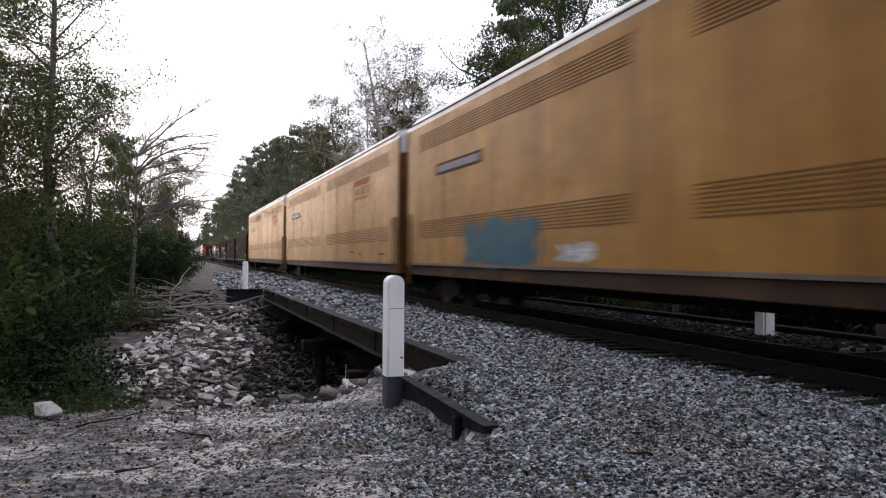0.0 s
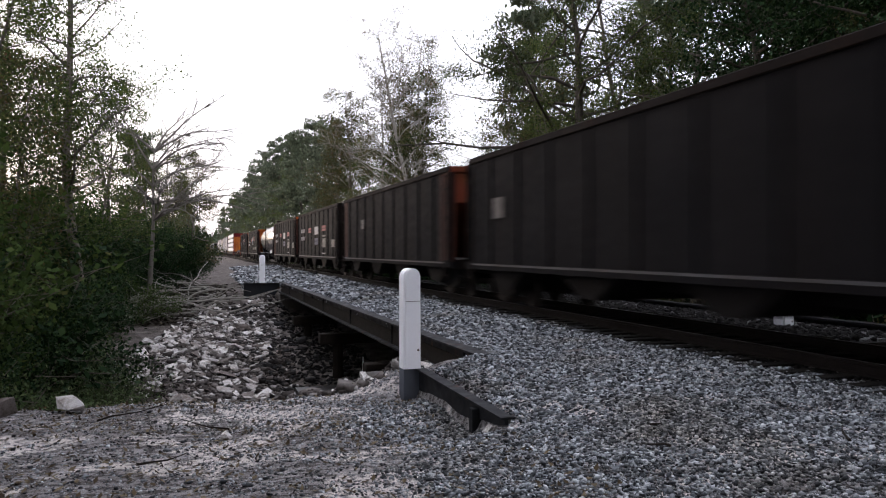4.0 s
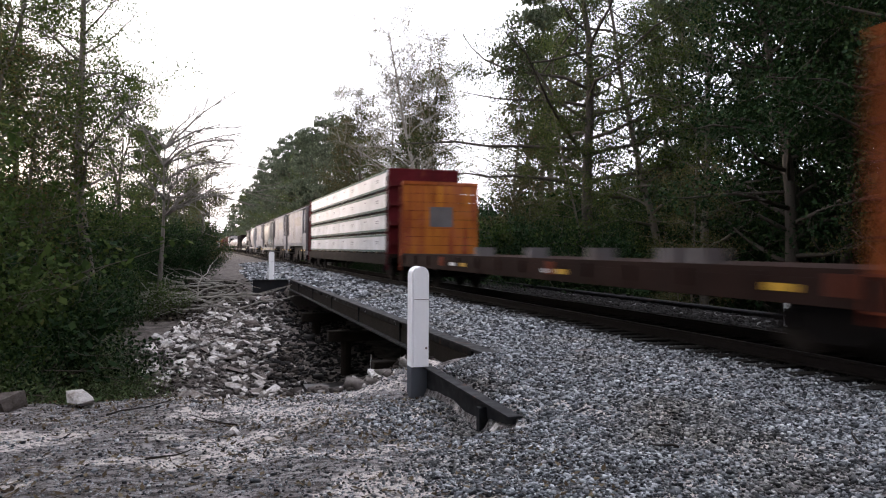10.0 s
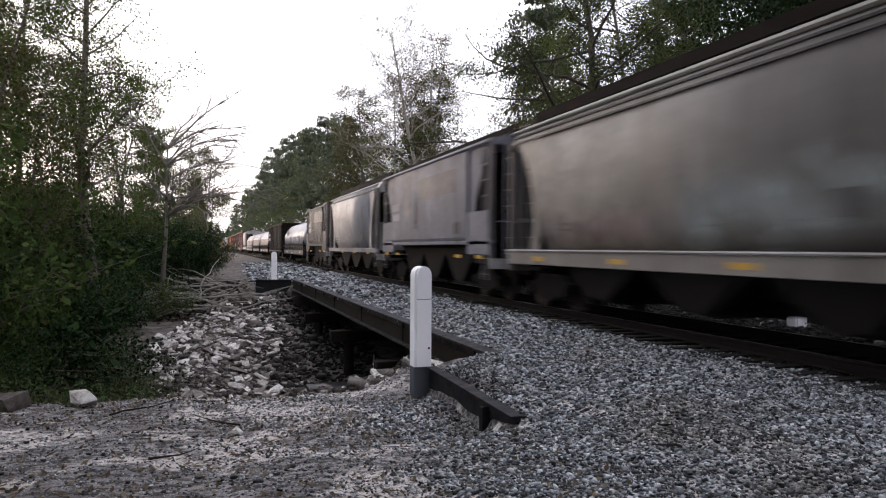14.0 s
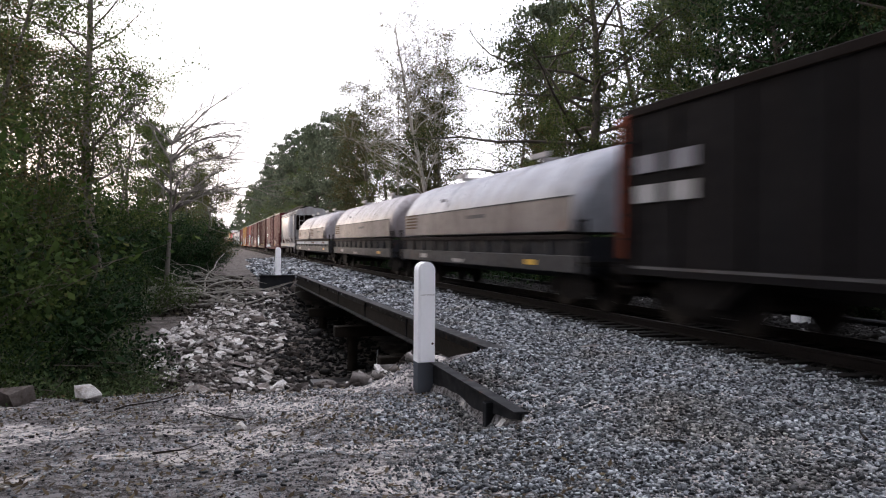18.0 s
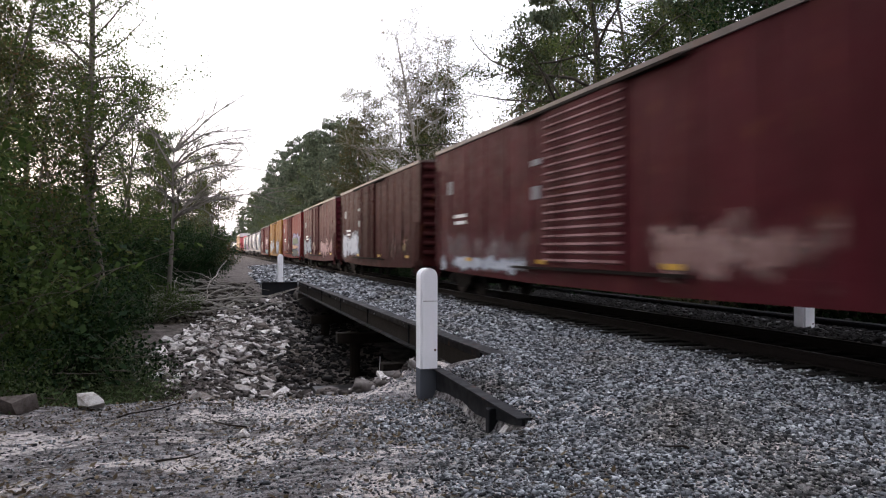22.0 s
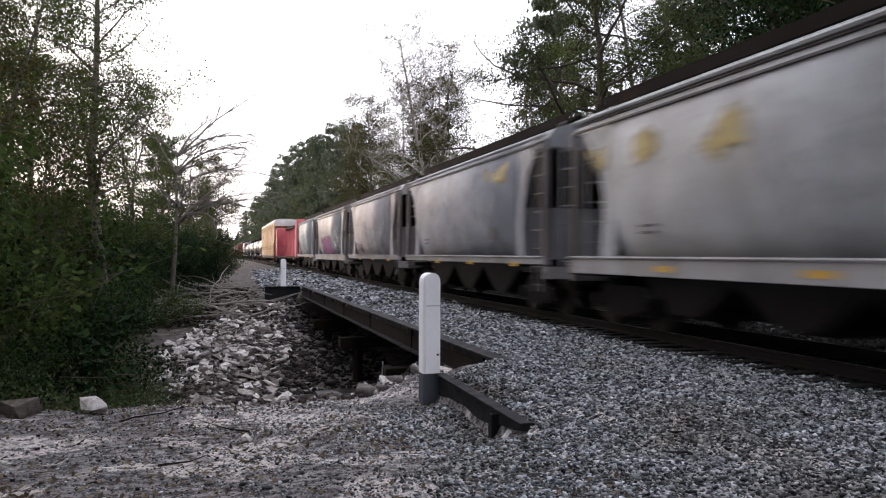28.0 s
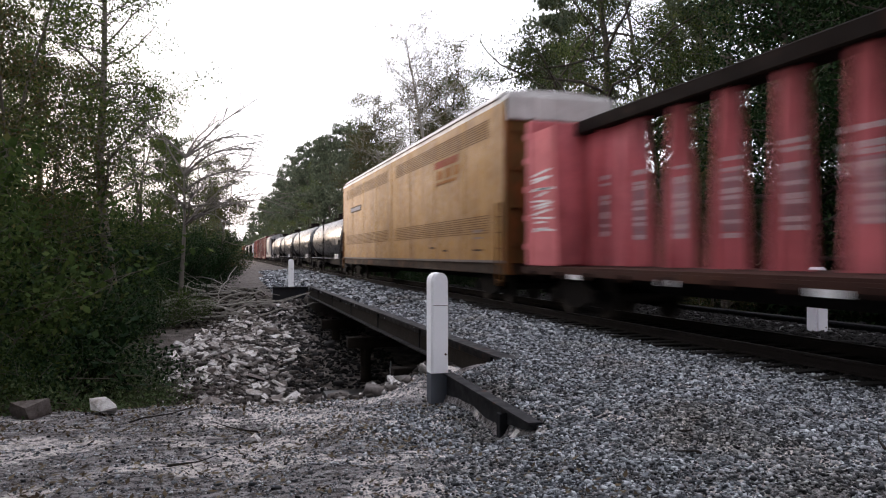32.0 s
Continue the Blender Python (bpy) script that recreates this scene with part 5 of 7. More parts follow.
def ribbon(r, cy, cz, w, h, fat):
    """A bent brush stroke of one letter, as a closed outline of (y, z)."""
    n = r.randint(3, 5)
    pts = [(cy + w * 0.5 * (-1) ** k * r.uniform(0.35, 1), cz - h / 2 + h * k / (n - 1)) for k in range(n)]
    if r.random() < 0.4:
        pts.append((cy + w * r.uniform(-0.5, 0.5), cz + h * r.uniform(-0.2, 0.2)))
    fine = []
    for i in range(len(pts) - 1):
        for q in range(4):
            f = q / 4
            f = f * f * (3 - 2 * f)
            fine.append((pts[i][0] + (pts[i + 1][0] - pts[i][0]) * q / 4, pts[i][1] + (pts[i + 1][1] - pts[i][1]) * f))
    fine.append(pts[-1])
    one, two = [], []
    for i, (y, z) in enumerate(fine):
        dy, dz = fine[min(i + 1, len(fine) - 1)][0] - fine[max(i - 1, 0)][0], fine[min(i + 1, len(fine) - 1)][1] - fine[max(i - 1, 0)][1]
        g = max(1e-6, math.hypot(dy, dz))
        q = fat * r.uniform(0.75, 1.2)
        one.append((y - dz / g * q, z + dy / g * q))
        two.append((y + dz / g * q, z - dy / g * q))
    return one, two


def spray(car, x, y, z, wide, tall, mats, seed, strokes=7):
    """Graffiti: overlapping sprayed patches with bent letter strokes upon them."""
    r = random.Random(seed)
    ground = Shape().along_x([(y + a, z + b) for a, b in blob(seed, wide, tall * 0.9, 40, 0.42)], x - 0.003, x)
    g = part("graffiti", ground, mats[0], car, "sprayed graffiti")
    strokes = int(strokes * 1.5)
    for k in range(strokes):
        w = wide / strokes
        cy = y - wide / 2 + w * (k + 0.5)
        dx = 0.0005 * (k % 3)
        one, two = ribbon(r, cy, z + r.uniform(-0.06, 0.06) * tall, w * r.uniform(0.9, 1.5), tall * r.uniform(0.6, 0.95), min(0.11, 0.16 * tall, 0.3 * w) * r.uniform(0.6, 1.2))
        n = len(one)
        v = [(x - 0.005 - dx, a, b) for a, b in one] + [(x - 0.005 - dx, a, b) for a, b in two] + [(x - 0.0035, a, b) for a, b in one] + [(x - 0.0035, a, b) for a, b in two]
        f = [(i, i + 1, n + i + 1, n + i) for i in range(n - 1)] + [(2 * n + i, 2 * n + i + 1, i + 1, i) for i in range(n - 1)] + [(n + i, n + i + 1, 3 * n + i + 1, 3 * n + i) for i in range(n - 1)]
        part("letter", Shape().add(v, f), mats[1 + k % (len(mats) - 1)], g)


def sprayed(car, y0, y1, z0, z1, mat, bow=None, x=-1.5):
    """Sprayed paint on a car's side; bow gives the side's outline as (half width, height) where it is curved."""
    n = 8 if bow else 1
    zs = [z0 + (z1 - z0) * k / n for k in range(n + 1)]
    xs = [-float(np.interp(z, [q[1] for q in bow], [q[0] for q in bow])) - 0.012 for z in zs] if bow else [x] * (n + 1)
    out = [(a, z) for a, z in zip(xs, zs)]
    back = [(a + 0.004, z) for a, z in reversed(out)]
    return part("graffiti", Shape().along_y(out + back, y0, y1), mat, car, "blotchy sprayed graffiti")


def marks(car, x, rows, name="lettering"):
    """Unreadable lettering and data panels as plain bars: y, z, width, height, material."""
    for y, z, w, h, mat in rows:
        part(name, Shape().box(x - 0.005, x, y - w / 2, y + w / 2, z - h / 2, z + h / 2), mat, car)


def reflectors(car, x, half, z, mat="mark_yellow", every=3.0):
    me = shared(("reflector", mat), lambda: Shape().box(-0.006, 0, -0.23, 0.23, -0.05, 0.05).mesh("reflector", mat))
    y = -half + 1.8
    while y < half - 1.5:
        o = new("reflector", me)
        o.parent, o.matrix_basis = car, pose(x, y, z)
        y += every


def autorack(s0, s1, seed=0, tag=False):
    car, h = car_base("autorack", "tall yellow covered car carrier with slotted sides and white roof", s0, s1, "train car", 3.2)
    w, e = 1.55, h - 0.55
    part("sill", Shape().box(-w + 0.06, w - 0.06, -e, e, 0.84, 1.15, 0.02), "sill_brown", car)
    part("step_plate", Shape().box(-w - 0.02, w + 0.02, -e, e, 1.15, 1.22), "box_roof", car)
    n = 8
    for k in range(n):
        a, b = -e + 2 * e * k / n, -e + 2 * e * (k + 1) / n
        for sx in (-1, 1):
            part("side_panel", Shape().box(*sorted((sx * w, sx * (w - 0.05))), a + 0.006, b - 0.006, 1.22, 5.40), "rack_yellow", car)
            part("post", Shape().box(*sorted((sx * (w + 0.012), sx * (w - 0.02))), a - 0.03, a + 0.03, 1.22, 5.40), "rack_yellow", car)
    slot = {}
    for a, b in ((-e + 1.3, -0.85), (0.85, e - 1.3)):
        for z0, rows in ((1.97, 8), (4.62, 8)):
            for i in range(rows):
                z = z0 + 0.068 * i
                # A raised dark strip stands in for each shaded slot.
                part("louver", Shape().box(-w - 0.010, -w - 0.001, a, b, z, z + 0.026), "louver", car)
    roof = [(-w, 5.40), (-w + 0.01, 5.60), (-1.40, 5.75), (-0.6, 5.84), (0.6, 5.84), (1.40, 5.75), (w - 0.01, 5.60), (w, 5.40)]
    part("roof", Shape().along_y(roof, -e + 0.5, e - 0.5), "rack_roof", car, "white roof")
    part("seam", Shape().box(-w - 0.012, -w + 0.02, -e + 0.5, e - 0.5, 5.53, 5.56), "slot", car)
    for d in (-1, 1):
        low = [(x, z - (0.13 if z > 5.5 else 0)) for x, z in roof]
        part("roof_end", Shape().along_y(low, *sorted((d * (e - 0.5), d * e))), "rack_roof", car)
        part("end_door", Shape().box(-w + 0.1, w - 0.1, *sorted((d * (e - 0.02), d * (e + 0.06))), 1.15, 4.9), "rack_end", car, "rusty end door")
        part("end_hood", Shape().box(-w + 0.02, w - 0.02, *sorted((d * (e - 0.02), d * (e + 0.12))), 4.9, 5.55, 0.02), "rack_roof", car, "white hood over the end door")
        for q in range(7):
            x = -w + 0.2 + 0.44 * q
            part("hood_rib", Shape().box(x, x + 0.16, *sorted((d * (e + 0.12), d * (e + 0.16))), 4.95, 5.5), "rack_roof", car)
        for z in (1.6, 2.6, 3.6, 4.6):
            part("door_rib", Shape().box(-w + 0.12, w - 0.12, *sorted((d * (e + 0.06), d * (e + 0.11))), z, z + 0.09), "rack_end", car)
        for sx in (-1, 1):
            part("corner_post", Shape().box(*sorted((sx * (w + 0.015), sx * (w - 0.14))), *sorted((d * (e - 0.06), d * (e + 0.09))), 0.85, 5.42), "rack_end", car)
        ladder(car, -w - 0.05, d * (e - 0.32), 0.55, 2.75, 0.40, "rack_end")
    # dark framed strip near the far end, red sign and data panels near the near end
    part("frame", Shape().box(-w - 0.02, -w - 0.001, e - 6.3, e - 2.9, 3.74, 4.06), "slot", car, "dark framed strip")
    part("strip", Shape().box(-w - 0.026, -w - 0.0205, e - 6.15, e - 3.05, 3.81, 3.99), "hopper_grey", car)
    marks(car, -w - 0.012, [(-e + 5.5, 4.42, 2.7, 0.24, "rack_sign"), (-e + 5.2, 4.06, 0.7, 0.30, "rack_ghost"), (-e + 6.2, 4.06, 0.7, 0.30, "rack_ghost"), (-e + 4.3, 4.06, 0.5, 0.30, "rack_ghost"), (-e + 5.5, 3.78, 2.4, 0.10, "rack_ghost"),
                            (-e + 2.2, 2.05, 0.9, 0.09, "tag_tan"), (-e + 2.2, 1.85, 0.8, 0.06, "tag_tan"), (-e + 2.2, 1.5, 0.9, 0.05, "slot"), (-e + 7.2, 1.6, 0.6, 0.06, "slot"), (-e + 5.6, 1.5, 0.5, 0.06, "slot")])
    if tag:
        spray(car, -w - 0.013, e - 7.45, 1.74, 4.4, 1.25, ("tag_teal", "tag_deep", "tag_teal", "tag_deep"), 4, 8)
        spray(car, -w - 0.013, e - 11.0, 1.5, 1.3, 0.35, ("tag_grey", "tag_white"), 5, 2)


def coal_hopper(s0, s1, ends="black_rust", body="black", seed=0, signs=(), top=3.76):
    car, h = car_base("hopper_car", "black ribbed open-top hopper car with rusty ends", s0, s1, "train car", 2.2)
    w, e = 1.56, h - 0.75
    n = 10
    for sx in (-1, 1):
        part("side_sheet", Shape().box(*sorted((sx * w, sx * (w - 0.03))), -e, e, 1.02, top), body, car)
        part("side_sill", Shape().box(*sorted((sx * (w + 0.05), sx * (w - 0.10))), -e - 0.2, e + 0.2, 0.88, 1.04), body, car)
        part("top_chord", Shape().box(*sorted((sx * (w + 0.05), sx * (w - 0.09))), -e, e, top - 0.10, top + 0.05, 0.015), "black_rust", car)
        for k in range(n + 1):
            y = -e + 2 * e * k / n
            part("rib", Shape().box(*sorted((sx * (w + 0.045), sx * w)), y - 0.05, y + 0.05, 1.02, top - 0.1), body, car)
    part("line", Shape().box(-w - 0.056, -w - 0.051, -e + 0.4, e - 0.4, 0.985, 1.03), "hopper_dark", car, "pale stripe on the sill")
    for d in (-1, 1):
        part("end_sheet", Shape().along_x([(d * (e - 0.02), top), (d * (e - 0.02), top - 1.0), (d * (e - 2.2), 1.15), (d * (e - 2.3), 1.15), (d * (e - 0.1), top - 1.0), (d * (e - 0.1), top)], -w + 0.03, w - 0.03), ends, car, "rusty sloped end sheet")
        if ends in ("rust_orange", "rust_red", "rust_dark"):
            part("corner_sheet", Shape().box(-w - 0.006, -w - 0.001, *sorted((d * (e - 1.0), d * e)), 1.05, top - 0.1), "rust_dark", car, "rusty corner sheet")
        part("end_cap", Shape().box(-w, w, *sorted((d * (e - 0.1), d * (e + 0.06))), top - 0.12, top + 0.05), ends, car)
        part("end_beam", Shape().box(-w + 0.05, w - 0.05, *sorted((d * (e - 0.1), d * (e + 0.12))), 0.82, 1.10), "black_rust", car)
        for sx in (-1, -0.35, 0.35, 1):
            x = sx * (w - 0.08)
            part("end_post", Shape().box(x - 0.06, x + 0.06, *sorted((d * (e - 0.06), d * (e + 0.05))), 1.0, top - 0.12), "rust_dark" if ends != "black_rust" else ends, car)
        ladder(car, -w - 0.06, d * (e - 0.25), 0.5, top - 0.2, 0.4, "black_rust")
    for k in range(4):
        y = -e + 2 * e * (k + 0.5) / 4
        part("bay", Shape().along_x([(y - 1.3, 1.02), (y + 1.3, 1.02), (y + 0.35, 0.42), (y - 0.35, 0.42)], -w + 0.2, w - 0.2), "iron", car)
    part("floor", Shape().box(-w + 0.04, w - 0.04, -e + 2.2, e - 2.2, 1.0, 1.08), "black_rust", car)
    marks(car, -w - 0.047, signs)


K_SIGNS = [(5.75, 2.66, 0.52, 0.24, "hopper_grey"), (4.75, 2.66, 0.52, 0.24, "hopper_grey"), (5.75, 2.16, 0.52, 0.24, "hopper_grey"), (4.75, 2.16, 0.52, 0.24, "hopper_grey"), (2.1, 2.72, 1.2, 0.13, "sign_red"), (2.1, 2.56, 1.2, 0.12, "sign_red"),
           (-0.65, 2.56, 1.3, 0.46, "sign_pale"), (-0.65, 2.03, 1.3, 0.16, "sign_blue"), (-0.65, 1.82, 1.3, 0.2, "sign_blue"), (-3.4, 2.72, 1.25, 0.14, "sign_red"), (-3.4, 2.55, 1.25, 0.14, "sign_red"), (-3.4, 2.2, 1.0, 0.1, "hopper_dark"),
           (-3.5, 1.8, 1.1, 0.5, "hopper_dark"), (-6.4, 1.75, 1.0, 0.4, "hopper_dark"), (-3.4, 1.2, 1.1, 0.07, "hopper_grey")]
H_SIGNS = [(5.75, 2.42, 0.6, 0.14, "hopper_grey"), (5.75, 2.10, 0.6, 0.24, "hopper_grey"), (5.05, 2.45, 0.6, 0.14, "hopper_grey"), (5.05, 2.13, 0.6, 0.24, "hopper_grey"), (1.9, 2.76, 0.9, 0.2, "sign_red"), (1.9, 2.52, 0.9, 0.2, "sign_red"),
           (-0.3, 2.78, 0.95, 0.42, "sign_pale"), (-0.3, 2.36, 0.95, 0.34, "sign_blue"), (-0.3, 2.12, 0.95, 0.08, "sign_pale"), (-2.3, 2.9, 1.1, 0.2, "sign_red"), (-2.3, 2.66, 1.1, 0.2, "sign_red"),
           (-2.4, 1.62, 1.0, 0.34, "hopper_dark"), (-5.4, 1.63, 1.2, 0.3, "hopper_dark")]


def tank_car(s0, s1, mat="tank_black", name="black tank car with a polished rounded barrel", r=1.46, zc=2.52, bands=3):
    car, h = car_base("tank_car", name, s0, s1, "train car", 2.2)
    e = h - 1.0
    n, rings = 32, []
    for y, q in ((-e, 0.02), (-e + 0.06, 0.42), (-e + 0.22, 0.74), (-e + 0.46, 0.93), (-e + 0.72, 1.0), (e - 0.72, 1.0), (e - 0.46, 0.93), (e - 0.22, 0.74), (e - 0.06, 0.42), (e, 0.02)):
        rings.append([(r * q * math.cos(6.2832 * k / n), y, zc + r * q * math.sin(6.2832 * k / n)) for k in range(n)])
    part("barrel", Shape().rings(rings), mat, car, "glossy barrel", True)
    for k in range(bands):
        y = -e + 2 * e * (k + 1) / (bands + 1)
        q = r + 0.012
        ring = [[(q * math.cos(6.2832 * i / n), y + dy, zc + q * math.sin(6.2832 * i / n)) for i in range(n)] for dy in (-0.05, 0.05)]
        part("weld_band", Shape().rings(ring, False), "black_rust", car, smooth=True)
    part("manway", Shape().tube([(0, 0, zc + r - 0.1), (0, 0, zc + r + 0.42)], 0.42, 14).box(-0.7, 0.7, -0.9, 0.9, zc + r + 0.02, zc + r + 0.06), "black_rust", car)
    for sx in (-1, 1):
        part("walkway_rail", Shape().tube([(sx * 0.75, -1.0, zc + r + 0.05), (sx * 0.75, -1.0, zc + r + 0.75), (sx * 0.75, 1.0, zc + r + 0.75), (sx * 0.75, 1.0, zc + r + 0.05)], 0.02, 5), "iron", car)
        part("side_rail", Shape().tube([(sx * 1.5, -e + 0.6, 1.12), (sx * 1.5, e - 0.6, 1.12)], 0.025, 6), "hopper_grey", car)
    for d in (-1, 1):
        part("saddle", Shape().along_y([(-1.2, 0.95), (1.2, 0.95), (1.35, 1.7), (0.9, 1.35), (0, 1.12), (-0.9, 1.35), (-1.35, 1.7)], *sorted((d * (e - 1.7), d * (e - 1.0)))), "iron", car)
        part("end_platform", Shape().box(-1.45, 1.45, *sorted((d * (e - 0.5), d * (e + 0.35))), 0.98, 1.06), "iron", car)
        for sx in (-1, 1):
            ladder(car, sx * 1.5, d * (e + 0.1), 0.5, 2.0, 0.4)
    ladder(car, -1.55, 0, 0.6, 3.9, 0.45)
    marks(car, -r - 0.03, [(-e + 1.9, 2.2, 1.3, 0.35, "hopper_dark"), (-e + 3.4, 2.2, 0.7, 0.3, "hopper_dark")])
    marks(car, -1.53, [(-e + 1.2, 1.25, 0.5, 0.3, "mark_white"), (-e + 2.2, 1.25, 0.7, 0.34, "mark_white")], "placard")


def bulkhead_flat(s0, s1):
    car, h = car_base("flat_car", "empty bulkhead flat car with rusty orange end walls", s0, s1, "train car", 2.3)
    w, e = 1.5, h - 0.95
    part("deck", Shape().box(-w, w, -e, e, 1.04, 1.18), "rust_deck", car)
    for sx in (-1, 1):
        part("side_sill", Shape().box(*sorted((sx * (w + 0.03), sx * (w - 0.1))), -e, e, 0.72, 1.06), "rust_deck", car)
        for k in range(14):
            y = -e + 2 * e * (k + 0.5) / 14
            part("stake_pocket", Shape().box(*sorted((sx * (w + 0.03), sx * (w + 0.10))), y - 0.09, y + 0.09, 0.85, 1.12), "rust_red" if k % 5 == 0 else "rust_deck", car)
    for d in (-1, 1):
        part("patch", Shape().box(-0.45, 0.45, *sorted((d * (e - 0.385), d * (e - 0.39))), 2.2, 2.95), "coil_grey", car, "grey weathered patch")
        for k in range(8):
            z = 1.18 + 0.325 * k
            part("wall_plank", Shape().box(-w + 0.02, w - 0.02, *sorted((d * (e - 0.38), d * (e - 0.30))), z, z + 0.31), "rust_patch", car)
        for x in (-w + 0.06, -0.5, 0.5, w - 0.06):
            part("wall_post", Shape().along_x([(d * (e - 0.30), 1.1), (d * (e - 0.30), 3.85), (d * (e - 0.16), 3.85), (d * e, 1.1)], x - 0.07, x + 0.07), "rust_orange", car)
        part("wall_cap", Shape().box(-w, w, *sorted((d * (e - 0.40), d * (e - 0.14))), 3.78, 3.9), "rust_orange", car)
        ladder(car, -w - 0.04, d * (e - 0.2), 0.55, 3.7, 0.36, "rust_red")
    for y in (-7.0, -6.1, -3.6, -0.5, 3.0):
        part("block", Shape().box(-1.3, -0.8, y - 0.13, y + 0.13, 1.18, 1.42), "coil_grey", car, "grey timber block")
    reflectors(car, -w - 0.035, e, 0.92, "mark_yellow", 6.3)
    marks(car, -w - 0.034, [(-2.2, 0.92, 0.5, 0.09, "mark_white"), (4.4, 0.92, 0.5, 0.09, "mark_white")], "reflector")


def lumber_car(s0, s1):
    car, h = car_base("lumber_car", "centre-beam flat car stacked with white-wrapped lumber bundles", s0, s1, "train car", 2.6)
    w, e = 1.5, h - 0.85
    part("deck", Shape().box(-w, w, -e, e, 0.98, 1.14), "black_rust", car)
    for sx in (-1, 1):
        part("side_sill", Shape().box(*sorted((sx * (w + 0.03), sx * (w - 0.1))), -e, e, 0.70, 1.02), "black_rust", car)
    part("centre_beam", Shape().box(-0.06, 0.06, -e + 0.5, e - 0.5, 1.14, 4.5), "rust_red", car)
    part("top_chord", Shape().box(-0.28, 0.28, -e + 0.5, e - 0.5, 4.5, 4.64), "black_rust", car)
    nb, step_y = 4, (2 * e - 1.5) / 4
    for row in range(4):
        z = 1.20 + 0.875 * row
        for k in range(nb):
            a = -e + 0.75 + step_y * k
            for sx in (-1, 1):
                b = part("lumber_pack", Shape().box(*sorted((sx * 0.09, sx * 1.46)), a + 0.02, a + step_y - 0.02, z, z + 0.765, 0.025), "wrap", car, "lumber bundle wrapped in white sheet")
                if sx < 0:
                    part("wrap_edge", Shape().box(-1.467, -1.44, a + 0.02, a + step_y - 0.02, z + 0.012, z + 0.10), "wrap_green", b)
                    part("wrap_edge", Shape().box(-1.467, -1.44, a + 0.02, a + step_y - 0.02, z + 0.665, z + 0.757), "wrap_green", b)
                    marks(b, -1.463, [(a + step_y * 0.3, z + 0.45, 0.5, 0.05, "hopper_grey"), (a + step_y * 0.3, z + 0.36, 0.4, 0.04, "hopper_grey"), (a + step_y * 0.75, z + 0.5, 0.35, 0.05, "hopper_grey")])
        # Dark slabs stand in for the shade in the gaps between packs.
        part("gap_shade", Shape().box(-1.36, 1.36, -e + 0.8, e - 0.8, z - 0.105, z - 0.004), "timber_dark", car)
        for k in range(14):
            y = -e + 1.0 + (2 * e - 2) * k / 13
            part("batten", Shape().box(-1.44, 1.44, y - 0.05, y + 0.05, z - 0.06, z), "plank", car)
    for d in (-1, 1):
        part("bulkhead", Shape().box(-w + 0.02, w - 0.02, *sorted((d * (e - 0.45), d * (e - 0.15))), 1.1, 4.62, 0.03), "box_red", car, "red steel end wall")
        for z in (1.5, 2.3, 3.1, 3.9):
            part("end_rib", Shape().box(-w + 0.02, w - 0.02, *sorted((d * (e - 0.15), d * (e - 0.02))), z, z + 0.16), "box_red", car)
        marks(car, -w + 0.015, [(d * (e - 0.3), 3.4, 0.2, 0.3, "mark_white")])
        ladder(car, -w - 0.04, d * (e - 0.2), 0.5, 4.3, 0.34, "box_maroon")


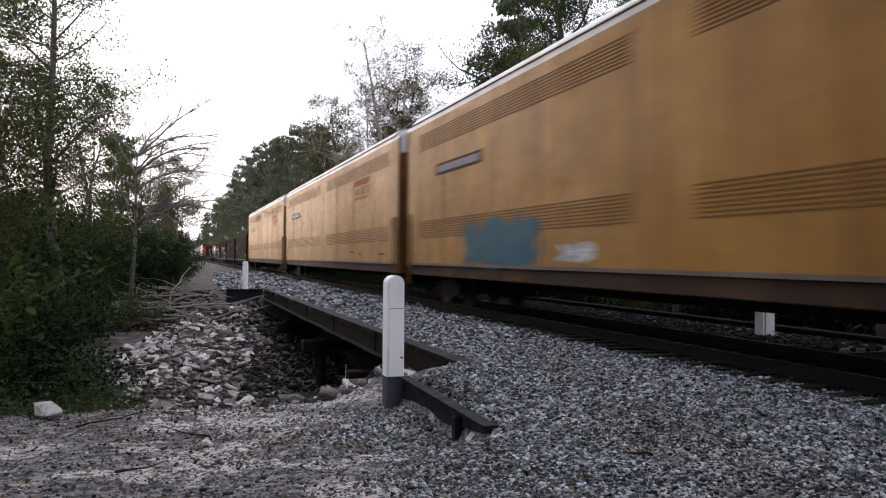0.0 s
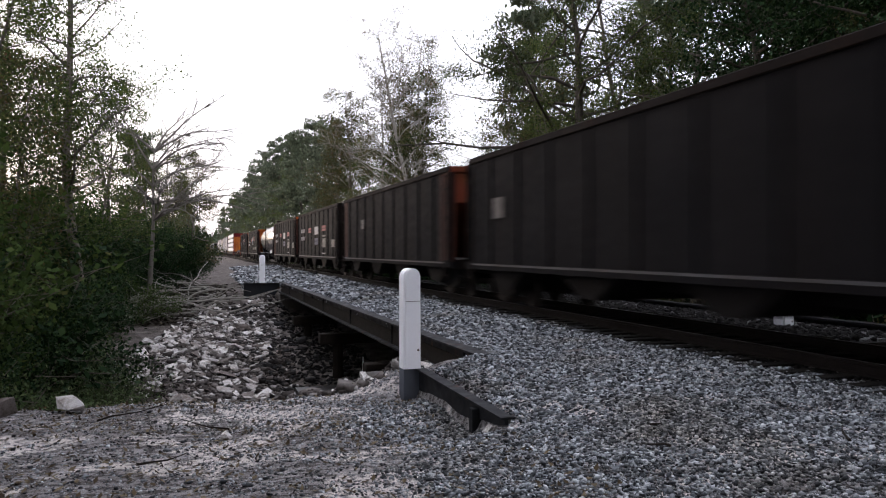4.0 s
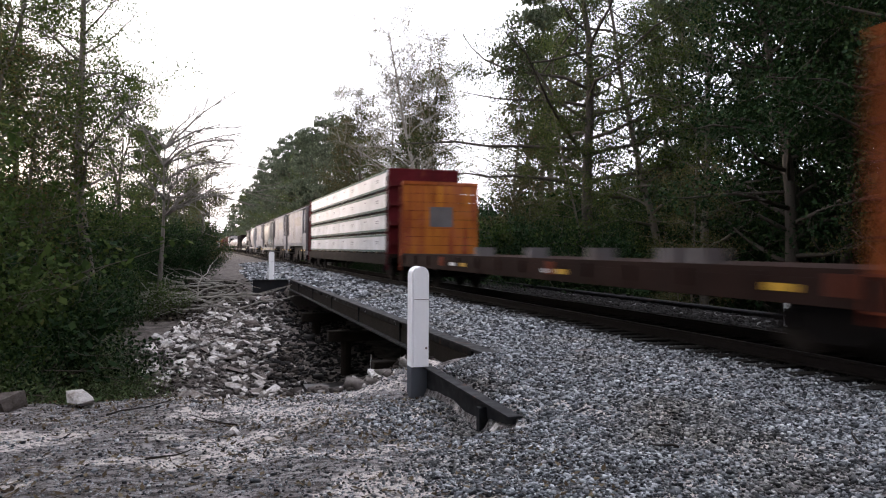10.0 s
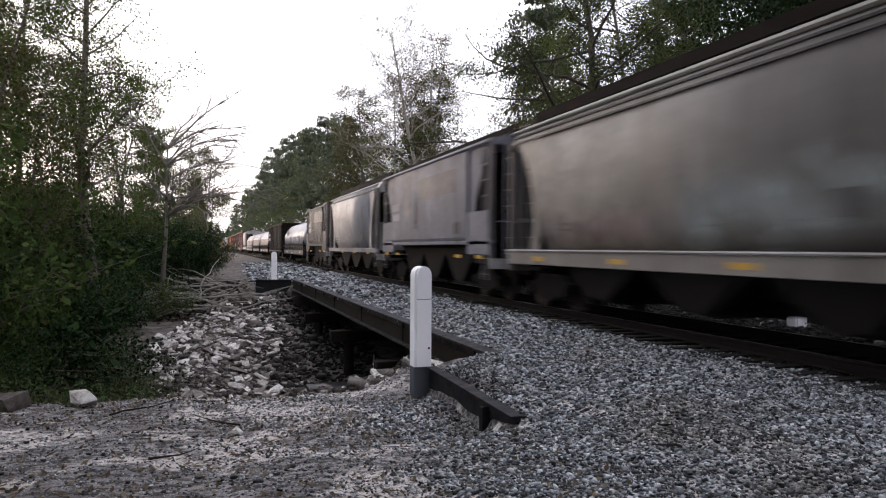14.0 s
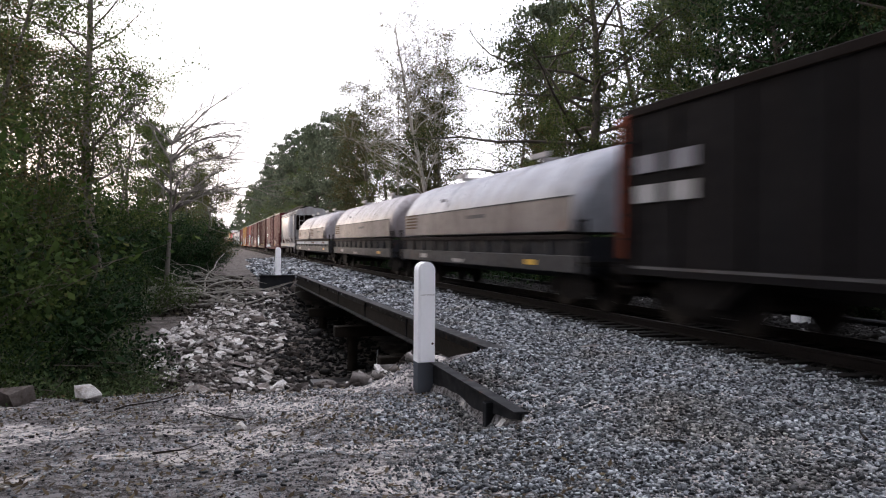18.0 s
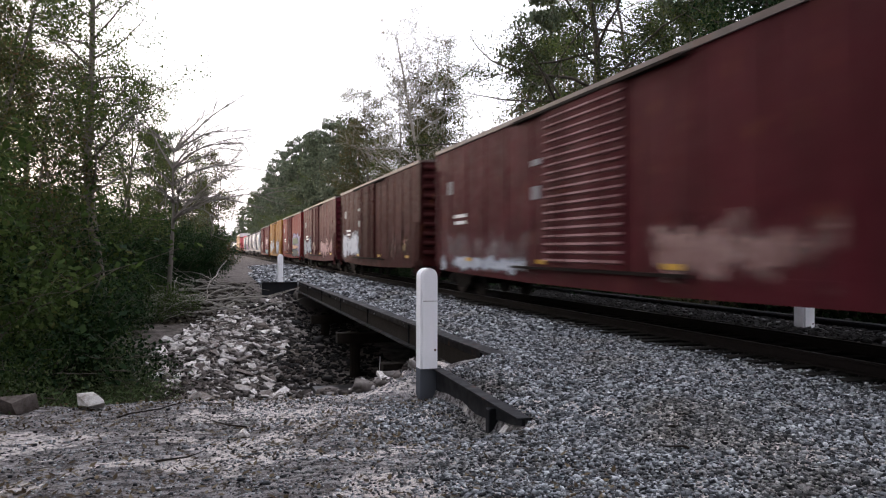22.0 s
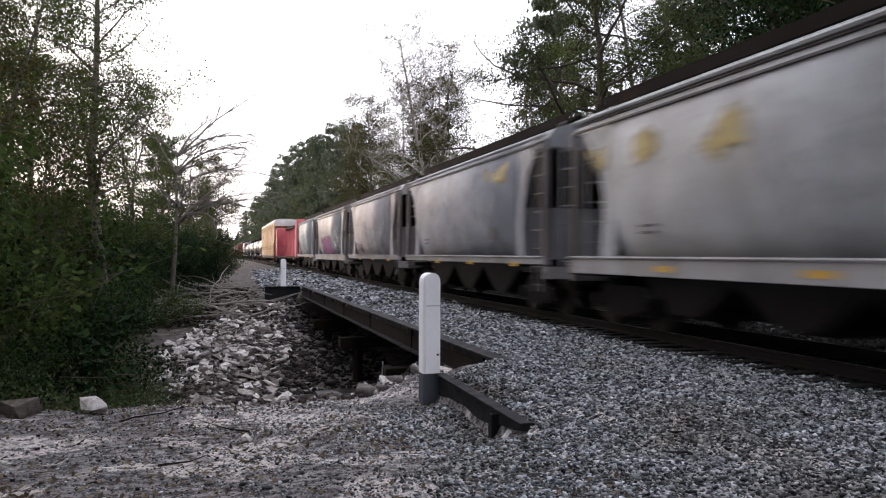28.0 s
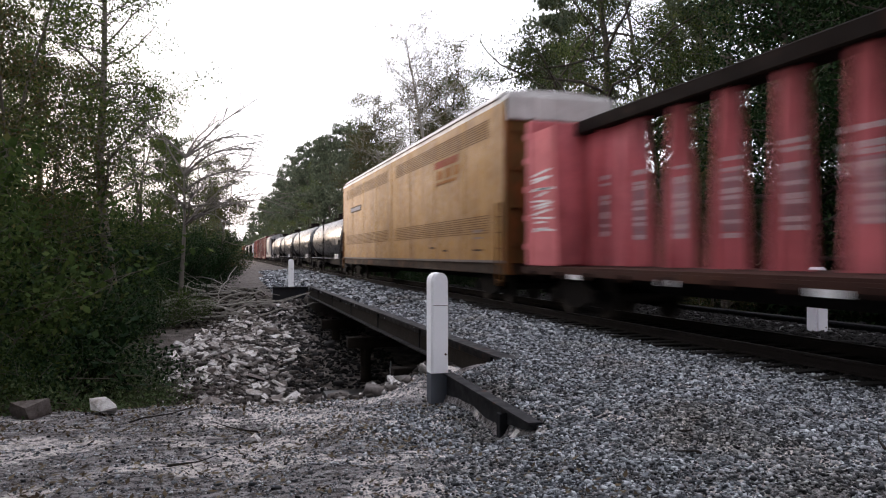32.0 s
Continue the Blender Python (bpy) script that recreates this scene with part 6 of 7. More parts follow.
def centre_beam(s0, s1):
    car, h = car_base("lumber_car", "empty faded red centre-beam flat car with sprayed uprights", s0, s1, "train car", 2.6)
    w, e = 1.5, h - 0.6
    part("deck", Shape().box(-w, w, -e, e, 0.98, 1.10), "rust_dark", car)
    for sx in (-1, 1):
        part("side_sill", Shape().box(*sorted((sx * (w + 0.03), sx * (w - 0.1))), -e, e, 0.92, 1.05), "rust_dark", car)
        for k in range(18):
            y = -e + 2 * e * (k + 0.5) / 18
            part("strap_winch", Shape().box(*sorted((sx * (w + 0.03), sx * (w + 0.12))), y - 0.08, y + 0.08, 0.86, 1.0), "rust_deck", car)
    part("top_chord", Shape().box(-0.30, 0.30, -e + 0.4, e - 0.4, 4.30, 4.62, 0.03), "black_rust", car, "dark top chord")
    n = 16
    for k in range(n):
        y = -e + 1.4 + (2 * e - 2.8) * k / (n - 1)
        p = part("upright", Shape().along_x([(y - 0.31, 1.12), (y + 0.31, 1.12), (y + 0.22, 4.32), (y - 0.22, 4.32)], -0.09, 0.09), "pink", car)
        part("upright_flange", Shape().along_y([(-0.40, 1.12), (0.40, 1.12), (0.20, 4.32), (-0.20, 4.32)], y - 0.035, y + 0.035), "pink", car)
        r = random.Random(k)
        low, high = 1.75 + r.uniform(-0.1, 0.15), 2.75 + r.uniform(-0.15, 0.2)
        part("graffiti", Shape().along_x([(y - 0.28, low), (y + 0.28, low + r.uniform(-0.1, 0.1)), (y + 0.25, high + r.uniform(-0.1, 0.1)), (y - 0.25, high)], -0.097, -0.092), ("tag_grey", "tag_white", "tag_grey")[k % 3], p, "sprayed pale patch")
        for q in range(8):
            z = 1.75 + 0.19 * q + r.uniform(-0.08, 0.08)
            part("stroke", Shape().along_x([(y - 0.29, z), (y + 0.29, z + r.uniform(-0.12, 0.12)), (y + 0.29, z + 0.09), (y - 0.29, z + 0.08)], -0.103, -0.098), "mark_white", p)
    for d in (-1, 1):
        part("web", Shape().box(-0.05, 0.05, *sorted((d * (e - 2.6), d * (e - 0.4))), 1.12, 4.3), "pink", car)
        b = part("bulkhead", Shape().box(-w + 0.02, w - 0.02, *sorted((d * (e - 0.40), d * (e - 0.12))), 1.1, 4.62, 0.03), "pink", car, "faded red end wall")
        for z in (1.5, 2.2, 2.9, 3.6, 4.2):
            part("end_rib", Shape().box(-w + 0.02, w - 0.02, *sorted((d * (e - 0.12), d * e)), z, z + 0.14), "pink", car)
        part("gusset", Shape().along_x([(d * (e - 0.4), 1.12), (d * (e - 1.9), 1.12), (d * (e - 1.7), 4.3), (d * (e - 0.4), 4.3)], -w + 0.05, -w + 0.09), "pink", car, "red side gusset")
    r = random.Random(9)
    for q in range(14):
        z, a = 1.9 + 0.105 * q + r.uniform(-0.04, 0.04), e - r.uniform(0.42, 0.8)
        b, t = e - r.uniform(1.2, 1.75), r.uniform(-0.08, 0.1)
        part("stroke", Shape().along_x([(a, z), (b, z + t), (b, z + t + 0.05), (a, z + 0.045)], -w + 0.043, -w + 0.048), "mark_white", car, "white sprayed stroke")
    reflectors(car, -w - 0.035, e, 0.9, "mark_white", 3.5)


SLIM = (5, 9, 10, 12)      # cars whose side sill is a narrow strip and whose eaves are plain


def covered_hopper(s0, s1, body="hopper_pale", curved=True, top=4.40, seed=0, tags=(), sill="sill_white", name="pale grey covered hopper car with curved sides", patch=None):
    car, h = car_base("covered_hopper", name, s0, s1, "train car", 2.0)
    e, w = h - 0.65, 1.57
    zb = 1.28 if curved else 1.55
    bay = 1.7 if curved else 1.75
    if curved:
        half = [(1.22, zb), (1.40, 1.75), (1.52, 2.4), (1.57, 3.0), (1.54, 3.55), (1.42, 4.0), (1.20, top - 0.12), (0.85, top), (0, top + 0.08)]
    else:
        half = [(1.50, zb), (1.55, 1.7), (1.57, 2.6), (1.57, top - 0.25), (1.50, top - 0.10), (0.8, top + 0.02), (0, top + 0.08)]
    prof = [(-x, z) for x, z in half] + [(x, z) for x, z in reversed(half[:-1])]
    part("body", Shape().along_y(prof, -e + bay, e - bay), body, car, smooth=curved)
    for d in (-1, 1):
        # the end bay: a sloped sheet stands behind the open corner
        y0, y1 = d * (e - bay - 0.01), d * (e - 0.12)
        cut = 3.85 if curved else 4.15
        mid = [(-1.5 if not curved else -1.46, cut)] + [(x, z) for x, z in prof if z > cut] + [(1.5 if not curved else 1.46, cut)]
        part("end_hood", Shape().along_y(mid, *sorted((y0, y1))), body, car)
        if curved:
            # Black colour stands in for the hood's shade on the slope sheet.
            part("end_slope", Shape().along_x([(d * (e - 0.3), cut), (d * (e - 1.4), cut), (d * (e - bay - 1.65), zb), (d * (e - bay - 1.4), zb)], -1.2, 1.2), "black_rust", car, "slope sheet coloured black for the shade under the hood")
        for sx in (-1, 1):
            web = [(d * (e - 1.72), zb), (d * (e - 1.72), cut + 0.05), (d * (e - 0.50), cut + 0.05), (d * (e - 1.0), 3.4), (d * (e - 1.34), 2.6), (d * (e - 1.42), 2.0), (d * (e - 1.25), zb)]
            if not curved:
                web = [(d * (e - bay - 0.02), 2.30), (d * (e - bay - 0.02), cut + 0.05), (d * (e - 0.30), cut + 0.05), (d * (e - 0.55), 3.75), (d * (e - 1.25), 2.75), (d * (e - 1.38), 2.30)]
            part("side_web", Shape().along_x(web, *sorted((sx * 1.44, sx * 1.48))), body, car)
            part("corner_post", Shape().box(*sorted((sx * 1.38, sx * 1.5)), *sorted((d * (e - 0.16), d * (e - 0.04))), 1.0, cut + 0.1), "coil_grey", car)
            if not curved:
                part("end_panel", Shape().box(*sorted((sx * 1.50, sx * 1.53)), *sorted((d * (e - bay), d * (e - 0.05))), 1.22, 2.40), body, car)
                part("bay_post", Shape().box(*sorted((sx * 1.30, sx * 1.42)), *sorted((d * (e - 0.85), d * (e - 0.75))), 2.3, 4.1), "hopper_dark", car)
        if not curved:
            # Dark colours paint the recess shade; the partition is added to hide sky.
            part("end_wall", Shape().box(-1.5, 1.5, *sorted((d * (e - bay - 0.02), d * (e - bay + 0.03))), zb, cut + 0.1), "black_rust", car, "end wall coloured black for the shade in the bay")
            part("bulkhead", Shape().box(-0.06, 0.06, *sorted((d * (e - bay), d * (e - 0.9))), 1.1, cut), "hopper_dark", car)
        part("end_platform", Shape().box(-1.5, 1.5, *sorted((d * (e - 1.3), d * e)), 0.98, 1.10), "iron", car)
        part("end_beam", Shape().box(-1.5, 1.5, *sorted((d * (e - 0.06), d * (e + 0.04))), 0.85, 1.12), sill, car)
        if d < 0 or not curved:
            ladder(car, -1.50, d * (e - 0.40), 0.55, min(cut + 0.3, top - 0.2), 0.42, "coil_grey")
        ladder(car, -0.9, d * (e + 0.03), 1.1, top, 0.42, body, 1)
        part("grab_rail", Shape().tube([(-1.3, d * (e - 0.02), 2.1), (1.3, d * (e - 0.02), 2.1)], 0.02, 5), body, car)
    for sx in (-1, 1):
        part("side_sill", Shape().box(*sorted((sx * 1.53, sx * 1.40)), -e, e, (1.17 if seed in SLIM else 1.02) if curved else zb - 0.06, zb + 0.04, 0.01), sill if curved else body, car)
        part("eave", Shape().tube([(sx * (1.45 if curved else 1.58), -e + 0.1, top - (0.28 if curved else 0.2)), (sx * (1.45 if curved else 1.58), e - 0.1, top - (0.28 if curved else 0.2))], 0.045, 6), body, car)
    for k in range(3):
        y = (k - 1) * (2 * e - 4.6) / 3
        # Near-black iron puts the underside's shade into the bays.
        part("bay", Shape().along_x([(y - 1.75, zb), (y + 1.75, zb), (y + 0.35, 0.38), (y - 0.35, 0.38)], -1.15, 1.15), "iron", car, "discharge bay coloured dark for the shade under the car")
        part("gate", Shape().box(-0.8, 0.8, y - 0.45, y + 0.45, 0.30, 0.40), "iron", car)
    part("running_board", Shape().box(-0.62, -0.30, -e, e, top + 0.17, top + 0.21).box(0.30, 0.62, -e, e, top + 0.17, top + 0.21), "black_rust", car, "dark running board")
    part("board_edge", Shape().box(-0.84, -0.80, -e, e, top + 0.06, top + 0.28), "black_rust", car)
    if curved:
        for sx in (-1, 1):
            part("ledge", Shape().tube([(sx * 1.545, -e, zb + 0.06), (sx * 1.545, e, zb + 0.06)], 0.03, 6), "sill_white", car, "pale ledge over the sill")
        for xx, z in ((1.44, 3.98),) if seed in SLIM else ((1.47, 3.90), (1.40, 4.06), (1.30, 4.20)):
            part("eave_seam", Shape().box(-xx - 0.03, -xx + 0.05, -e + 0.1, e - 0.1, z - 0.02, z + 0.02), "hopper_dark", car)
    for y0, y1, z0, z1, mat in tags:
        sprayed(car, y0, y1, z0, z1, mat, half if curved else None, -1.575)
    for k in range(8):
        y = -e + 1.5 + (2 * e - 3) * k / 7
        part("hatch", Shape().tube([(0, y, top + 0.05), (0, y, top + 0.2)], 0.3, 12), body, car)
    if not curved:
        for k in range(11):
            y = -e + 1.45 + (2 * e - 2.9) * k / 10
            part("rib", Shape().box(-1.585, -1.55, y - 0.03, y + 0.03, zb + 0.1, top - 0.25), body, car) if seed == 6 else None
    x = -1.60 if not curved else -1.575
    if curved:
        marks(car, -1.52, [(-e + 3.4, 1.95, 0.42, 0.34, "hopper_dark"), (e - 3.0, 1.9, 0.5, 0.05, "hopper_dark"), (e - 3.0, 1.78, 0.5, 0.05, "hopper_dark")])
    else:
        part("faded_panel", Shape().box(-1.576, -1.571, -3.6, 0.4, 3.05, 3.75), "coil_grey", car, "faded grey repaint")
        marks(car, -1.578, [(e - 2.2 - 0.55 * q, 2.55 + 0.38 * p, 0.46, 0.26, "hopper_blue") for q in (0, 1) for p in (0, 1)] + [(-e + 2.6, 1.98, 0.5, 0.34, "hopper_dark"), (0.9, 2.6, 0.10, 1.1, "rust_dark"), (2.1, 3.3, 0.22, 1.6, "hopper_tan")])
    if curved:
        reflectors(car, -1.535, e, 1.16, "mark_yellow", 3.4)
    else:
        for y in (-e + 0.8, -e + 2.6, e - 2.6, e - 0.8):
            part("reflector", Shape().box(-1.537, -1.531, y - 0.26, y + 0.26, 1.11, 1.20), "mark_yellow", car)


def coil_car(s0, s1, hood="coil_white", hoods=1, low="coil_low", band=None, vent=1.92, bare=0.3, rear=0.3):
    car, h = car_base("coil_car", "steel coil car under a smooth rounded white cover", s0, s1, "train car", 2.2)
    e, w = h - 0.6, 1.52
    part("trough", Shape().along_y([(-1.4, 0.95), (-1.5, 1.55), (1.5, 1.55), (1.4, 0.95), (0.7, 0.62), (-0.7, 0.62)], -e + 0.4, e - 0.4), low, car)
    for sx in (-1, 1):
        part("side_sill", Shape().box(*sorted((sx * (w + 0.02), sx * (w - 0.12))), -e, e, 0.80, 1.16, 0.015), low, car)
        for k in range(12):
            y = -e + 0.6 + (2 * e - 1.2) * k / 11
            part("gusset", Shape().box(*sorted((sx * (w + 0.01), sx * (w - 0.06))), y - 0.05, y + 0.05, 1.16, 1.52), low, car)
        part("side_rail", Shape().box(*sorted((sx * (w + 0.06), sx * (w - 0.03))), -e + 0.3, e - 0.3, 1.50, 1.60), "black_rust", car)
    for d in (-1, 1):
        part("end_platform", Shape().box(-w, w, *sorted((d * (e - 0.4), d * e)), 0.95, 1.05), "iron", car)
        ladder(car, -w - 0.04, d * (e - 0.18), 0.45, 1.9, 0.34, "iron")
    L = (2 * e - bare - rear) / hoods
    for q in range(hoods):
        a, b = -e + bare + L * q + 0.06, -e + bare + L * (q + 1) - 0.06
        half = [(1.51, 1.66), (1.52, 2.40), (1.40, 2.68), (1.18, 3.02), (0.86, 3.32), (0.45, 3.48)]
        prof = [(-x, z) for x, z in half] + half[::-1]
        c = (0.0, 2.2)
        rings = []
        for y, s in ((a, 0.80), (a + 0.08, 0.90), (a + 0.25, 0.97), (a + 0.5, 1.0), (b - 0.5, 1.0), (b - 0.25, 0.97), (b - 0.08, 0.90), (b, 0.80)):
            rings.append([(x * (0.5 + 0.5 * s), y, 1.60 + (z - 1.60) * s) for x, z in prof])
        cov = part("cover", Shape().rings(rings), hood, car, "smooth rounded cover", True)
        if vent < 2.2:
            part("belt", Shape().box(-1.545, -1.51, a + 0.4, b - 0.4, 2.38, 2.41), low, cov)
            # The skirt paints the side darker than the sky-lit top, besides its dust.
            part("skirt", Shape().box(-1.534, -1.50, a + 0.42, b - 0.42, 1.68, 2.375), "coil_skirt", cov, "dusty brownish lower side of the cover, its colour lowered against the sky-lit top")
        for y in (b - (1.3 if vent < 2.2 else 3.4),):
            for i in range(5):
                part("vent", Shape().box(-1.545, -1.50, y - 0.75, y + 0.75, vent + 0.11 * i, vent + 0.055 + 0.11 * i), "slot", cov)
        for y in (a + L * 0.28, b - L * 0.28):
            part("lifting_frame", Shape().box(-0.55, 0.55, y - 0.05, y + 0.05, 3.50, 3.62).box(-0.6, -0.5, y - 0.5, y + 0.5, 3.60, 3.72).box(0.5, 0.6, y - 0.5, y + 0.5, 3.60, 3.72), "sill_white", cov)
        for y in np.arange(a + 1.5, b - 1, 2.6):
            part("cover_rib", Shape().rings([[(x * 1.006, y + dy, 1.60 + (z - 1.60) * 1.006) for x, z in prof] for dy in (-0.03, 0.03)]), hood, cov)
        marks(cov, -1.537, [((a + b) / 2 - 1, 2.15, 1.6, 0.10, "hopper_dark"), ((a + b) / 2 + 2.0, 2.75, 0.6, 0.10, "hopper_grey")])
    if band:
        part("side_panel", Shape().box(-w - 0.012, -w + 0.02, -e + 0.9, e - 0.9, 1.30, 1.49), band, car, "pale blue panel under the cover")
        for y0, y1 in ((-e + 2.6, -e + 3.5), (-2.2, -0.6), (3.0, 3.6)):
            part("panel_gap", Shape().box(-w - 0.018, -w - 0.005, y0, y1, 1.34, 1.46), "slot", car)
    marks(car, -w - 0.025, [(-e + 2.8, 0.98, 0.6, 0.12, "mark_yellow"), (e - 3.4, 0.98, 0.8, 0.14, "sill_white"), (0.5, 0.90, 1.0, 0.10, "sill_white")])


def boxcar(s0, s1, body="box_red", door="box_red", louver=False, tags=(), seed=0, roof="box_roof", name="weathered red boxcar with ribbed ends and graffiti", top=4.55, shift=-1.0):
    car, h = car_base("boxcar", name, s0, s1, "train car", 2.5)
    e, w = h - 1.02, 1.50
    for sx in (-1, 1):
        part("side", Shape().box(*sorted((sx * w, sx * (w - 0.06))), -e, e, 1.0, top), body, car)
        part("side_sill", Shape().along_x([(-e + 0.2, 1.02), (e - 0.2, 1.02), (e - 1.2, 0.72), (2.6, 0.62), (-2.6, 0.62), (-e + 1.2, 0.72)], *sorted((sx * (w + 0.01), sx * (w - 0.08)))), body, car)
        part("eave", Shape().box(*sorted((sx * (w + 0.045), sx * (w - 0.06))), -e - 0.02, e + 0.02, top - 0.05, top + 0.06), roof, car)
    n = 13
    for k in range(n + 1):
        y = -e + 2 * e * k / n
        if abs(y - 1.8 - shift) > 1.9:
            part("rib", Shape().box(-w - 0.018, -w, y - 0.035, y + 0.035, 1.02, top - 0.06), body, car)
    part("roof", Shape().along_y([(-w, top), (-w, top + 0.04), (0, top + 0.2), (w, top + 0.04), (w, top)], -e, e), roof, car, "pale metal roof")
    for k in range(14):
        y = -e + 2 * e * (k + 0.5) / 14
        part("roof_rib", Shape().along_y([(-w, top + 0.04), (-w, top + 0.085), (0, top + 0.245), (w, top + 0.085), (w, top + 0.04), (0, top + 0.2)], y - 0.04, y + 0.04), roof, car)
    for d in (-1, 1):
        part("end_wall", Shape().box(-w + 0.01, w - 0.01, *sorted((d * (e - 0.06), d * e)), 1.0, top), body, car)
        z = 1.15
        while z < top - 0.25:
            part("end_rib", Shape().along_x([(d * e, z), (d * (e + 0.09), z + 0.08), (d * (e + 0.09), z + 0.14), (d * e, z + 0.22)], -w + 0.12, w - 0.12), body, car)
            z += 0.34
        part("end_sill", Shape().box(-w + 0.05, w - 0.05, *sorted((d * (e - 0.2), d * (e + 0.08))), 0.8, 1.04), body, car)
        ladder(car, -w - 0.05, d * (e - 0.3), 0.5, top - 0.6 if d > 0 else 2.4, 0.42, body)
    dr = part("door", Shape().box(-w - 0.085, -w - 0.03, shift + 0.15, shift + 3.45, 1.02, top - 0.12), door, car, "plug door")
    if louver:
        for k in range(19):
            z = 1.15 + (top - 1.45) * k / 18
            part("door_rib", Shape().along_y([(-w - 0.085, z - 0.035), (-w - 0.12, z), (-w - 0.085, z + 0.05)], shift + 0.2, shift + 3.4), "tread_dull" if seed == 1 else door, dr)
    else:
        for k in range(6):
            z = 1.3 + (top - 1.75) * k / 5
            part("door_rib", Shape().box(-w - 0.125, -w - 0.085, shift + 0.2, shift + 3.4, z, z + 0.09), door, dr)
    for y in (0.6, 1.05, 2.55, 3.0):
        part("lock_bar", Shape().tube([(-w - 0.14, y + shift, 1.05), (-w - 0.14, y + shift, top - 0.2)], 0.022, 6), door, dr)
    for z in (0.98, top - 0.09):
        part("door_track", Shape().box(-w - 0.12, -w, shift - 1.8, shift + 5.4, z - 0.03, z + 0.03), "black_rust", car)
    for y0, y1, z0, z1, mat in tags:
        on_door = 0.0 < (y0 + y1) / 2 < 3.6
        y0, y1 = (y0 + shift if y0 > 0 else y0), (y1 + shift if on_door or y0 < 0 else y1)
        sprayed(car, y0, y1, z0, z1, mat, None, -w - (0.13 if on_door else 0.021))
    marks(car, -w - 0.012, [(e - 1.6, 3.3, 0.5, 0.4, "sign_pale"), (4.1 + shift, 2.7, 0.4, 0.3, "sign_pale"), (4.1 + shift, 3.4, 0.5, 0.14, "sign_pale"), (e - 2.6, 2.4, 1.2, 0.1, "mark_white"), (e - 2.6, 2.2, 1.0, 0.1, "mark_white")])
    reflectors(car, -w - 0.04, e, 1.12, "mark_yellow", 5.1)


MAT["tread_dull"] = plain("worn_steel_rib", (0.15, 0.065, 0.065), 0.6, 0.25, 6, 0.1, 0.1)
for key, cols, cover in (
    ("paint_ash", ((0.10, 0.05, 0.05), (0.22, 0.18, 0.18), (0.38, 0.36, 0.38)), 0.42),
    ("paint_snow", ((0.22, 0.24, 0.28), (0.42, 0.45, 0.50), (0.60, 0.62, 0.66)), 0.75),
    ("paint_clay", ((0.13, 0.06, 0.055), (0.22, 0.13, 0.12), (0.33, 0.24, 0.22)), 0.5),
    ("paint_steel", ((0.09, 0.09, 0.12), (0.17, 0.20, 0.24), (0.30, 0.33, 0.38)), 0.6),
    ("paint_mauve", ((0.10, 0.085, 0.18), (0.16, 0.14, 0.27), (0.28, 0.25, 0.38)), 1.0),
    ("paint_moss", ((0.020, 0.035, 0.020), (0.045, 0.075, 0.035), (0.10, 0.12, 0.07)), 0.9),
    ("paint_tan", ((0.16, 0.075, 0.04), (0.26, 0.14, 0.08), (0.34, 0.22, 0.15)), 0.7),
    ("paint_night", ((0.010, 0.013, 0.016), (0.020, 0.035, 0.036), (0.10, 0.11, 0.12)), 0.9),
    ("paint_comic", ((0.015, 0.015, 0.02), (0.25, 0.27, 0.30), (0.62, 0.62, 0.64)), 0.6),
    ("paint_rose", ((0.16, 0.05, 0.06), (0.30, 0.17, 0.18), (0.45, 0.34, 0.34)), 0.45),
    ("paint_teal", ((0.02, 0.09, 0.11), (0.09, 0.20, 0.22), (0.24, 0.34, 0.35)), 0.6),
    ("paint_mist", ((0.24, 0.28, 0.29), (0.34, 0.38, 0.38), (0.42, 0.44, 0.44)), 0.65),
    ("paint_blush", ((0.20, 0.11, 0.11), (0.30, 0.22, 0.21), (0.42, 0.38, 0.37)), 0.5),
    ("paint_pop", ((0.025, 0.03, 0.17), (0.14, 0.10, 0.30), (0.40, 0.06, 0.07), (0.05, 0.22, 0.26)), 0.9),
    ("paint_pale", ((0.42, 0.43, 0.45), (0.50, 0.51, 0.53), (0.58, 0.58, 0.60)), 0.45),
    ("paint_soil", ((0.05, 0.022, 0.020), (0.09, 0.045, 0.038), (0.15, 0.095, 0.085)), 0.3),
    ("paint_soot", ((0.10, 0.11, 0.13), (0.16, 0.17, 0.19), (0.22, 0.23, 0.26)), 0.3),
    ("paint_ochre", ((0.30, 0.24, 0.13), (0.42, 0.33, 0.14), (0.50, 0.45, 0.33)), 0.25),
):
    cloud = key in ("paint_pale", "paint_mist", "paint_blush", "paint_soil", "paint_ash")
    MAT[key] = spray_mat(key.replace("paint", "sprayed"), cols, cover, 1.5, 1.3 if cloud else 0.45, 0.6 if cloud else 0.9)


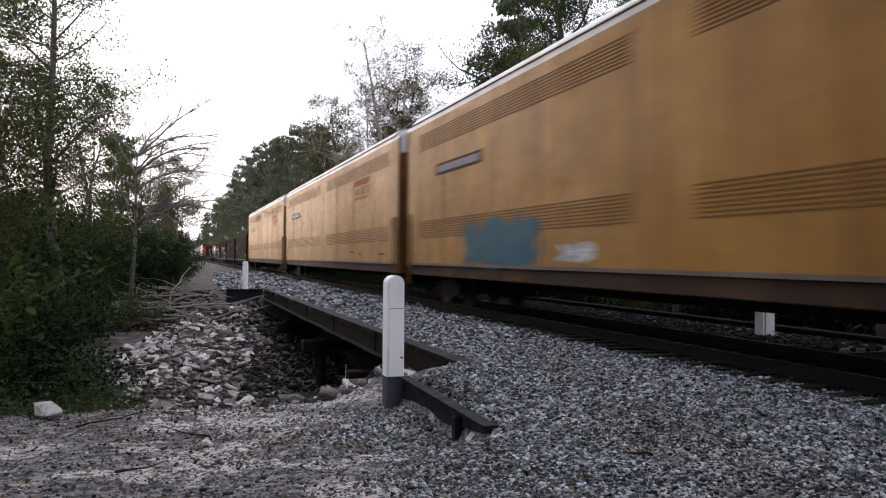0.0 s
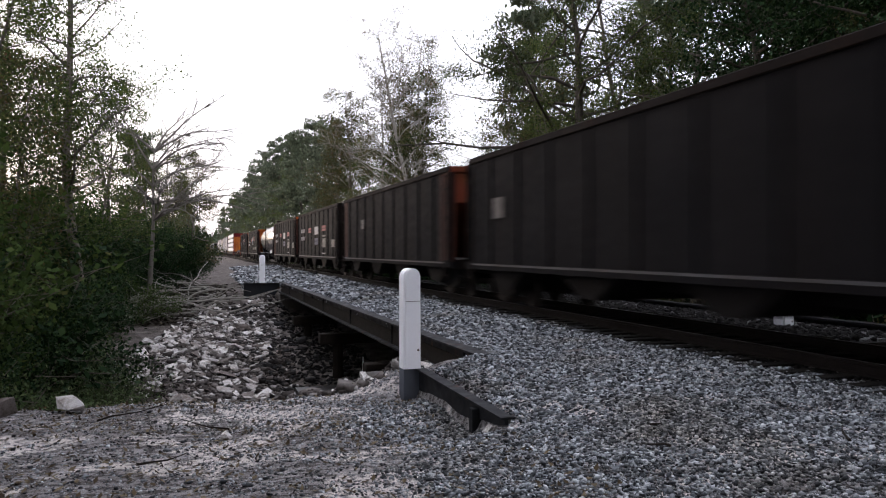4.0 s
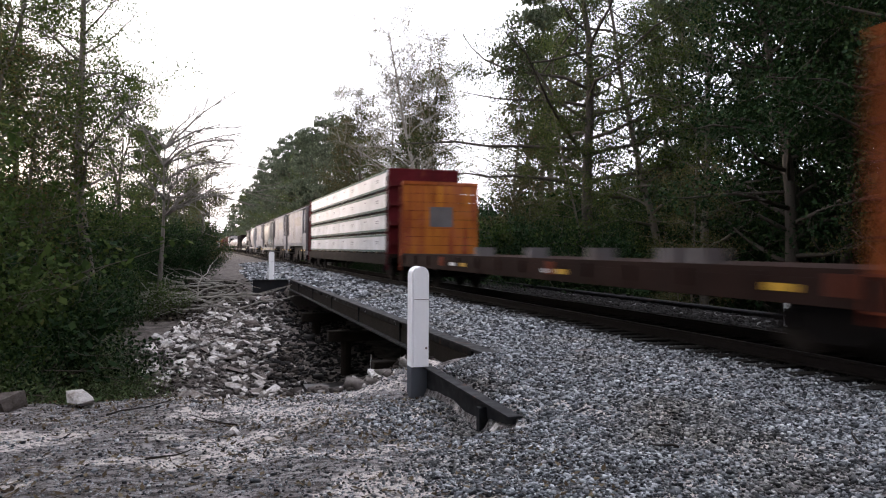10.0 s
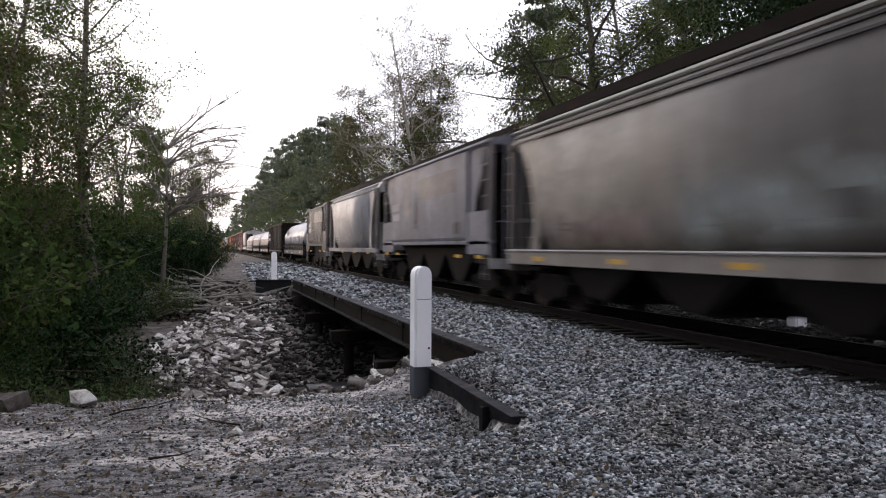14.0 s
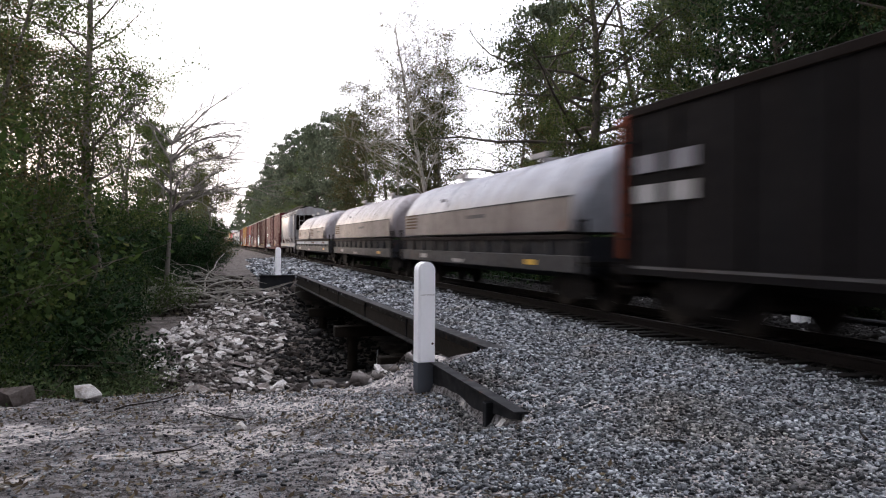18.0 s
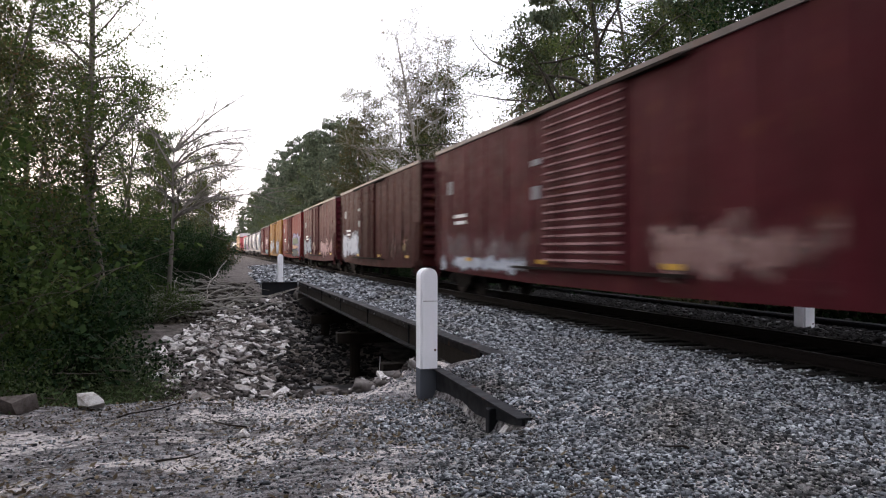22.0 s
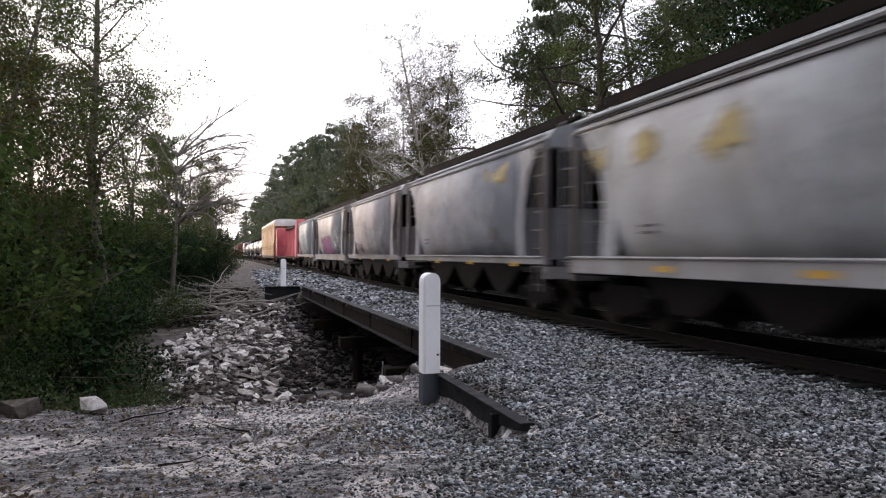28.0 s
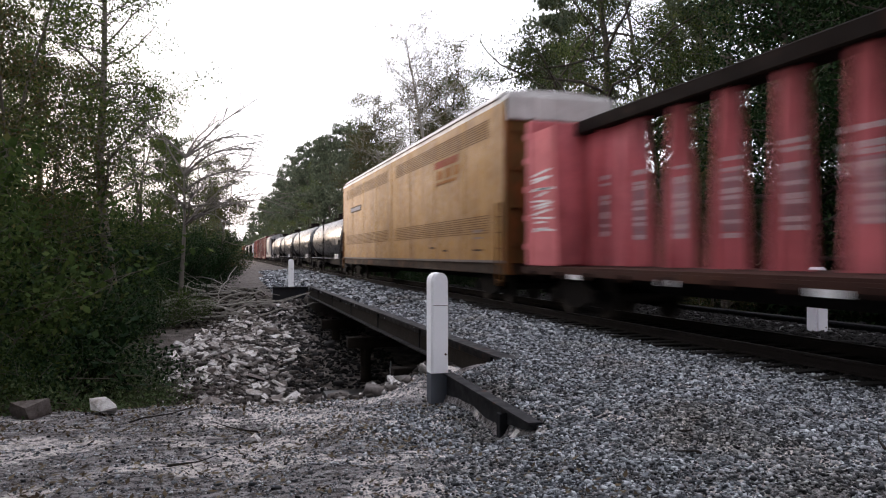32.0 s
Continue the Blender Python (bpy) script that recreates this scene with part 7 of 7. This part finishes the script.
def train():
    autorack(-4.2, 24.2, 0, True)
    autorack(24.2, 53.3, 1)
    autorack(53.3, 81.9, 2)
    coal_hopper(81.9, 99.8, "black_rust", seed=1, signs=[(6.0, 2.4, 0.6, 0.5, "hopper_dark"), (-6.4, 1.55, 0.7, 0.1, "mark_yellow"), (-6.4, 1.3, 0.7, 0.5, "hopper_dark")])
    coal_hopper(99.8, 117.8, "rust_red", seed=2, signs=[(3.6, 2.5, 0.5, 0.4, "hopper_dark")])
    coal_hopper(117.8, 134.8, "black_rust", seed=3, signs=K_SIGNS)
    coal_hopper(134.8, 152.0, "rust_orange", seed=4, signs=K_SIGNS)
    tank_car(152.0, 168.8)
    coal_hopper(168.8, 187.3, "rust_orange", seed=5, signs=H_SIGNS, top=3.72)
    coal_hopper(187.3, 204.6, "rust_orange", seed=6, signs=[(y, z, 0.62 * w, 0.8 * q, m) for y, z, w, q, m in H_SIGNS[:11]], top=3.72)
    bulkhead_flat(204.6, 228.3)
    lumber_car(228.3, 254.4)
    grey_hop = "grey slab-sided covered hopper car with dark end openings"
    covered_hopper(254.4, 268.6, "hopper_grey", False, 4.45, 1, name=grey_hop)
    covered_hopper(268.6, 282.0, "hopper_grey", False, 4.45, 2, name=grey_hop)
    covered_hopper(282.0, 297.1, "hopper_tan", True, 4.45, 3, [(0.6, 5.4, 1.32, 2.3, "paint_blush"), (-6.0, 0.2, 1.32, 2.7, "paint_mist")], name="tan covered hopper car with curved sides and graffiti", sill="hopper_tan")
    covered_hopper(297.1, 311.0, "hopper_grey", False, 4.4, 4, name=grey_hop)
    covered_hopper(311.0, 325.7, "hopper_pale", True, 4.45, 5, name="pale pinkish covered hopper car with curved sides")
    covered_hopper(325.7, 336.8, "hopper_dark", False, 4.2, 6, name="short dark grey covered hopper car", sill="hopper_grey")
    coil_car(336.8, 353.8, "coil_white", 1, vent=2.42)
    sprayed(CARS[-1][0], -6.0, 3.6, 1.75, 2.45, "paint_soot", None, -1.535)
    coal_hopper(353.8, 371.6, "black_rust", "black", 7, [(6.3, 2.75, 0.7, 0.3, "hopper_grey"), (7.3, 2.75, 0.7, 0.3, "hopper_grey"), (6.3, 2.25, 0.7, 0.3, "sill_white"), (7.3, 2.25, 0.7, 0.3, "sill_white"), (8.1, 2.4, 0.25, 2.5, "rust_red")], 3.7)
    coil_car(371.6, 388.2, "coil_white", 1)
    coil_car(388.2, 405.3, "coil_pink", 1)
    coil_car(405.3, 426.3, "coil_pink", 2, band="coil_blue", bare=2.5, rear=1.75)
    covered_hopper(426.3, 441.2, "hopper_pale", True, 4.45, 7, [(-3.6, -1.0, 1.3, 2.4, "paint_pale"), (-5.4, 4.6, 1.3, 1.9, "paint_blush")], name="dirty white covered hopper car with curved sides")
    boxcar(441.2, 463.8, "box_maroon", "box_maroon", True, [(3.7, 10.0, 0.75, 2.1, "paint_ash"), (-6.8, -0.6, 0.85, 2.0, "paint_clay"), (3.8, 9.6, 0.74, 1.25, "paint_snow")], seed=1, shift=-2.0)
    boxcar(463.8, 483.4, "box_brown", "box_brown", False, [(-7.4, -2.6, 0.85, 2.2, "paint_soil"), (-6.6, -5.2, 1.0, 1.9, "paint_ochre"), (-4.9, -3.9, 1.0, 1.8, "paint_comic"), (3.7, 8.2, 0.8, 2.4, "paint_snow")], name="dark red boxcar with a white sprayed patch")
    boxcar(483.4, 502.4, "box_maroon", "box_maroon", False, [(3.7, 8.3, 0.72, 2.5, "paint_steel"), (0.2, 3.4, 1.0, 2.1, "paint_clay"), (-7.6, 0.0, 0.75, 2.35, "paint_rose")], name="maroon boxcar with brown graffiti")
    boxcar(502.4, 521.5, "box_bright", "box_red", True, [(3.7, 8.2, 0.74, 2.4, "paint_ash"), (0.2, 3.4, 1.0, 2.3, "paint_clay")], seed=4, name="bright red boxcar with green graffiti")
    for y0, y1, z0, z1, mat, out in ((-8.0, -1.3, 0.74, 2.85, "paint_mauve", 0.0), (-6.9, -1.7, 1.70, 2.50, "paint_moss", 0.004), (-6.8, -1.6, 1.40, 1.85, "paint_tan", 0.008), (-7.0, -1.2, 0.74, 1.45, "paint_night", 0.012)):
        sprayed(CARS[-1][0], y0, y1, z0, z1, mat, None, -1.522 - out)
    boxcar(521.5, 540.6, "box_yellow", "box_yellow", False, [(3.7, 8.0, 0.8, 2.6, "paint_comic"), (0.2, 3.4, 1.0, 2.7, "paint_comic"), (-5.6, -0.2, 0.8, 2.6, "paint_comic")], name="rusty yellow boxcar with white graffiti", roof="box_yellow")
    boxcar(540.6, 559.8, "box_red", "box_red", True, [(-7.6, -0.4, 1.3, 3.4, "paint_rose"), (-7.8, -0.4, 0.72, 1.5, "paint_teal"), (3.8, 8.0, 0.8, 2.8, "paint_clay")])
    P = "dirty pale grey covered hopper car with curved sides"
    covered_hopper(559.8, 573.2, "hopper_white", True, 4.40, 8, [(4.4, 5.4, 2.9, 3.7, "paint_ochre"), (2.5, 3.6, 2.8, 3.7, "paint_ochre"), (0.3, 1.9, 2.7, 3.7, "paint_ochre"), (-4.6, 0.6, 1.5, 3.6, "paint_pale")], name=P)
    covered_hopper(573.2, 587.5, "hopper_blue", True, 4.40, 9, [(-3.4, 3.4, 1.4, 3.6, "paint_pale"), (-4.4, -2.4, 3.1, 3.9, "paint_ochre")], name=P)
    covered_hopper(587.5, 600.9, "hopper_rose", True, 4.40, 10, [(-3.6, 1.4, 1.35, 3.0, "paint_pale"), (2.2, 4.6, 1.35, 2.2, "paint_blush")], name=P)
    covered_hopper(600.9, 615.6, "hopper_pale", True, 4.40, 11, [(-1.1, 3.6, 1.32, 2.6, "paint_pop"), (-4.6, -1.4, 1.4, 3.2, "paint_pale")], name=P)
    covered_hopper(615.6, 629.0, "hopper_slate", True, 4.40, 12, [(-2.2, 2.6, 1.4, 3.4, "paint_mist"), (3.4, 4.8, 1.5, 2.6, "paint_blush")], name=P)
    centre_beam(629.0, 655.9)
    autorack(655.9, 685.0, 3)
    s = 685.0
    for k in range(4):
        tank_car(s, s + 18.7, "tank_black")
        s += 18.7
    covered_hopper(s, s + 15, "hopper_pale", True, 4.45, 13, name=P)
    s += 15
    for k in range(3):
        boxcar(s, s + 18.5, ("box_red", "box_maroon", "box_bright")[k], "box_red", k == 1)
        s += 18.5
    for k in range(5):
        if k % 2:
            coal_hopper(s, s + 17.5, "rust_red")
        else:
            covered_hopper(s, s + 15, ("hopper_grey", "hopper_pale", "hopper_tan")[k % 3], True, 4.4, k + 20, name=P)
        s += 17.5 if k % 2 else 15
    for k in range(3):
        boxcar(s, s + 18.5, ("box_maroon", "box_red", "box_yellow")[k], "box_red", False)
        s += 18.5


MAT["coil_pink"] = paint("coil_dusty", (0.36, 0.335, 0.345), (0.12, 0.085, 0.075), 0.8, 0.36, 0.05, bloom=0.5)
MAT["tag_deep"] = plain("deep_teal_spray", (0.006, 0.045, 0.07), 0.6, 0.5, 3, 0, second=(0.02, 0.12, 0.16))
train()


# ---- what moves ----
def motions():
    for car, s in CARS:
        walk(car, [(t, pose(TRACK, s - SPEED * t, 0)) for t in (0.0, 16.0, 32.0)])
    n = frame(32.0)
    for side in (-1, 1):
        first = AXLES[side][0]
        rows = []
        for k in range(n):
            t = k / FPS
            rows.append((t, Matrix.Translation((0, side * 0.9, WHEEL_R)) @ Matrix.Rotation(SPEED * t / WHEEL_R, 4, "X")))
        walk(first, rows)
        act = first.animation_data
        for w in AXLES[side][1:]:
            w.rotation_mode = "QUATERNION"
            w.animation_data_create()
            w.animation_data.action = act.action
            w.animation_data.action_slot = act.action_slot


motions()
